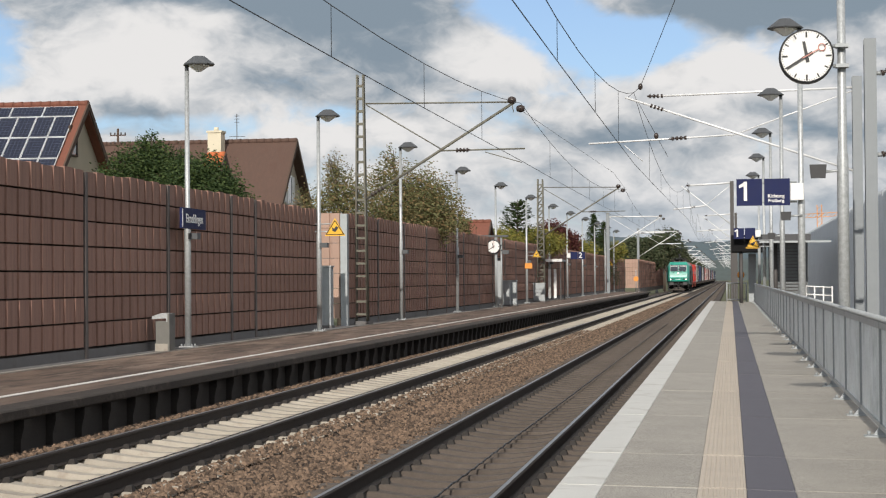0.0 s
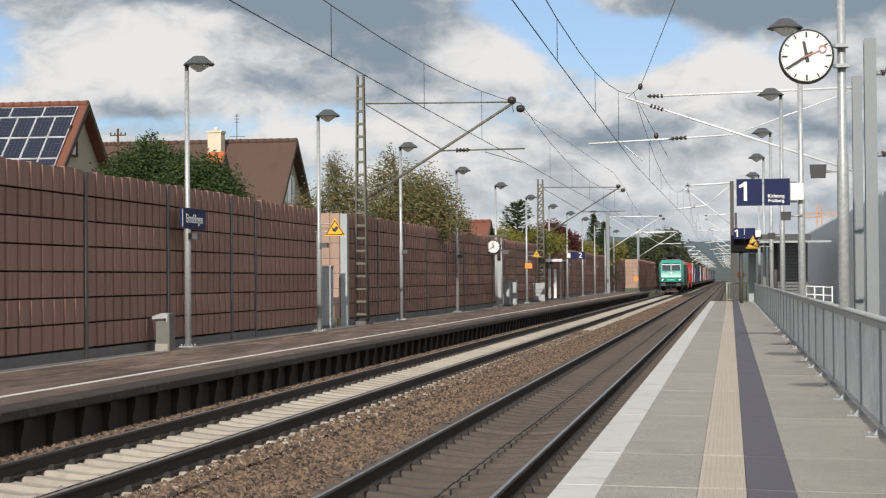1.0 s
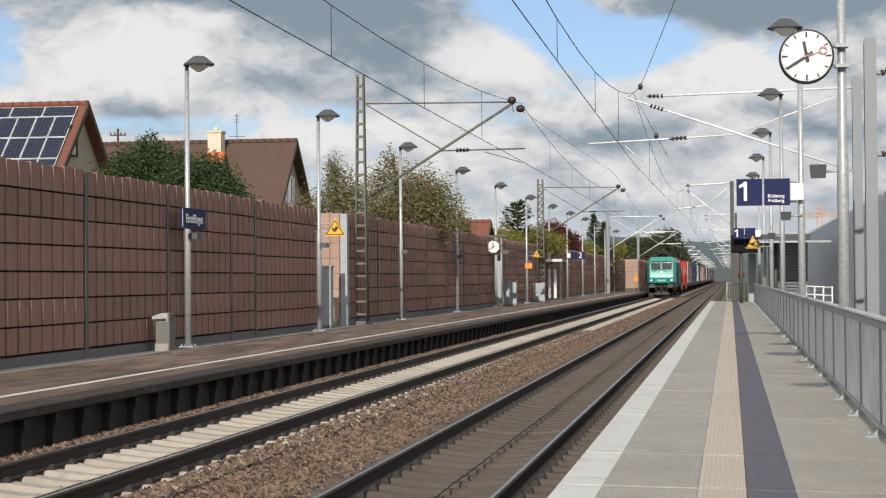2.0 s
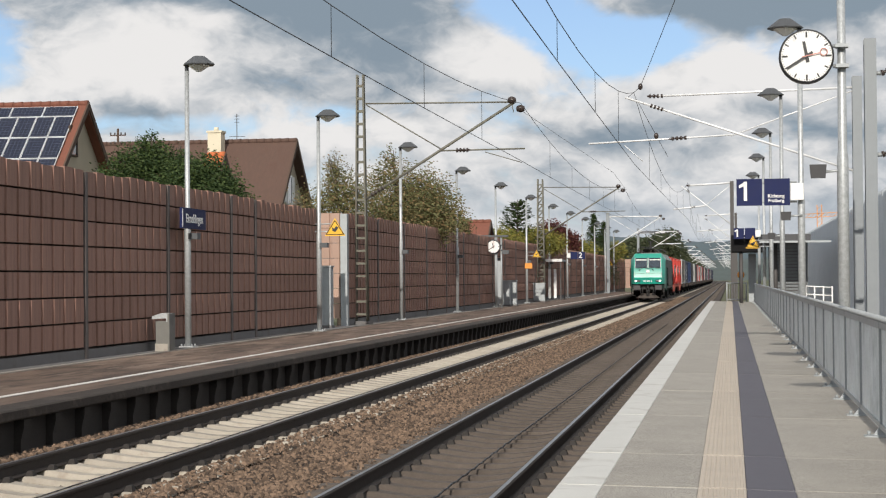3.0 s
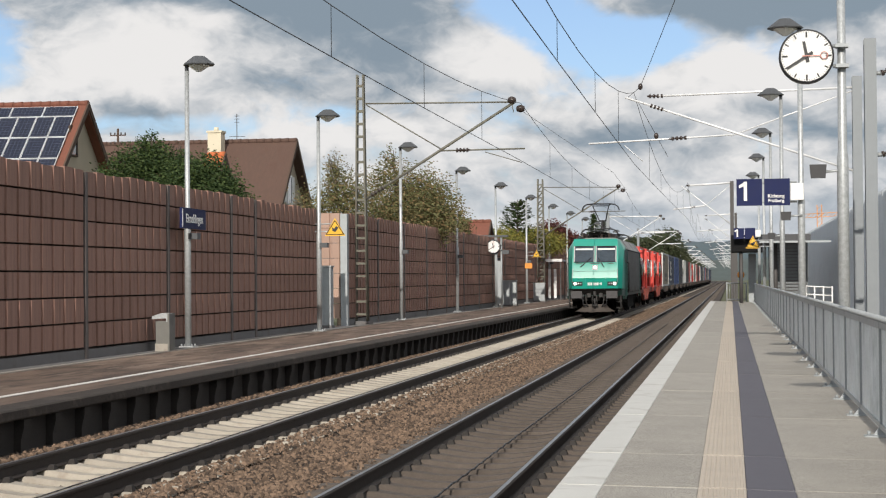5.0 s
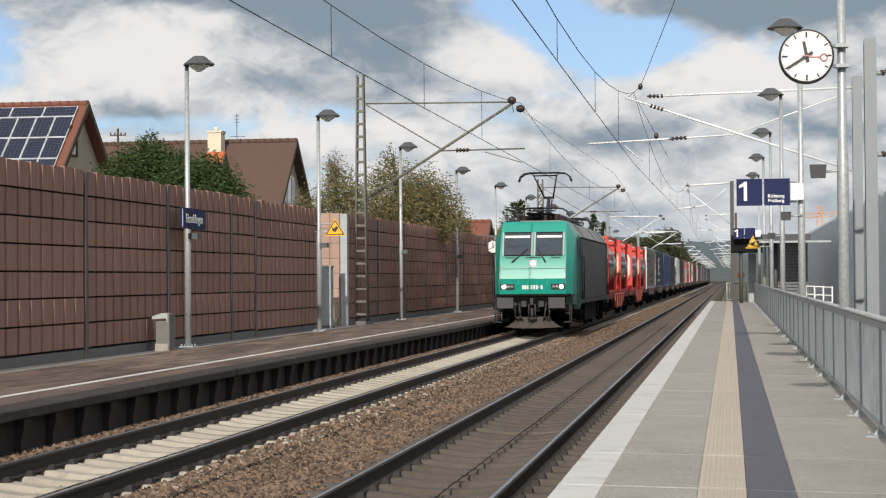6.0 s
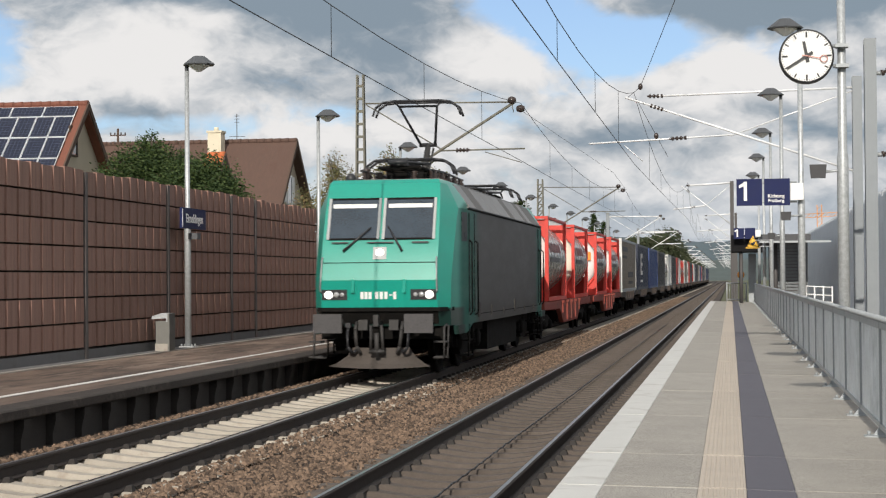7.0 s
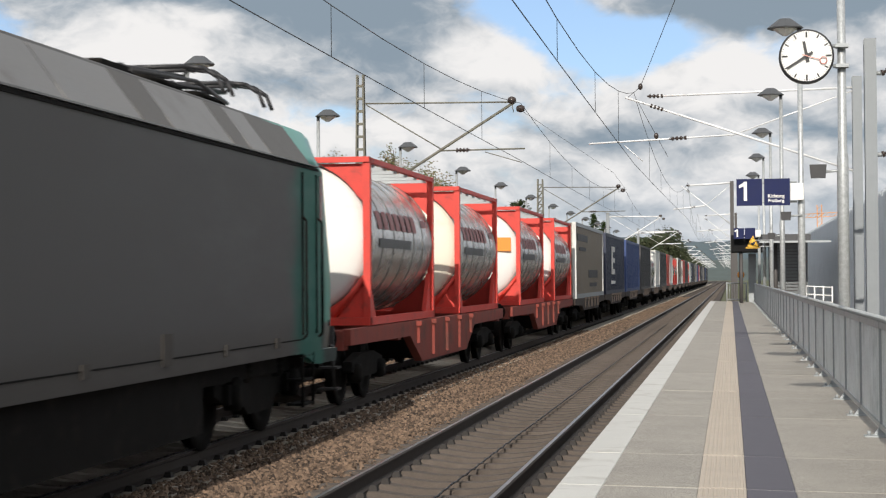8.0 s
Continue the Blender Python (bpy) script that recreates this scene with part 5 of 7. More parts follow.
def station_clock(at, r, z, arm_to, label, rim=0.028):
    """A double-faced clock on arms from a post. Its centre is at; arm_to: x of the post beside it."""
    ck = thing("station_clock", label, "clock", at=(at[0], at[1], z))
    bm = bmesh.new()
    lathe(bm, [(r - rim - 0.002, -0.085), (r - 0.005, -0.085), (r, -0.06), (r, 0.06), (r - 0.005, 0.085), (r - rim - 0.002, 0.085)], axis="y", seg=48)
    part("case", bm, M["black"], ck, "black clock case")
    bm = bmesh.new()
    lathe(bm, [(r - rim, -0.088), (r - rim, 0.088)], axis="y", seg=48)
    dial = part("dial", bm, M["white"], ck, "white clock dial")
    y = -0.092
    for k in range(12):
        a = math.tau * k / 12
        big = k % 3 == 0
        bm = bmesh.new()
        w, r0, r1 = (0.024, r * 0.68, r * 0.90) if big else (0.018, r * 0.74, r * 0.90)
        for_dir = Vector((math.sin(a), 0, math.cos(a)))
        across = Vector((math.cos(a), 0, -math.sin(a)))
        vs = []
        for yy in (y, y + 0.004):
            for rr, s in ((r0, -1), (r0, 1), (r1, 1), (r1, -1)):
                p = for_dir * rr + across * w * s * 0.5
                vs.append(bm.verts.new((p.x, yy, p.z)))
        for f in ((0, 1, 2, 3), (7, 6, 5, 4), (0, 4, 5, 1), (1, 5, 6, 2), (2, 6, 7, 3), (3, 7, 4, 0)):
            bm.faces.new([vs[i] for i in f])
        part("hour_mark", bm, M["black"], dial)
    bm = bmesh.new()
    for k in range(60):
        if k % 5:
            a = math.tau * k / 60
            p, q = Vector((math.sin(a), 0, math.cos(a))) * r * 0.86, Vector((math.sin(a), 0, math.cos(a))) * r * 0.90
            rod(bm, (p.x, y, p.z), (q.x, y, q.z), 0.004, seg=4)
    tagged(part("minute_ring", bm, M["black"], dial), kind="stuff")

    def hand(name, deg, length, width, tail, yy, mat):
        bm = bmesh.new()
        prism(bm, [(-width / 2, -tail), (width / 2, -tail), (width * 0.4, length), (-width * 0.4, length)], yy - 0.003, yy + 0.003)
        ob = part(name, bm, mat, ck)
        ob.rotation_euler[1] = radians(deg)
        return ob
    hand("hour_hand", -10.5, r * 0.55, 0.045, 0.08, -0.100, M["black"])
    hand("minute_hand", -122.0, r * 0.84, 0.036, 0.09, -0.108, M["black"])
    bm = bmesh.new()
    box(bm, -0.006, 0.006, -0.118, -0.114, -0.06, r * 0.50)
    seg = 20
    for k in range(seg):
        a0, a1 = math.tau * k / seg, math.tau * (k + 1) / seg
        rod(bm, (0.045 * math.sin(a0), -0.116, r * 0.5 + 0.045 + 0.045 * math.cos(a0)), (0.045 * math.sin(a1), -0.116, r * 0.5 + 0.045 + 0.045 * math.cos(a1)), 0.007, seg=5)
    second = part("second_hand", bm, M["pale_red"], ck, "thin red second hand with a ring")
    bm = bmesh.new()
    for dz in (-0.13, 0.13):
        rod(bm, (r - 0.02, 0, dz), (arm_to, 0, dz), 0.022)
        box(bm, arm_to - 0.085, arm_to + 0.085, -0.085, 0.085, dz - 0.022, dz + 0.022)
    part("bracket", bm, M["galv_dull"], ck)
    return ck, second


def text(parent, name, body, size, at, mat, turn=0.0):
    """Raised letters facing up the line (-y)."""
    cu = bpy.data.curves.new(name, "FONT")
    cu.body, cu.size, cu.extrude, cu.align_x, cu.align_y = body, size, 0.003, "CENTER", "CENTER"
    cu.offset = min(0.006, size * 0.022)
    ob = new(name, cu)
    ob.data.materials.append(mat)
    ob.parent = parent
    ob.location = at
    ob.rotation_euler = (radians(90), 0, radians(turn))
    return ob


def rounded_board(bm, x0, x1, z0, z1, y, thick=0.04):
    box(bm, x0, x1, y - thick / 2, y + thick / 2, z0, z1)
    bevel(bm, 0.008)


def platform_sign(at, reach, number, words, label):
    """Navy track sign of two square boards on an arm from a post; reach: signed length of the arm."""
    sg = thing("platform_sign", label, "sign", at=at)
    d = 1 if reach > 0 else -1
    w = 0.52
    bm = bmesh.new()
    rod(bm, (0, 0.045, 0.2), (reach, 0.045, 0.2), 0.02), rod(bm, (0, 0.045, -0.2), (reach, 0.045, -0.2), 0.02)
    part("arm", bm, M["galv"], sg)
    bm = bmesh.new()
    box(bm, -0.13, 0.13, -0.13, 0.09, -0.17, 0.17)
    bevel(bm, 0.01)
    part("mount", bm, M["white"], sg, "white clamp box")
    xs = sorted((reach, reach - d * w))
    for k in (0, 1):
        a = d * (0.14 + k * (w + 0.04))
        x0, x1 = sorted((a, a + d * w))
        bm = bmesh.new()
        rounded_board(bm, x0, x1, -0.275, 0.275, 0)
        board = part("board", bm, M["navy"], sg)
        outer = (k == 1)
        if outer and number:
            nx = (x0 + x1) / 2 - 0.08
            text(board, "numeral", number, 0.56, (nx, -0.026, 0.0), M["white"])
            if number == "1":
                bm = bmesh.new()
                prism(bm, [(nx - 0.13, 0.085), (nx - 0.13, 0.15), (nx - 0.02, 0.205), (nx - 0.02, 0.13)], -0.029, -0.022)
                part("numeral_flag", bm, M["white"], board)
        elif words:
            text(board, "words", words, 0.095, ((x0 + x1) / 2 - 0.02, -0.026, -0.13), M["white"])
    return sg


def warning_triangle(at, size, label, group="warning triangles"):
    wt = thing("warning_sign", label, "sign", group, at=at)
    h = size * 0.866
    bm = bmesh.new()
    prism(bm, [(-size / 2, -h / 2), (size / 2, -h / 2), (0, h / 2)], -0.012, 0.012)
    bevel(bm, 0.01)
    plate = part("plate", bm, M["yellow"], wt, "yellow triangular plate")
    for a, b in (((-0.43, -0.41), (0.43, -0.41)), ((0.43, -0.41), (0, 0.36)), ((0, 0.36), (-0.43, -0.41))):
        bm = bmesh.new()
        rod(bm, (a[0] * size, -0.014, a[1] * h), (b[0] * size, -0.014, b[1] * h), size * 0.022, seg=4)
        part("border", bm, M["black"], plate)
    bm = bmesh.new()
    prism(bm, [(-0.12 * size, -0.22 * h), (0.02 * size, -0.28 * h), (0.17 * size, -0.05 * h), (0.06 * size, 0.06 * h), (-0.04 * size, -0.1 * h), (-0.16 * size, 0.02 * h)], -0.018, -0.012)
    part("symbol", bm, M["black"], plate)
    return wt


def bracket(parent_at, to, name, label):
    b = thing(name, label, "bracket", "sign brackets", at=parent_at)
    bm = bmesh.new()
    for dz in (0.11, -0.11):
        rod(bm, (0, 0, dz), (to, 0, dz), 0.016)
    part("bars", bm, M["galv"], b)
    return b


def build_left_platform_things():
    ys = [39.1, 50.9, 64.7, 79.5, 93.0, 107.3, 121.0, 134.5]
    base = lamp_post((-12.06, ys[0], 0.386), 1, 6.32, label="galvanised platform lamp with grey hood before the brown wall")
    lamp_post((-11.76, 50.9, 0.386), 1, 6.19, label="galvanised platform lamp with a yellow warning sign beside it")
    base = lamp_post((-11.88, 64.7, 0.386), 1, 6.27, label="galvanised platform lamp with grey hood along the wall")
    for y in ys[3:]:
        copy_thing(base, pose(-12.05, y, 0.386))
    for y in (148.0, 161.5, 175.0, 188.5):
        copy_thing(base, pose(-12.0, y, 0.386))
    # station name board, lettering as bars
    nb = thing("name_board", "dark blue station name board on the lamp post", "sign", at=(-11.95, 39.1, 3.27))
    bm = bmesh.new()
    box(bm, -0.03, 0.03, -0.85, 0.95, -0.23, 0.23)
    bevel(bm, 0.01)
    board = part("board", bm, M["navy"], nb)
    text(board, "lettering", "Eimeldingen", 0.27, (0.036, 0.06, -0.01), M["white"], 90)
    bm = bmesh.new()
    box(bm, 0.03, 0.036, -0.84, -0.80, -0.2, 0.2)
    part("edge_stripe", bm, M["white"], board)
    # litter bin
    lb = thing("litter_bin", "grey steel litter bin with hooded top on a concrete foot", "bin", at=(-11.93, 36.95, 0.386))
    bm = bmesh.new()
    box(bm, -0.15, 0.15, -0.16, 0.16, 0, 0.16)
    bevel(bm, 0.015)
    part("foot", bm, M["kerb"], lb, "pale concrete foot")
    bm = bmesh.new()
    box(bm, -0.13, 0.13, -0.16, 0.16, 0.16, 0.64)
    bevel(bm, 0.02)
    part("container", bm, M["bin_grey"], lb)
    bm = bmesh.new()
    prism(bm, [(-0.21, 0.68), (-0.21, 0.74), (0.0, 0.81), (0.17, 0.80), (0.17, 0.62), (0.10, 0.62), (0.10, 0.70)], -0.18, 0.18)
    part("hood", bm, M["galv"], lb, "bright steel hood")
    bm = bmesh.new()
    box(bm, 0.14, 0.18, -0.2, 0.2, 0.0, 0.80)
    part("back_plate", bm, M["bin_grey"], lb)
    # cabinets
    def cabinet(at, w, h, label):
        cb = thing("switch_cabinet", label, "cabinet", "trackside cabinets", at=at)
        bm = bmesh.new()
        box(bm, -w / 2, w / 2, -0.2, 0.2, 0.08, h)
        bevel(bm, 0.015)
        part("housing", bm, M["galv_dull"], cb)
        for s in (-1, 1):
            bm = bmesh.new()
            box(bm, s * w / 4 - w / 4 + 0.02, s * w / 4 + w / 4 - 0.02, -0.215, -0.2, 0.14, h - 0.06)
            part("door", bm, M["galv_dull"], cb)
        bm = bmesh.new()
        box(bm, -w / 2 - 0.03, w / 2 + 0.03, -0.23, 0.23, 0, 0.09)
        part("socket", bm, M["plinth"], cb)
        bm = bmesh.new()
        box(bm, -w / 2 - 0.03, w / 2 + 0.03, -0.24, 0.23, h, h + 0.04)
        part("lid", bm, M["galv"], cb)
    cabinet((-12.42, 54.6, 0.376), 0.42, 1.9, "tall grey steel cabinet in the gap of the wall")
    cabinet((-11.95, 95.6, 0.386), 0.62, 1.35, "pale grey double-door cabinet by the wall")
    cabinet((-11.6, 96.4, 0.386), 0.45, 1.35, "narrow pale grey cabinet by the wall")
    cabinet((-11.8, 112.0, 0.386), 0.7, 1.15, "low pale grey cabinet at the wall foot")
    # warning signs on the posts
    for y, x, z, s in ((50.85, -11.27, 3.40, 0.60), (107.2, -11.45, 3.35, 0.50), (174.9, -11.5, 3.3, 0.52)):
        bracket((x - 0.6, y + 0.04, z - 0.02), 0.6, "sign_bracket", "thin zinc bracket from post to warning sign")
        warning_triangle((x, y, z), s, "yellow triangular warning sign with black border")
    ob = thing("notice_plate", "small weathered orange notice plate on a lamp post", "sign", at=(-11.93, 107.18, 2.62))
    bm = bmesh.new()
    box(bm, -0.22, 0.22, -0.02, 0.02, -0.16, 0.16)
    bevel(bm, 0.008)
    part("plate", bm, M["orange"], ob)
    # clock pillar
    pl = thing("info_pillar", "slim grey twin-tube pillar carrying the far clock", "pillar", at=(-11.75, 91.6, 0.376))
    for x in (-0.12, 0.16):
        bm = bmesh.new()
        rod(bm, (x, 0, 0), (x, 0, 3.64), 0.08 if x < 0 else 0.05, seg=12)
        part("tube", bm, M["galv_dull"], pl)
    bm = bmesh.new()
    box(bm, -0.06, 0.14, -0.03, 0.03, 0.2, 2.4)
    part("panel", bm, M["galv_dull"], pl)
    bm = bmesh.new()
    box(bm, -1.0, 0.5, -0.10, 0.25, 3.62, 3.72)
    bevel(bm, 0.02)
    part("cap", bm, M["lamp_grey"], pl, "dark flat cap over the clock")
    bm = bmesh.new()
    box(bm, 0.2, 0.55, -0.12, 0.12, 2.75, 2.95)
    bevel(bm, 0.02)
    part("loudspeaker", bm, M["lamp_grey"], pl)
    station_clock((-11.98, 91.5), 0.375, 3.50, 0.36, "white-faced round station clock on a pillar", 0.062)
    # far shelter and sign
    sh = thing("waiting_shelter", "small glazed waiting shelter with a flat white-edged roof", "shelter", at=(-11.9, 122.0, 0.376))
    bm = bmesh.new()
    box(bm, -0.9, 0.75, -1.6, 1.6, 2.62, 2.74)
    part("roof", bm, M["galv_dull"], sh)
    bm = bmesh.new()
    box(bm, -0.92, 0.77, -1.66, -1.6, 2.6, 2.78)
    part("fascia", bm, M["white"], sh)
    for x in (-0.8, 0.65):
        for y in (-1.5, 1.5):
            bm = bmesh.new()
            box(bm, x - 0.04, x + 0.04, y - 0.04, y + 0.04, 0, 2.62)
            part("post", bm, M["post_grey"], sh)
    bm = bmesh.new()
    box(bm, -0.82, -0.79, -1.45, 1.45, 0.25, 2.4)
    part("back_pane", bm, M["pane"], sh).visible_shadow = False
    for x in (-0.1, 0.28):
        bm = bmesh.new()
        box(bm, x - 0.09, x + 0.09, -1.53, -1.50, 0.15, 2.1)
        part("white_panel", bm, M["white"], sh)
    platform_sign((-11.93, 134.4, 3.55), 1.25, "2", "", "navy track sign with the numeral 2")
    sp = thing("speed_board", "orange round-cornered signal plate on a thin post", "signal", at=(-9.6, 186.0, 0.376))
    bm = bmesh.new()
    rod(bm, (0, 0, 0), (0, 0, 2.3), 0.04)
    part("post", bm, M["galv"], sp)
    bm = bmesh.new()
    lathe(bm, [(0.26, -0.02), (0.26, 0.02)], (0, -0.05, 1.35), "y", 20)
    part("plate", bm, M["orange"], sp)


def build_fence():
    fence = thing("fence", "galvanised sheet-panel platform fence with tubular handrail", "fence")
    x = 1.27
    z0 = deck(x)
    ys = [18.06 + 2.36 * k for k in range(-7, 34)]
    bm = bmesh.new()
    n = 12
    w = 2.28 / n
    prof = []
    for i in range(n):
        a = -1.14 + i * w
        prof += [(0.0, a), (0.0, a + w * 0.45), (-0.012, a + w * 0.5), (-0.012, a + w * 0.95)]
    prof = prof + [(0.012, 1.14), (0.012, -1.14)]
    prism(bm, prof, 0.10, 0.925, "z")
    sheet = finish(bm, "panel", M["fence_sheet"])
    bm = bmesh.new()
    box(bm, -0.030, 0.03, -1.14, 1.14, 0.92, 0.975)
    band = finish(bm, "top_band", M["galv"])
    bm = bmesh.new()
    box(bm, -0.03, 0.03, -1.14, 1.14, 0.07, 0.11)
    low = finish(bm, "bottom_rail", M["galv"])
    bm = bmesh.new()
    box(bm, -0.03, 0.04, -0.025, 0.025, 0.0, 0.98)
    box(bm, -0.16, 0.08, -0.07, 0.07, 0.0, 0.014)
    rod(bm, (-0.12, 0.0, 0.012), (-0.12, 0.0, 0.05), 0.016, seg=6)
    prism(bm, [(-0.09, 0.012), (-0.03, 0.012), (-0.03, 0.09)], -0.006, 0.006)
    post = finish(bm, "post", M["galv_dull"])
    for a in ys:
        piece("post", post, fence, (x, a, z0))
        piece("panel", sheet, fence, (x, a + 1.18, z0))
        piece("top_band", band, fence, (x, a + 1.18, z0))
        piece("bottom_rail", low, fence, (x, a + 1.18, z0))
    bm = bmesh.new()
    rod(bm, (x - 0.01, ys[0], z0 + 1.0), (x - 0.01, ys[-1] + 2.36, z0 + 1.0), 0.028, seg=12)
    part("handrail", bm, M["galv"], fence, "bright tubular handrail")


def build_right_platform_things():
    ys = [10.0, 23.8, 37.6, 51.4, 65.1, 78.6, 92.4]
    z = deck(1.45)
    base = lamp_post((1.45, ys[0], z), -1, 6.44, label="galvanised platform lamp with grey hood behind the fence", extras=False)
    for y in ys[1:]:
        copy_thing(base, pose(1.45, y, z))
    clock, second = station_clock((1.0, 23.72), 0.352, 4.71, 0.45, "white-faced black-rimmed station clock on a lamp post")
    spk = lambda at, lab: (lambda o: (part("horn", box_bm(-0.11, 0.11, -0.14, 0.14, -0.09, 0.09, taper=True), M["black"], o), part("arm", rod_bm((0.08, 0, 0), (0.34, 0, 0.02), 0.018), M["galv"], o)))(thing("loudspeaker", lab, "loudspeaker", "platform loudspeakers", at=at))
    spk((1.13, 23.8, 3.22), "grey box loudspeaker on an arm from the lamp post")
    spk((1.13, 37.5, 3.10), "small grey box loudspeaker under the track sign")
    spk((1.15, 51.4, 3.0), "small grey box loudspeaker on a lamp post")
    platform_sign((1.36, 37.5, 3.60), -1.2, "1", "Richtung\nFreiburg", "navy track sign with the numeral 1 and a direction")
    platform_sign((1.40, 92.3, 4.05), -1.2, "1", "", "far navy track sign with the numeral 1")
    bracket((1.42, 65.05, 3.05), -0.6, "sign_bracket", "thin zinc bracket from post to warning sign")
    warning_triangle((0.80, 65.0, 3.1), 0.52, "orange-yellow triangular warning sign with black border")
    # shelter at the platform's end
    sh = thing("platform_shelter", "dark flat-roofed shelter with slim posts near the platform end", "shelter", at=(0, 0, 0))
    for x0, x1, y0, y1, z0, z1, mat, nm in ((0.05, 1.75, 92.9, 98.5, 3.15, 4.0, "roof_black", "roof_box"), (1.32, 3.30, 76.0, 90.0, 3.34, 3.62, "roof_dark", "roof_slab"), (1.2, 4.1, 75.7, 76.0, 3.26, 3.34, "galv_dull", "roof_edge")):
        bm = bmesh.new()
        box(bm, x0, x1, y0, y1, z0, z1)
        bevel(bm, 0.02)
        part(nm, bm, M[mat], sh)
    for x, y in ((0.55, 93.2), (0.55, 98.0), (1.9, 78.0), (1.9, 88.0)):
        bm = bmesh.new()
        rod(bm, (x, y, deck(x) - 0.05), (x, y, 3.3), 0.09, seg=12)
        part("post", bm, M["post_grey"], sh)
    bm = bmesh.new()
    box(bm, 1.75, 3.3, 79.0, 79.2, deck(2.1) - 0.05, 3.34)
    part("front_pane", bm, M["pane_dark"], sh, "dark glass front")
    for k in range(14):
        bm = bmesh.new()
        box(bm, 1.8, 3.25, 78.95, 78.99, 1.25 + k * 0.14, 1.275 + k * 0.14)
        part("slat", bm, M["post_grey"], sh)
    bm = bmesh.new()
    box(bm, 0.95, 1.35, 97.3, 97.6, deck(1) - 0.05, 3.1)
    part("rear_panel", bm, M["galv_dull"], sh)
    # gate at the platform's end
    gt = thing("end_gate", "pale steel gate across the platform end", "gate", at=(0.35, 99.2, deck(0.3)))
    for x in (-0.55, 0.5):
        bm = bmesh.new()
        rod(bm, (x, 0, -0.03), (x, 0, 1.05), 0.04)
        part("post", bm, M["galv"], gt)
    for zz in (0.12, 1.0):
        bm = bmesh.new()
        rod(bm, (-0.55, 0, zz), (0.5, 0, zz), 0.03)
        part("rail", bm, M["galv"], gt)
    for k in range(7):
        bm = bmesh.new()
        rod(bm, (-0.42 + k * 0.14, 0, 0.12), (-0.42 + k * 0.14, 0, 1.0), 0.012, seg=6)
        part("bar", bm, M["galv"], gt)
    sp = thing("stop_board", "round orange end-of-platform signal plate", "signal", at=(0.55, 98.6, deck(0.5)))
    bm = bmesh.new()
    rod(bm, (0, 0, -0.02), (0, 0, 1.7), 0.03)
    part("post", bm, M["galv"], sp)
    bm = bmesh.new()
    lathe(bm, [(0.2, -0.02), (0.2, 0.02)], (0, -0.05, 1.45), "y", 18)
    part("plate", bm, M["orange"], sp)
    # ramp railing behind the fence
    rr = thing("ramp_railing", "white-painted tubular ramp railing behind the fence", "railing", at=(2.75, 68.0, 0.40))
    for k in range(4):
        bm = bmesh.new()
        rod(bm, (k * 0.32, 0, -0.05), (k * 0.32, 0, 1.1), 0.03)
        part("post", bm, M["white"], rr)
    for zz in (0.55, 0.8, 1.1):
        bm = bmesh.new()
        rod(bm, (0, 0, zz), (0.96, 0, zz - 0.06), 0.025)
        part("rail", bm, M["white"], rr)
    return second


def box_bm(x0, x1, y0, y1, z0, z1, taper=False):
    bm = bmesh.new()
    box(bm, x0, x1, y0, y1, z0, z1)
    if taper:
        for v in bm.verts:
            if v.co.y > 0:
                v.co.x *= 0.7
                v.co.z *= 0.7
            if v.co.z < 0:
                v.co.x *= 0.85
    bevel(bm, 0.012)
    return bm


def rod_bm(a, b, r):
    bm = bmesh.new()
    rod(bm, a, b, r)
    return bm


def build_barrier_right():
    wall = thing("wall_east", "grey aluminium noise barrier of ribbed panels between steel posts", "noise barrier", kind="structure")
    x, zt = 4.65, 4.5
    bm = bmesh.new()
    n = 16
    w = 4.8 / n
    prof = []
    for i in range(n):
        a = -2.4 + i * w
        prof += [(0.0, a), (-0.075, a + w * 0.2), (-0.075, a + w * 0.55), (0.0, a + w * 0.75)]
    prism(bm, prof + [(0.0, 2.4), (0.1, 2.4), (0.1, -2.4)], 0.0, 0.98, "z")
    me = finish(bm, "panel", M["alu_panel"])
    bm = bmesh.new()
    box(bm, -0.012, 0.14, -0.10, -0.085, -0.6, zt)
    box(bm, -0.012, 0.14, 0.085, 0.10, -0.6, zt)
    box(bm, 0.03, 0.05, -0.085, 0.085, -0.6, zt)
    post = finish(bm, "post", M["galv_dull"])
    for k in range(20):
        y = 46.0 + 5.0 * k
        piece("post", post, wall, (x, y, 0))
        for r in range(5):
            piece("panel", me, wall, (x, y + 2.5, -0.45 + r * 0.985))
    bm = bmesh.new()
    box(bm, 3.2, 5.5, -8, 150, -0.62, 0.30)
    tagged(part("forecourt", bm, M["old_asphalt"]), "strip of asphalt between platform and noise barrier", "pavement", kind="structure")


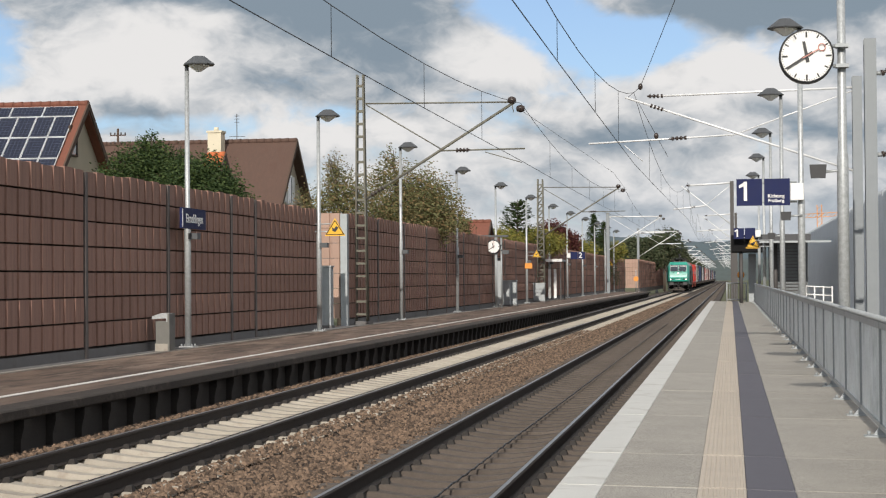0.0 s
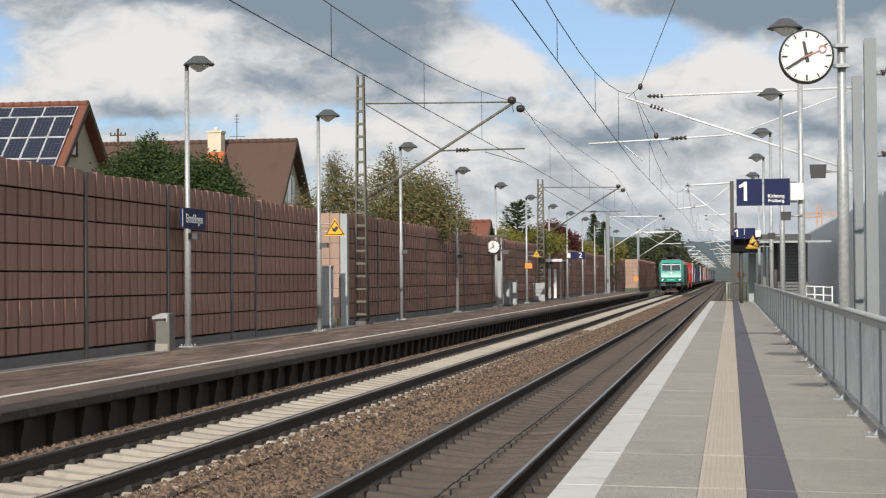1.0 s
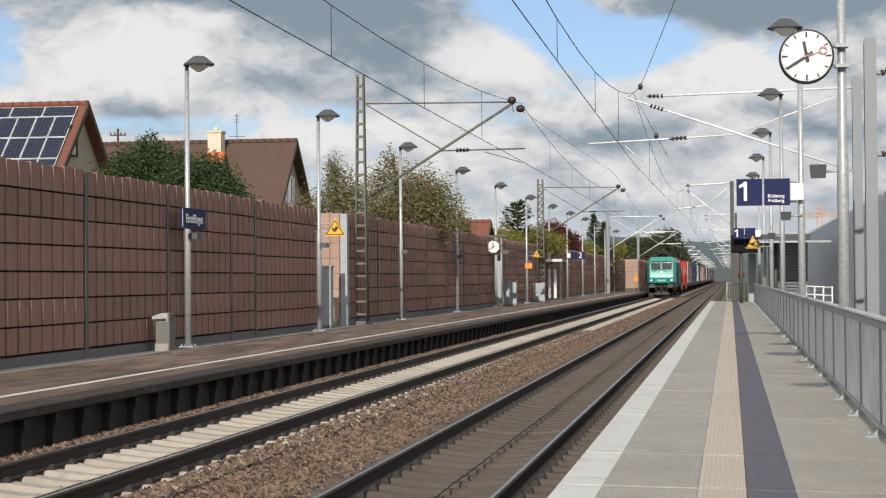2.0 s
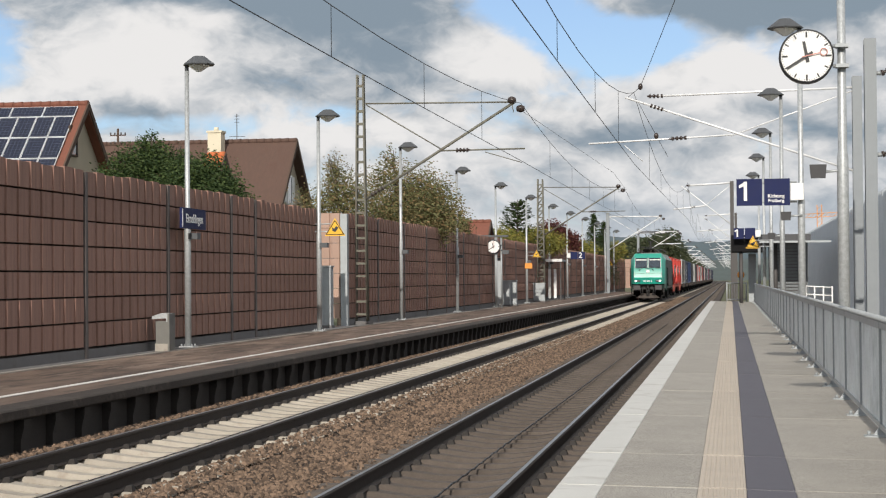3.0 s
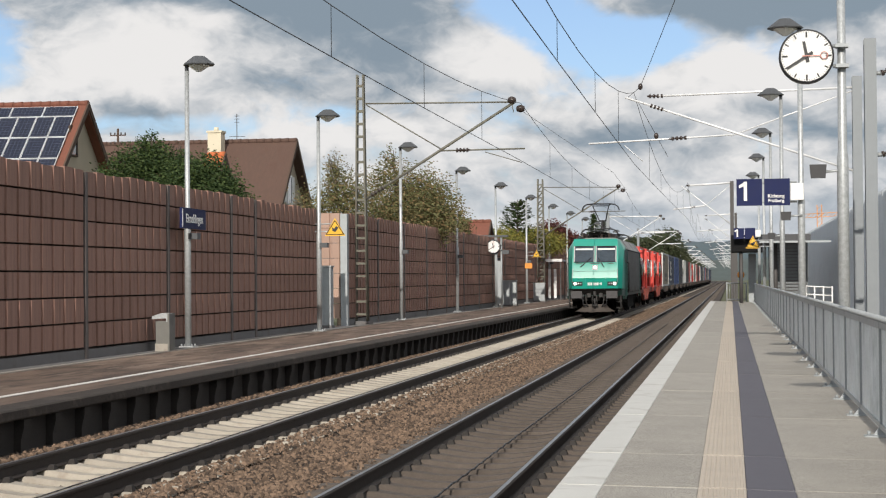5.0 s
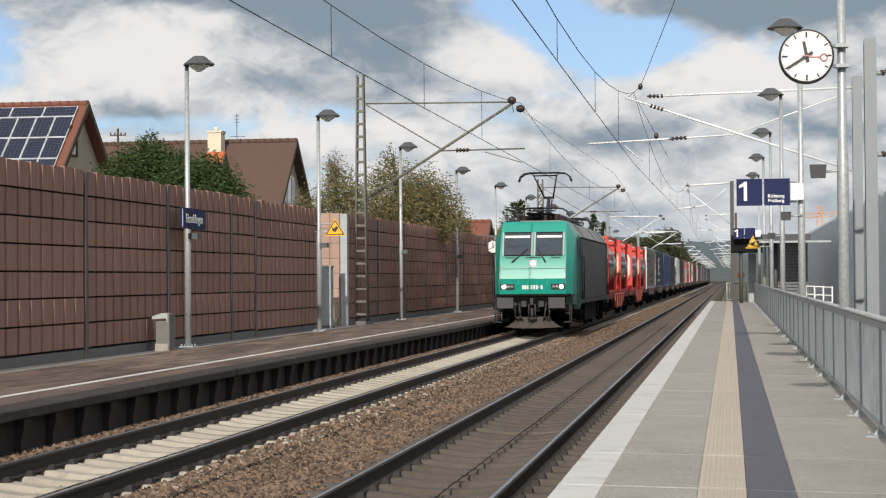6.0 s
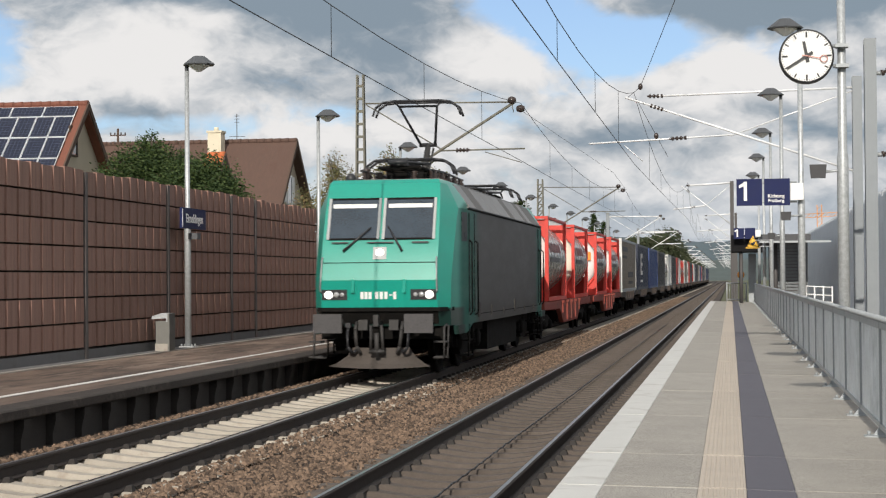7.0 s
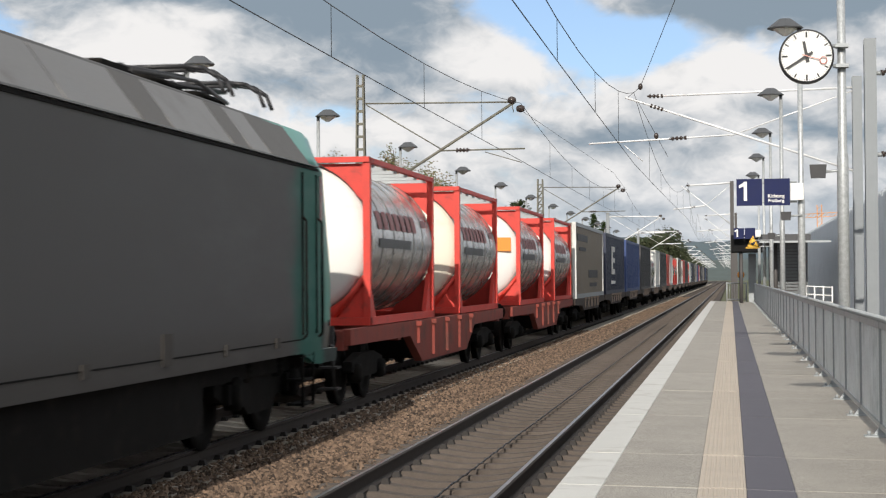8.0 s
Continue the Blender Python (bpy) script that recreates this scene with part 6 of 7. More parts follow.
# ---- overhead line ----
def lattice_mast(at, tall, label, w0=0.40, w1=0.20, leg=0.036):
    ms = thing("catenary_mast", label, "mast", "lattice masts", at=at)
    wid = lambda z: w0 + (w1 - w0) * z / tall
    for sx in (-1, 1):
        for sy in (-1, 1):
            bm = bmesh.new()
            rod(bm, (sx * w0 / 2, sy * 0.12, -0.1), (sx * w1 / 2, sy * 0.10, tall), leg, seg=4)
            part("leg", bm, M["mast"], ms)
    k = 0
    z = 0.35
    while z < tall - 0.1:
        for sy in (-1, 1):
            bm = bmesh.new()
            y = sy * 0.12
            box(bm, -wid(z) / 2, wid(z) / 2, y - 0.012, y + 0.012, z - 0.035, z + 0.035)
            part("batten", bm, M["mast"], ms)
            if leg > 0.05 and z + 0.42 < tall:
                bm = bmesh.new()
                rod(bm, (-wid(z) / 2, y, z), (wid(z) / 2, y, z + 0.42), 0.03, seg=4)
                part("lacing", bm, M["mast"], ms)
        z += 0.42
    bm = bmesh.new()
    box(bm, -0.3, 0.3, -0.3, 0.3, -0.2, 0.12)
    part("footing", bm, M["plinth"], ms)
    return ms


def h_mast(at, tall, label, wide=0.30, mat="mast_grey"):
    ms = thing("catenary_mast", label, "mast", "steel profile masts", at=at)
    bm = bmesh.new()
    a = wide / 2
    prism(bm, [(-a, -a), (a, -a), (a, -a + 0.025), (0.01, -a + 0.025), (0.01, a - 0.025), (a, a - 0.025), (a, a), (-a, a), (-a, a - 0.025), (-0.01, a - 0.025), (-0.01, -a + 0.025), (-a, -a + 0.025)], -0.7, tall, "z")
    part("profile", bm, M[mat], ms)
    bm = bmesh.new()
    box(bm, -a - 0.1, a + 0.1, -a - 0.1, a + 0.1, -0.75, -0.45)
    part("footing", bm, M["plinth"], ms)
    return ms


def ribbed(bm, a, b, r=0.06, n=5):
    a, b = Vector(a), Vector(b)
    for k in range(n):
        p, q = a.lerp(b, k / n), a.lerp(b, (k + 0.5) / n)
        rod(bm, p, q, r, r * 0.9, seg=10)
        rod(bm, q, a.lerp(b, (k + 1) / n), r * 0.45, seg=8)


def cantilever_left(at, mat, label, k=1.0):
    """From a mast at x = -12 out over the far track; local x runs from the mast."""
    c = thing("cantilever", label, "cantilever", "overhead line arms", at=at)

    def bar(name, a, b, r, m=mat):
        bm = bmesh.new()
        rod(bm, a, b, r)
        part(name, bm, m, c)
    bar("top_tube", (0.12, 0, 7.70), (5.05, 0, 7.64), 0.026 * k)
    bar("main_tube", (0.12, 0, 4.55), (5.12, 0, 7.66), 0.045)
    bar("stay", (0.14, 0, 7.66), (2.72, 0, 6.10), 0.02)
    bar("registration_tube", (2.60, 0, 6.09), (5.42, 0, 6.11), 0.026 * k)
    bar("hook", (5.0, 0, 7.62), (5.05, 0, 7.3), 0.015)
    for a, b in (((3.15, 0, 6.095), (3.60, 0, 6.10)), ((0.3, 0, 4.66), (0.75, 0, 4.94))):
        bm = bmesh.new()
        ribbed(bm, a, b, 0.075, 4)
        part("insulator", bm, M["insulator"], c)
    for p in ((5.0, 0, 7.70), (5.28, 0, 7.42)):
        bm = bmesh.new()
        lathe(bm, [(0.04, -0.12), (0.13, -0.08), (0.15, 0.0), (0.13, 0.08), (0.04, 0.12)], p, seg=14)
        part("bell_insulator", bm, M["insulator"], c)
    bar("steady_arm", (4.1, 0, 6.02), (5.3, 0, 5.66), 0.014)
    return c


def cantilever_right(at, mat, label, reach=7.0, k=1.0):
    """From a mast on the near side out over the near track; local x runs to the left from the mast as -x."""
    c = thing("cantilever", label, "cantilever", "overhead line arms", at=at)
    s = reach / 7.0

    def bar(name, a, b, r, m=mat):
        bm = bmesh.new()
        rod(bm, a, b, r)
        part(name, bm, m, c)
    bar("top_tube", (0.06, 0, 7.85), (-6.1 * s, 0, 7.72), 0.036 * k)
    bar("main_tube", (0.06, 0, 5.20), (-7.15 * s, 0, 7.70), 0.036)
    bar("registration_tube", (-3.75 * s, 0, 6.42), (-8.35 * s, 0, 6.22), 0.03 * k)
    bar("strut", (0.06, 0, 7.75), (-3.8 * s, 0, 6.38), 0.022)
    for a, b in (((-5.95 * s, 0, 7.72), (-6.45 * s, 0, 7.72)), ((-5.95 * s, 0, 7.28), (-6.4 * s, 0, 7.44)), ((-5.2 * s, 0, 6.36), (-5.75 * s, 0, 6.33))):
        bm = bmesh.new()
        ribbed(bm, a, b, 0.07, 4)
        part("insulator", bm, M["insulator"], c)
    bar("steady_arm", (-7.2 * s, 0, 6.15), (-6.6 * s, 0, 5.62), 0.014)
    return c


def wire(name, pts, r, label, mat=None, balls=()):
    ob = thing(name, label, "wire", "overhead wires")
    bm = bmesh.new()
    tube(bm, pts, r, 5)
    part("strand", bm, mat or M["wire"], ob)
    for at in balls:
        bm = bmesh.new()
        lathe(bm, [(0.02, -0.11), (0.06, -0.08), (0.08, 0.0), (0.06, 0.07), (0.02, 0.10)], at, seg=12)
        part("ball_insulator", bm, M["insulator"], ob, "small brown ball insulator")
    return ob


def build_overhead():
    SUP = [1.4, 58.4, 115.0, 172.0, 229.0, 286.0, 343.0, 400.0, 457.0, 514.0, 571.0, 628.0, 685.0, 742.0, 799.0]
    lattice_mast((-12.05, 58.4, 0.376), 8.28, "olive-grey lattice catenary mast before the brown wall")
    lattice_mast((-12.0, 115.0, 0.376), 7.85, "far olive-grey lattice catenary mast before the wall", 0.50, 0.30, 0.062)
    cantilever_left((-12.0, 58.4, 0.0), M["mast"], "dull steel overhead line arm on the lattice mast")
    cantilever_left((-12.0, 115.0, 0.0), M["mast"], "far dull overhead line arm")
    h_mast((4.02, 58.4, 0.1), 8.1, "grey steel profile mast behind the platform")
    cantilever_right((3.85, 58.4, 0.0), M["alu_arm"], "bright steel overhead line arm over the near track")
    h_mast((3.80, 50.0, 0.1), 8.2, "tall grey steel profile mast beside the barrier", 0.32)
    st = thing("line_bracket", "short bracket with dark insulators pointing away from the line", "bracket", at=(3.96, 50.0, 0.0))
    for zz in (7.36, 5.15):
        bm = bmesh.new()
        rod(bm, (0, 0, zz), (0.14, 0, zz), 0.06, seg=8)
        part("socket", bm, M["galv_dull"], st)
        bm = bmesh.new()
        ribbed(bm, (0.14, 0, zz), (0.8, 0, zz + 0.25), 0.09, 5)
        part("insulator", bm, M["insulator"], st)
    for k, y in enumerate(SUP[3:]):
        m1 = h_mast((-11.5, y, 0.1), 8.0, "far steel catenary mast") if k == 0 else copy_thing(m1, pose(-11.5, y, 0.1))
        if k == 0:
            base_l = cantilever_left((-11.5, y, 0.0), M["alu_arm"], "far sunlit overhead line arm", 2.2)
        else:
            copy_thing(base_l, pose(-11.5, y, 0.0))
    h_mast((0.14, 115.0, 0.0), 7.9, "dark steel mast past the platform end", 0.24, "post_grey")
    base_r = cantilever_right((0.05, 115.0, -0.05), M["alu_arm"], "far bright overhead line arm past the platform end", 3.0, 1.7)
    for k, y in enumerate(SUP[3:]):
        m2 = h_mast((0.55, y, 0.0), 7.9, "far steel mast beside the near track", 0.24, "post_grey") if k == 0 else copy_thing(m2, pose(0.55, y, 0.0))
        copy_thing(base_r, pose(0.45, y, -0.05))
    # wires: contact wire, sagging catenary wire and droppers, with a little stagger at the supports
    for x, zc, zs, stag, low, lab in ((T2, 5.71, 7.6, 0.04, 6.55, "far"), (-2.815, 5.53, 7.85, 0.21, 6.2, "near")):
        con, cat = [], []
        for i, (a, b) in enumerate(zip(SUP, SUP[1:])):
            s0, s1 = stag * (-1) ** i, stag * (-1) ** (i + 1)
            n = 12
            for k in range(n):
                u = k / n
                yy = a + (b - a) * u
                xx = x + s0 + (s1 - s0) * u
                con.append((xx, yy, zc - 0.04 * math.sin(math.pi * u)))
                cat.append((xx, yy, low + (zs - low) * (2 * u - 1) ** 2))
            if i < 4:
                dr = thing("dropper_set", "thin vertical dropper wires between catenary and contact wire", "wire", "overhead wires")
                for k in range(1, 6):
                    u = k / 6
                    yy = a + (b - a) * u
                    xx = x + s0 + (s1 - s0) * u
                    bm = bmesh.new()
                    rod(bm, (xx, yy, zc - 0.04 * math.sin(math.pi * u)), (xx, yy, low + (zs - low) * (2 * u - 1) ** 2), 0.0075, seg=4)
                    part("dropper", bm, M["wire"], dr)
        wire("contact_wire", con, 0.0090, "dark grooved contact wire over the %s track" % lab)
        wire("catenary_wire", cat, 0.0090, "thin sagging catenary wire over the %s track" % lab)
    wire("feeder_wire", [(-3.22, 58.4, 7.70), (-2.80, 58.2, 8.02), (-1.12, 40.0, 8.06), (0.9, 17.2, 8.08)], 0.009, "thin feeder wire running to the support", balls=[(-2.80, 58.15, 8.02)])
    wire("steady_stay", [(-2.95, 58.4, 7.65), (-2.32, 58.4, 6.44), (-1.95, 58.4, 5.75)], 0.008, "thin stay wire down from the overhead line arm", balls=[(-2.32, 58.4, 6.44)])
    wire("stay_wire", [(-6.75, 58.4, 7.4), (-5.6, 88.0, 7.0), (-6.5, 115.0, 7.45)], 0.007, "thin stay wire from the insulators")


# ---- behind the barriers ----
def gable_house(at, ridge, depth, eave, top, wall_mat, roof_mat, label, turn=0.0):
    """A house with its ridge along x from 0 to -ridge; gable end at x = 0."""
    hs = thing("house", label, "house", at=at)
    hs.rotation_euler[2] = radians(turn)
    d = depth / 2
    bm = bmesh.new()
    prism(bm, [(-d + 0.35, -0.5), (d - 0.35, -0.5), (d - 0.35, eave), (0, top - 0.3), (-d + 0.35, eave)], -ridge + 0.35, -0.35, "x")
    part("wall", bm, wall_mat, hs)
    slope = math.atan2(top - eave, d - 0.2)
    for s in (-1, 1):
        bm = bmesh.new()
        e = (s * (d + 0.25), eave - 0.30)
        p = (0.0, top)
        nx, nz = math.sin(slope) * s, math.cos(slope)
        prism(bm, [e, p, (p[0] - nx * 0.18, p[1] - 0.22), (e[0] - nx * 0.18, e[1] - nz * 0.18)], -ridge, 0.0, "x")
        part("roof", bm, roof_mat, hs)
        bm = bmesh.new()
        prism(bm, [(e[0], e[1] + 0.03), (p[0], p[1] + 0.05), (p[0], p[1] - 0.26), (e[0], e[1] - 0.26)], -0.02, 0.05, "x")
        part("verge_board", bm, M["timber"], hs)
    n = int(ridge / 0.4)
    for k in range(n):
        bm = bmesh.new()
        lathe(bm, [(0.12, -0.2), (0.14, 0.2)], (-0.2 - k * 0.4, 0, top - 0.02), "x", 8)
        part("ridge_tile", bm, roof_mat, hs)
    return hs, slope


def house_window(hs, y, z0, z1, w, shutters):
    bm = bmesh.new()
    box(bm, -0.36, -0.30, y - w / 2, y + w / 2, z0, z1)
    win = part("window", bm, M["screen"], hs)
    bm = bmesh.new()
    for a, b, c, d in ((y - w / 2 - 0.05, y - w / 2 + 0.03, z0, z1), (y + w / 2 - 0.03, y + w / 2 + 0.05, z0, z1), (y - w / 2, y + w / 2, z1 - 0.04, z1 + 0.05), (y - w / 2 - 0.08, y + w / 2 + 0.08, z0 - 0.08, z0)):
        box(bm, -0.35, -0.27, a, b, c, d)
    part("frame", bm, M["timber"] if not shutters else M["white"], win)
    if shutters:
        for s in (-1, 1):
            bm = bmesh.new()
            box(bm, -0.34, -0.29, y + s * (w / 2 + 0.3) - 0.24, y + s * (w / 2 + 0.3) + 0.24, z0, z1)
            part("shutter", bm, M["box_white"], win)


def build_houses():
    G = -0.62
    # solar house
    top, eave = 9.15 - G, 5.0 - G
    hs, slope = gable_house((-25.75, 70.0, G), 12.0, 8.6, eave, top, M["render_wall"], M["tile_red"], "house with a red tiled roof covered in solar panels")
    house_window(hs, -0.9, 7.0 - G, 8.1 - G, 0.75, False)
    def solar_pair(w, h):
        bm = bmesh.new()
        box(bm, -w / 2, w / 2, -0.02, 0.02, -h / 2, h / 2)
        rim = finish(bm, "solar_panel", M["alu_arm"])
        bm = bmesh.new()
        box(bm, -w / 2 + 0.022, w / 2 - 0.022, -0.026, -0.016, -h / 2 + 0.022, h / 2 - 0.022)
        return rim, finish(bm, "cell_sheet", M["solar"])
    land, up = solar_pair(1.36, 0.62), solar_pair(0.755, 1.26)
    ang = math.atan2(top - eave + 0.30, 4.3 + 0.25)

    def on_roof(me, x, down):
        ob = piece("solar_panel", me[0], hs, (x, -math.cos(ang) * down - math.sin(ang) * 0.10, top - math.sin(ang) * down + math.cos(ang) * 0.10))
        ob.rotation_euler[0] = -(math.pi / 2 - ang)
        piece("cell_sheet", me[1], ob)
    for k in range(8):
        on_roof(land, -1.0 - k * 1.39, 0.64)
    for r in range(4):
        for k in range(14):
            on_roof(up, -0.70 - k * 0.79, 1.62 + r * 1.30)
    # plain house
    top, eave = 8.66 - G, 4.6 - G
    hs, _ = gable_house((-20.7, 85.0, G), 11.0, 8.0, eave, top, M["render_wall"], M["tile_brown"], "house with a plain brown tiled roof and cream chimney")
    house_window(hs, -0.3, 5.6 - G, 6.9 - G, 0.85, True)
    ch = thing("chimney", "cream rendered chimney stack on the brown roof", "chimney", at=(-24.45, 84.0, 6.0))
    bm = bmesh.new()
    box(bm, -0.33, 0.33, -0.35, 0.35, 0, 3.0)
    part("shaft", bm, M["cream"], ch)
    bm = bmesh.new()
    box(bm, -0.38, 0.38, -0.40, 0.40, 3.0, 3.1)
    rod(bm, (0, 0, 3.1), (0, 0, 3.28), 0.12)
    part("cap", bm, M["cream"], ch)
    an = thing("antenna", "thin rooftop aerial mast with a few rods", "antenna", at=(-23.7, 85.0, 8.0))
    bm = bmesh.new()
    rod(bm, (0, 0, 0), (0, 0, 2.0), 0.02)
    part("mast", bm, M["post_grey"], an)
    for zz, l in ((1.9, 0.12), (1.75, 0.12), (1.6, 0.12), (0.9, 0.4)):
        bm = bmesh.new()
        rod(bm, (-l, 0, zz), (l, 0, zz), 0.012, seg=5)
        part("rod", bm, M["post_grey"], an)
    # a red tiled lower roof between the bushes, and one farther on
    gable_house((-22.3, 78.0, G), 0.9, 3.0, 6.0 - G, 7.55 - G, M["render_wall"], M["tile_orange"], "small outbuilding with an orange tiled roof behind bushes")
    hs, _ = gable_house((-13.1, 99.0, G), 3.0, 5.0, 3.3 - G, 5.05 - G, M["render_wall"], M["tile_red"], "far house with red roof just over the wall")
    for x, y, zt in ((-22.4, 64.0, 7.55), (-20.9, 66.0, 7.1)):
        tp = thing("utility_pole", "dark timber utility pole with cross arms behind the wall", "pole", "utility poles", at=(x, y, G))
        bm = bmesh.new()
        rod(bm, (0, 0, 0), (0, 0, zt - G), 0.06, 0.045)
        part("pole", bm, M["timber"], tp)
        for dz in (0.25, 0.6):
            bm = bmesh.new()
            box(bm, -0.30, 0.30, -0.02, 0.02, zt - G - dz - 0.02, zt - G - dz + 0.02)
            part("cross_arm", bm, M["timber"], tp)
            for q in (-0.28, -0.12, 0.12, 0.28):
                bm = bmesh.new()
                lathe(bm, [(0.025, 0), (0.03, 0.05), (0.015, 0.09)], (q, 0, zt - G - dz + 0.02), seg=8)
                part("insulator", bm, M["insulator"], tp)


def leaf_mat(name, base, alt):
    m = surface(name, base, 0.65, vary=0.25, scale=2.0, grain=9)
    t = m.node_tree
    N = Nodes(t)
    b = t.nodes["Principled BSDF"]
    isl = N.add("ShaderNodeNewGeometry").outputs["Random Per Island"]
    old = b.inputs["Base Color"].links[0].from_socket
    pick = N.math("POWER", isl, 2.2)
    t.links.new(N.mix(pick, old, (*alt, 1)), b.inputs["Base Color"])
    b.inputs["Subsurface Weight"].default_value = 0.0
    b.inputs["Specular IOR Level"].default_value = 0.25
    return m


M.update(
    pane=glass("shelter glass"),
    pale_red=surface("pale red hand", (0.60, 0.26, 0.22), 0.5, vary=0.05),
    pane_dark=surface("dark glazing", (0.20, 0.215, 0.225), 0.12, vary=0.1),
    roof_black=surface("matt black roof edge", (0.012, 0.012, 0.013), 0.9, vary=0.1, spec=0.2),
    roof_dark=surface("dark roof edge", (0.06, 0.06, 0.065), 0.6, vary=0.15),
    fence_sheet=surface("pale zinc sheet", (0.70, 0.735, 0.75), 0.42, 0.15, vary=0.26, scale=3, grain=60, per_piece=0.08, stain=(0.50, 0.54, 0.55), stain_scale=2),
    alu_panel=surface("grey aluminium panel", (0.60, 0.645, 0.69), 0.5, 0.1, vary=0.10, scale=1.2, per_piece=0.07),
    mast_grey=surface("grey coated mast", (0.225, 0.245, 0.262), 0.55, 0.15, vary=0.14, scale=3),
    timber=surface("dark weathered timber", (0.085, 0.055, 0.04), 0.85, vary=0.3, scale=4, stretch=(1, 1, 0.2)),
    render_wall=surface("beige house render", (0.42, 0.37, 0.28), 0.9, vary=0.1, scale=2, grain=60, bump=0.2),
    cream=surface("cream chimney render", (0.68, 0.62, 0.48), 0.85, vary=0.1, scale=2),
    tile_red=surface("red clay roof tile", (0.20, 0.075, 0.05), 0.85, vary=0.3, scale=5, grain=24, bump=0.8, stretch=(3, 1, 1)),
    tile_brown=surface("brown roof tile", (0.108, 0.064, 0.049), 0.85, vary=0.22, scale=3, grain=26, bump=0.8, stretch=(3, 1, 1), stain=(0.10, 0.055, 0.042), stain_scale=0.7),
    tile_orange=surface("orange roof tile", (0.55, 0.16, 0.06), 0.85, vary=0.25, scale=5, grain=24, bump=0.8),
    leaf_dark=leaf_mat("dark green foliage", (0.030, 0.055, 0.018), (0.075, 0.105, 0.03)),
    leaf_autumn=leaf_mat("olive autumn foliage", (0.125, 0.138, 0.058), (0.27, 0.18, 0.09)),
    leaf_yellow=leaf_mat("yellow-green foliage", (0.14, 0.15, 0.035), (0.30, 0.24, 0.05)),
    leaf_red=leaf_mat("dark red foliage", (0.075, 0.025, 0.024), (0.13, 0.04, 0.03)),
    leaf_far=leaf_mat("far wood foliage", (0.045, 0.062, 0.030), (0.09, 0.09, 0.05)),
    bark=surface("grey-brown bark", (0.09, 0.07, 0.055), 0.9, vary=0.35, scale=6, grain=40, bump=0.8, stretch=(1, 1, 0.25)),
    # distance haze is mixed into both hill colours
    hill=surface("hills tinted blue-green with haze", (0.085, 0.118, 0.135), 0.95, vary=0.25, scale=0.01, grain=0.06),
    hill_near=surface("wooded slope tinted with haze", (0.075, 0.098, 0.092), 0.95, vary=0.4, scale=0.04, grain=0.25),
)


def solar_material():
    m = surface("solar cells", (0.010, 0.014, 0.035), 0.22, vary=0.12, coat=0.0)
    t = m.node_tree
    N = Nodes(t)
    b = t.nodes["Principled BSDF"]
    co = N.add("ShaderNodeSeparateXYZ", {0: N.add("ShaderNodeTexCoord").outputs["Object"]})
    # thin pale lines between the cells, and an aluminium rim follows from the gaps
    lines = None
    for ax in (0, 2):
        f = N.math("PINGPONG", N.math("ADD", co.outputs[ax], 10.0), 0.08)
        l = N.ramp(f, 0.008, 0.002)
        lines = l if lines is None else N.math("MAXIMUM", lines, l)
    old = b.inputs["Base Color"].links[0].from_socket
    t.links.new(N.mix(N.math("MULTIPLY", lines, 0.6), old, (0.12, 0.13, 0.16, 1)), b.inputs["Base Color"])
    return m


M["solar"] = solar_material()


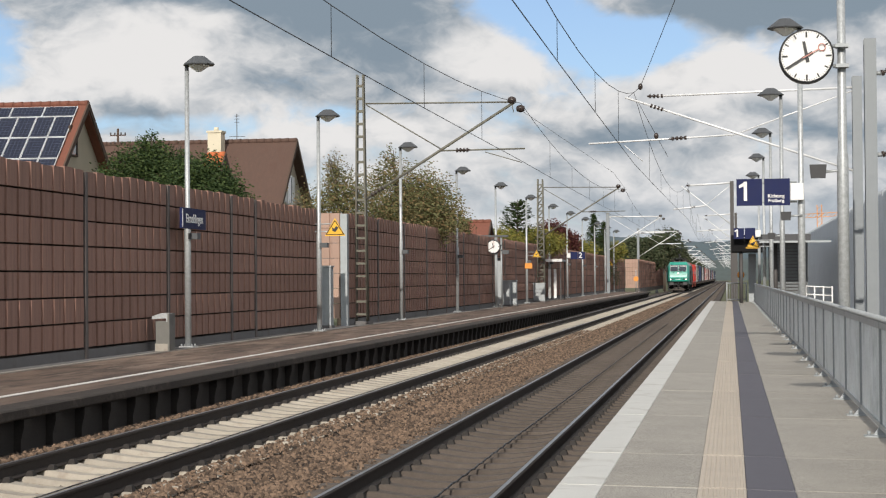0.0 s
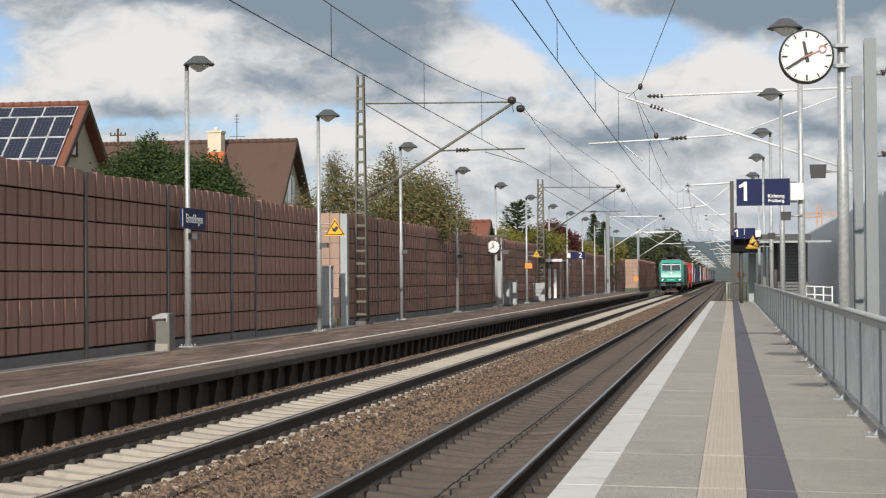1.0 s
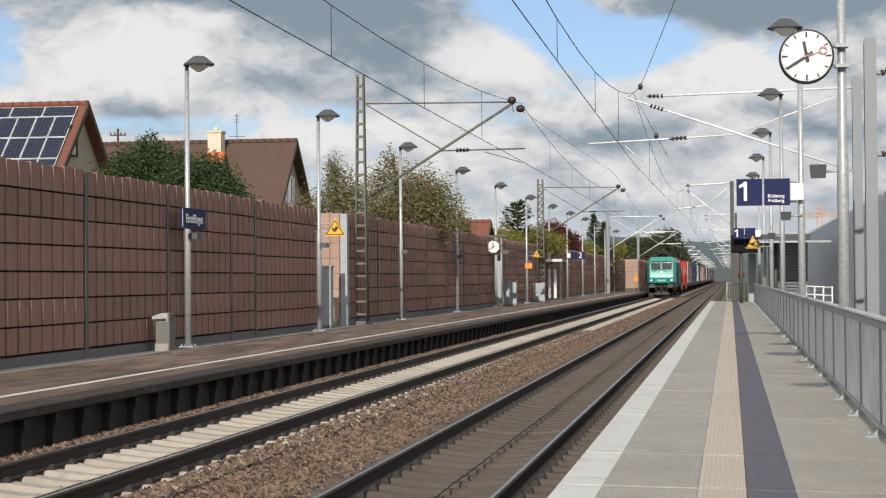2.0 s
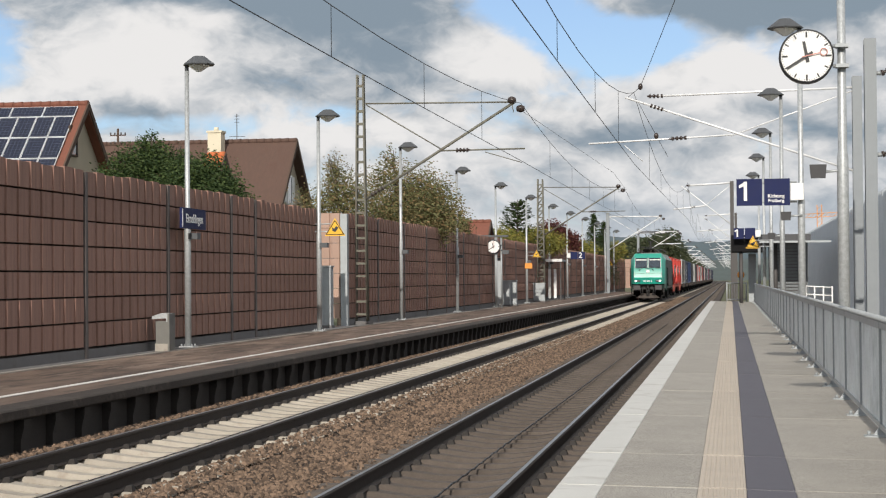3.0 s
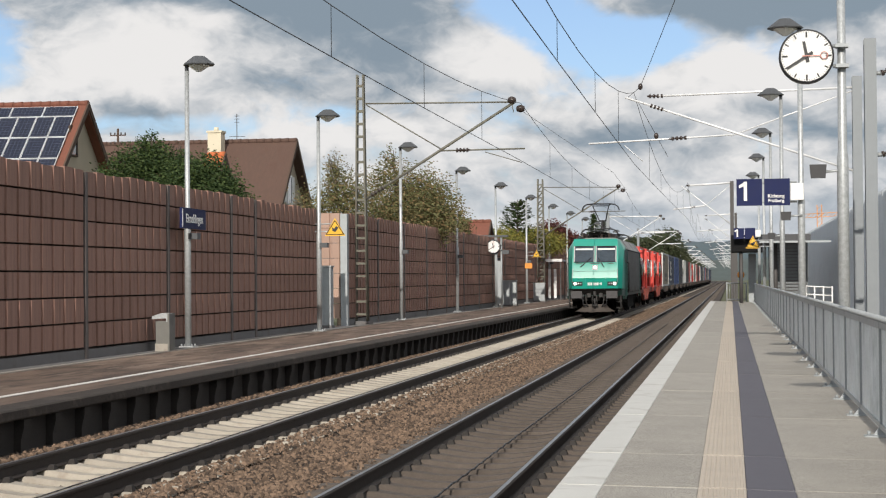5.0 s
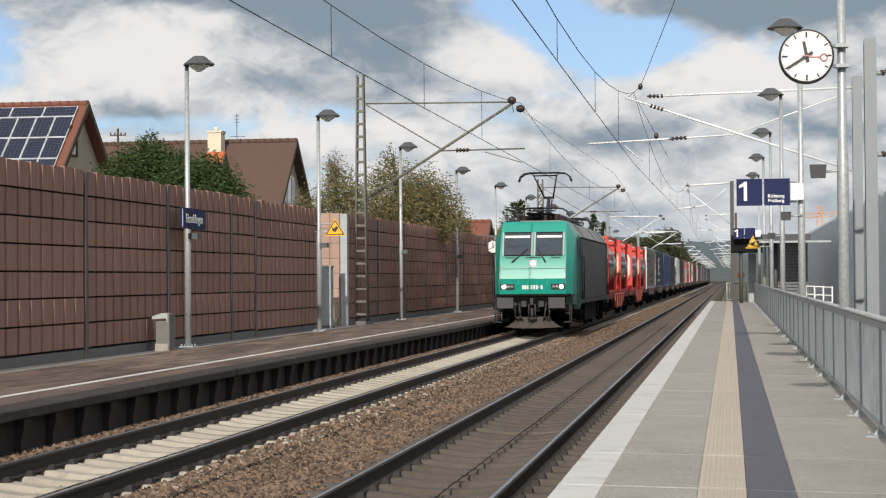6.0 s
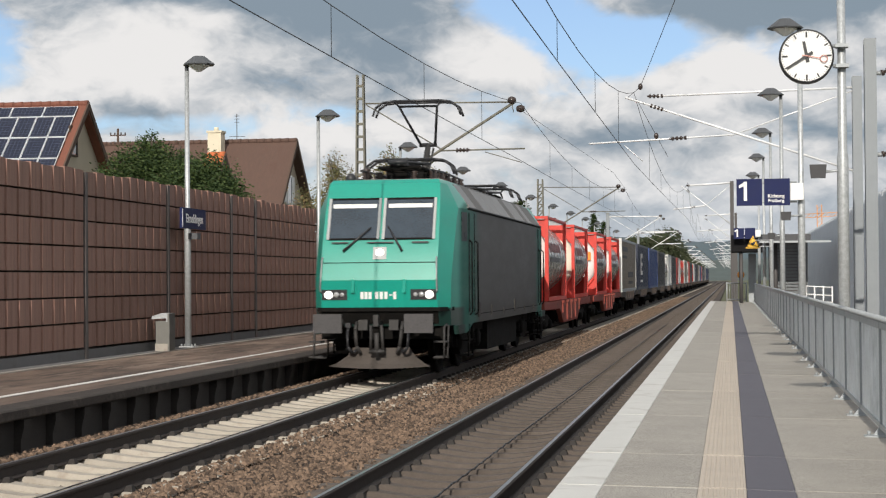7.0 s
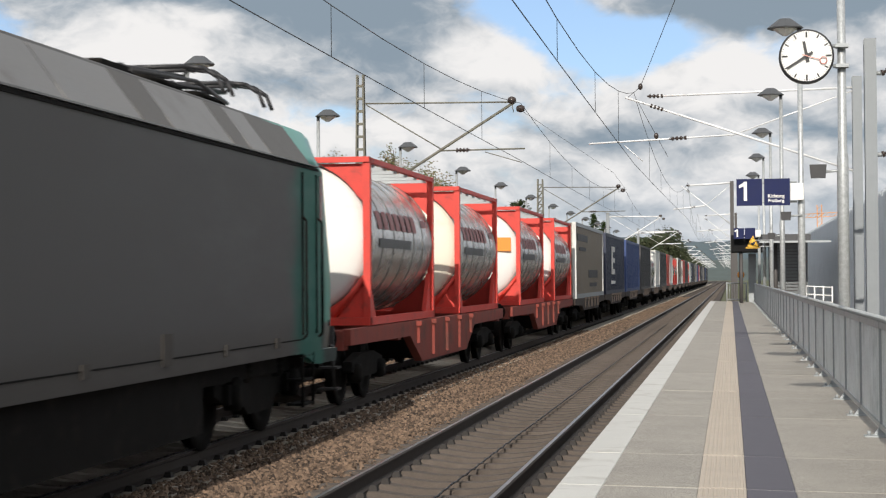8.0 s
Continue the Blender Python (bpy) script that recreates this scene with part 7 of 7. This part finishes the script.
def make_tree(name, label, at, height, blobs, leaf, count, size, trunk=True, upright=0.0, seed=1, group="trees behind the wall"):
    """Tapered trunk and limbs with a crown of leaf clumps; blobs: (x, y, z, rx, rz) lobes of the crown."""
    rng = np.random.default_rng(seed)
    tr = thing(name, label, "tree", group, at=at)
    bm = bmesh.new()
    if trunk:
        low = min(b[2] for b in blobs)
        rod(bm, (0, 0, 0), (0.05, 0, low * 0.6), 0.17, 0.12, 8)
        for b in blobs:
            rod(bm, (0.05, 0, low * 0.55), (b[0] * 0.8, b[1] * 0.8, b[2]), 0.09, 0.03, 6)
            for _ in range(7):
                e = rng.normal(0, 1, 3)
                e[2] = abs(e[2]) * (1 + upright)
                e /= np.linalg.norm(e)
                rod(bm, (b[0] * 0.8, b[1] * 0.8, b[2] - b[4] * 0.3), (b[0] + e[0] * b[3] * 1.0, b[1] + e[1] * b[3] * 1.0, b[2] + e[2] * b[4] * (1.0 + 0.25 * upright)), 0.03, 0.008, 5)
    else:
        rod(bm, (0, 0, 0), (0, 0, height * 0.8), 0.12, 0.03, 8)
    part("trunk", bm, M["bark"], tr)
    verts, faces = [], []
    tot = sum(b[3] ** 2 * b[4] for b in blobs)
    for b in blobs:
        k = int(count * b[3] ** 2 * b[4] / tot)
        # clumps, then leaves about each clump
        clumps = []
        nc = max(6, k // 26)
        for _ in range(nc):
            d = rng.normal(0, 1, 3)
            d /= np.linalg.norm(d)
            rr = rng.uniform(0.45, 1.08)
            clumps.append((b[0] + d[0] * b[3] * rr, b[1] + d[1] * b[3] * rr, b[2] + d[2] * b[4] * rr))
        c = np.array(clumps)[rng.integers(nc, size=k)]
        p = c + rng.normal(0, 0.16 * b[3] ** 0.5, (k, 3)) * (1, 1, 1 + upright)
        nrm = rng.normal(0, 1, (k, 3))
        nrm /= np.linalg.norm(nrm, axis=1, keepdims=True)
        u = np.cross(nrm, (0.3, 0.2, 1.0))
        u /= np.linalg.norm(u, axis=1, keepdims=True) + 1e-6
        v = np.cross(nrm, u)
        sz = (size * rng.uniform(0.6, 1.3, k))[:, None]
        quad = np.stack([p - u * sz * 0.5, p + v * sz * 0.28 + nrm * sz * 0.08, p + u * sz * 0.6, p - v * sz * 0.28 + nrm * sz * 0.08], 1).reshape(-1, 3)
        at0 = len(verts)
        verts += quad.tolist()
        for i in range(at0, at0 + 4 * k, 4):
            faces += [(i, i + 1, i + 2), (i, i + 2, i + 3)]
    ob = new("crown", fast_mesh("crown", verts, faces, leaf))
    ob.parent = tr
    return tr


def make_conifer(label, at, height, radius, leaf, seed, spiky=False):
    rng = np.random.default_rng(seed)
    tr = thing("conifer", label, "tree", "conifers behind the wall", at=at)
    bm = bmesh.new()
    rod(bm, (0, 0, 0), (0, 0, height), 0.16, 0.02, 8)
    verts, faces = [], []
    z = height * 0.25
    while z < height - 0.1:
        u = (z - height * 0.25) / (height * 0.75)
        r = radius * (1 - u) ** (0.6 if spiky else 0.9) + 0.12
        for k in range(9):
            a = rng.uniform(0, math.tau)
            rise = 0.45 if spiky else -0.15
            tip = np.array((math.cos(a) * r, math.sin(a) * r, z + rise * r * rng.uniform(0.6, 1.3)))
            root = np.array((0, 0, z))
            if k < 6:
                rod(bm, tuple(root), tuple(tip), 0.025, 0.008, 4)
            for q in range(26):
                p = root + (tip - root) * rng.uniform(0.15, 1.05) + rng.normal(0, 0.05 if spiky else 0.10, 3)
                n = rng.normal(0, 1, 3)
                n /= np.linalg.norm(n)
                w = np.cross(n, (0.1, 0.3, 1.0))
                w /= np.linalg.norm(w) + 1e-6
                s = rng.uniform(0.10, 0.22)
                i = len(verts)
                verts += [tuple(p - w * s), tuple(p + n * s * 0.3), tuple(p + w * s)]
                faces.append((i, i + 1, i + 2))
        z += 0.28
    part("trunk", bm, M["bark"], tr)
    ob = new("crown", fast_mesh("crown", verts, faces, leaf))
    ob.parent = tr


def build_plants():
    G = -0.62
    dk, au, ye, rd = M["leaf_dark"], M["leaf_autumn"], M["leaf_yellow"], M["leaf_red"]
    make_tree("evergreen_bush", "dense dark green evergreen shrub behind the wall", (-20.9, 63.0, G), 7, [(0, 0, 6.2, 1.3, 1.3), (-1.1, 0, 5.6, 1.0, 1.2), (1.2, 0.2, 5.7, 1.1, 1.1), (0.2, 0, 4.5, 1.9, 1.3), (0.1, 0, 7.3, 0.4, 0.6), (1.25, 0, 7.0, 0.25, 0.6), (-1.2, 0, 6.9, 0.3, 0.4)], dk, 70000, 0.105, seed=3)
    make_tree("evergreen_bush", "dense dark green evergreen shrub beside the brown roof", (-18.55, 62.0, G), 6, [(0, 0, 5.8, 1.2, 1.1), (-1.1, 0, 5.4, 1.0, 1.1), (0.9, 0, 5.1, 0.9, 0.9), (0, 0, 4.4, 1.7, 1.2)], dk, 60000, 0.105, seed=4)
    make_tree("autumn_tree", "thin-crowned tree with olive autumn leaves and bare upright twigs", (-16.2, 74.0, G), 8, [(0, 0, 6.0, 1.0, 1.3), (-1.0, 0.3, 5.2, 1.1, 1.0), (0.9, 0, 5.4, 1.0, 1.0), (-0.2, 0, 7.0, 0.5, 0.7)], au, 11000, 0.10, upright=1.0, seed=5)
    make_tree("autumn_tree", "broad tree with olive and russet autumn leaves", (-13.6, 76.0, G), 8, [(-0.7, 0, 6.2, 1.1, 1.4), (0.6, 0.2, 6.0, 1.2, 1.1), (1.5, 0, 5.2, 1.0, 0.9), (-0.3, 0, 4.7, 1.7, 1.1), (-0.8, 0, 7.5, 0.35, 0.6), (0.3, 0, 5.2, 1.6, 1.2)], au, 30000, 0.105, upright=0.6, seed=6)
    make_tree("autumn_tree", "low olive-leaved tree along the wall", (-13.4, 84.0, G), 6, [(0, 0, 5.0, 1.2, 0.9), (-1.3, 0, 5.3, 0.9, 0.9)], au, 18000, 0.11, seed=7)
    make_tree("yellow_shrub", "yellow-green autumn shrub over the wall top", (-14.3, 112.5, G), 5, [(0, 0, 4.7, 1.5, 0.9), (1.6, 4, 4.8, 1.3, 0.9), (-1.0, 0, 4.4, 1.0, 0.8), (1.2, 12, 4.9, 1.7, 0.9)], ye, 30000, 0.12, seed=8)
    make_conifer("spiky dark araucaria-like conifer behind the wall", (-13.6, 116.0, G), 7.6, 2.0, dk, 9, True)
    make_tree("red_shrub", "dark red-leaved ornamental tree", (-14.6, 150.0, G), 7, [(0, 0, 6.0, 1.3, 1.1), (1.2, 1, 5.4, 1.0, 1.0)], rd, 8000, 0.2, seed=10)
    make_conifer("dark green spruce behind the wall", (-14.2, 190.0, G), 9.2, 1.8, dk, 11)
    make_conifer("dark green spruce near the wall", (-12.6, 182.0, G), 8.3, 1.6, dk, 12)
    make_tree("yellow_shrub", "pale yellow-green tree over the wall", (-15.2, 170.0, G), 5, [(0, 0, 5.2, 1.6, 1.2), (1.8, 0, 4.8, 1.2, 1.0), (3.0, 20, 5.2, 1.4, 1.0)], ye, 10000, 0.2, seed=13)
    for k, (x, y, s) in enumerate(((-12.5, 262, 1.0), (-9.8, 275, 1.15), (-14.5, 240, 0.8), (-15.5, 300, 1.1), (-12.0, 330, 1.0), (-13.0, 390, 1.1), (-11.5, 450, 0.9), (-12.5, 520, 1.1), (-11.0, 600, 0.9), (-13.5, 680, 1.2))):
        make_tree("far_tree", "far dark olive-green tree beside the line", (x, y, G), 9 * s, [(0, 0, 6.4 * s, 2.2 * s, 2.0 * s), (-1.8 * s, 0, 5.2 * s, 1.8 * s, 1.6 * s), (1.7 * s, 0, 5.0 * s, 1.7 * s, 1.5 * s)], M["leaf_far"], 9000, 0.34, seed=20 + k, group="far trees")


def build_distance():
    rng = np.random.default_rng(8)
    for name, y, z, x0, x1, amp, mat, lab, sd in (("far_hills", 2600, 66, -1400, 1600, 22, M["hill"], "wooded hills on the horizon, tinted blue with painted haze", 1), ("near_hills", 1200, 22, -900, 700, 9, M["hill_near"], "dark wooded slope beyond the line, greyed with painted haze", 2)):
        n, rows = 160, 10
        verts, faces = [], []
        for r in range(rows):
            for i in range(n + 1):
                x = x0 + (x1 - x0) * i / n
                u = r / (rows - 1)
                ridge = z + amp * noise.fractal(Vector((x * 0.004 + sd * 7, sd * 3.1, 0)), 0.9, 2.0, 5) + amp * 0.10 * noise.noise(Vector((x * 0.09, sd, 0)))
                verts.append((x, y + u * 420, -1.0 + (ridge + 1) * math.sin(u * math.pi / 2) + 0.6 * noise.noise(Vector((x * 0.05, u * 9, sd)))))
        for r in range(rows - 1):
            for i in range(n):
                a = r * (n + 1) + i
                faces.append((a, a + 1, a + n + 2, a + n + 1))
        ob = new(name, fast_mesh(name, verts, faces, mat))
        tagged(ob, lab, "hills", kind="structure")
    # crane
    cr = thing("tower_crane", "far orange tower crane over the barrier", "crane", at=(19.3, 400, -0.62))
    bm = bmesh.new()
    for sx in (-0.5, 0.5):
        for sy in (-0.5, 0.5):
            rod(bm, (sx, sy, 0), (sx, sy, 18.0), 0.08, seg=4)
    for k in range(18):
        rod(bm, (-0.5, -0.5, k), (0.5, -0.5, k + 1), 0.06, seg=4)
    part("tower", bm, M["orange"], cr)
    bm = bmesh.new()
    for zz in (15.4, 16.2):
        rod(bm, (-3, 0, zz - 0.2), (9, 0, zz + 0.4), 0.08, seg=4)
    for k in range(11):
        rod(bm, (-3 + k, 0, 15.2 + 0.05 * k), (-2 + k, 0, 16.05 + 0.05 * k), 0.05, seg=4)
    part("jib", bm, M["orange"], cr)


build_left_platform_things()
build_fence()
second_hand = build_right_platform_things()
build_barrier_right()
build_overhead()
build_houses()
build_plants()
build_distance()


# ---- what moves ----
FRONT = [(0.0, 235.2), (1.5, 191.7), (3.0, 147.9), (4.5, 104.3), (6.0, 61.1), (6.5, 47.5), (7.0, 33.9), (7.5, 20.3), (8.0, 6.5)]


def front_at(t):
    for (t0, a), (t1, b) in zip(FRONT, FRONT[1:]):
        if t <= t1:
            return a + (b - a) * (t - t0) / (t1 - t0)
    return FRONT[-1][1]


def motions():
    for ob, back, z in TRAIN:
        walk(ob, [(t, pose(T2, y + back, z)) for t, y in FRONT])
    # locomotive wheels roll, one row per film frame
    for ws, y in WHEELS:
        spin = []
        for k in range(241):
            t = k / FPS
            turn = (FRONT[0][1] - front_at(t)) / 0.61
            spin.append((t, pose(0, y, 0.61, rx=math.degrees(turn) % 360.0)))
        walk(ws, spin)
    walk(second_hand, [(0.0, pose(0, 0, 0, ry=61.0)), (4.0, pose(0, 0, 0, ry=83.5)), (8.0, pose(0, 0, 0, ry=106.5))])


motions()
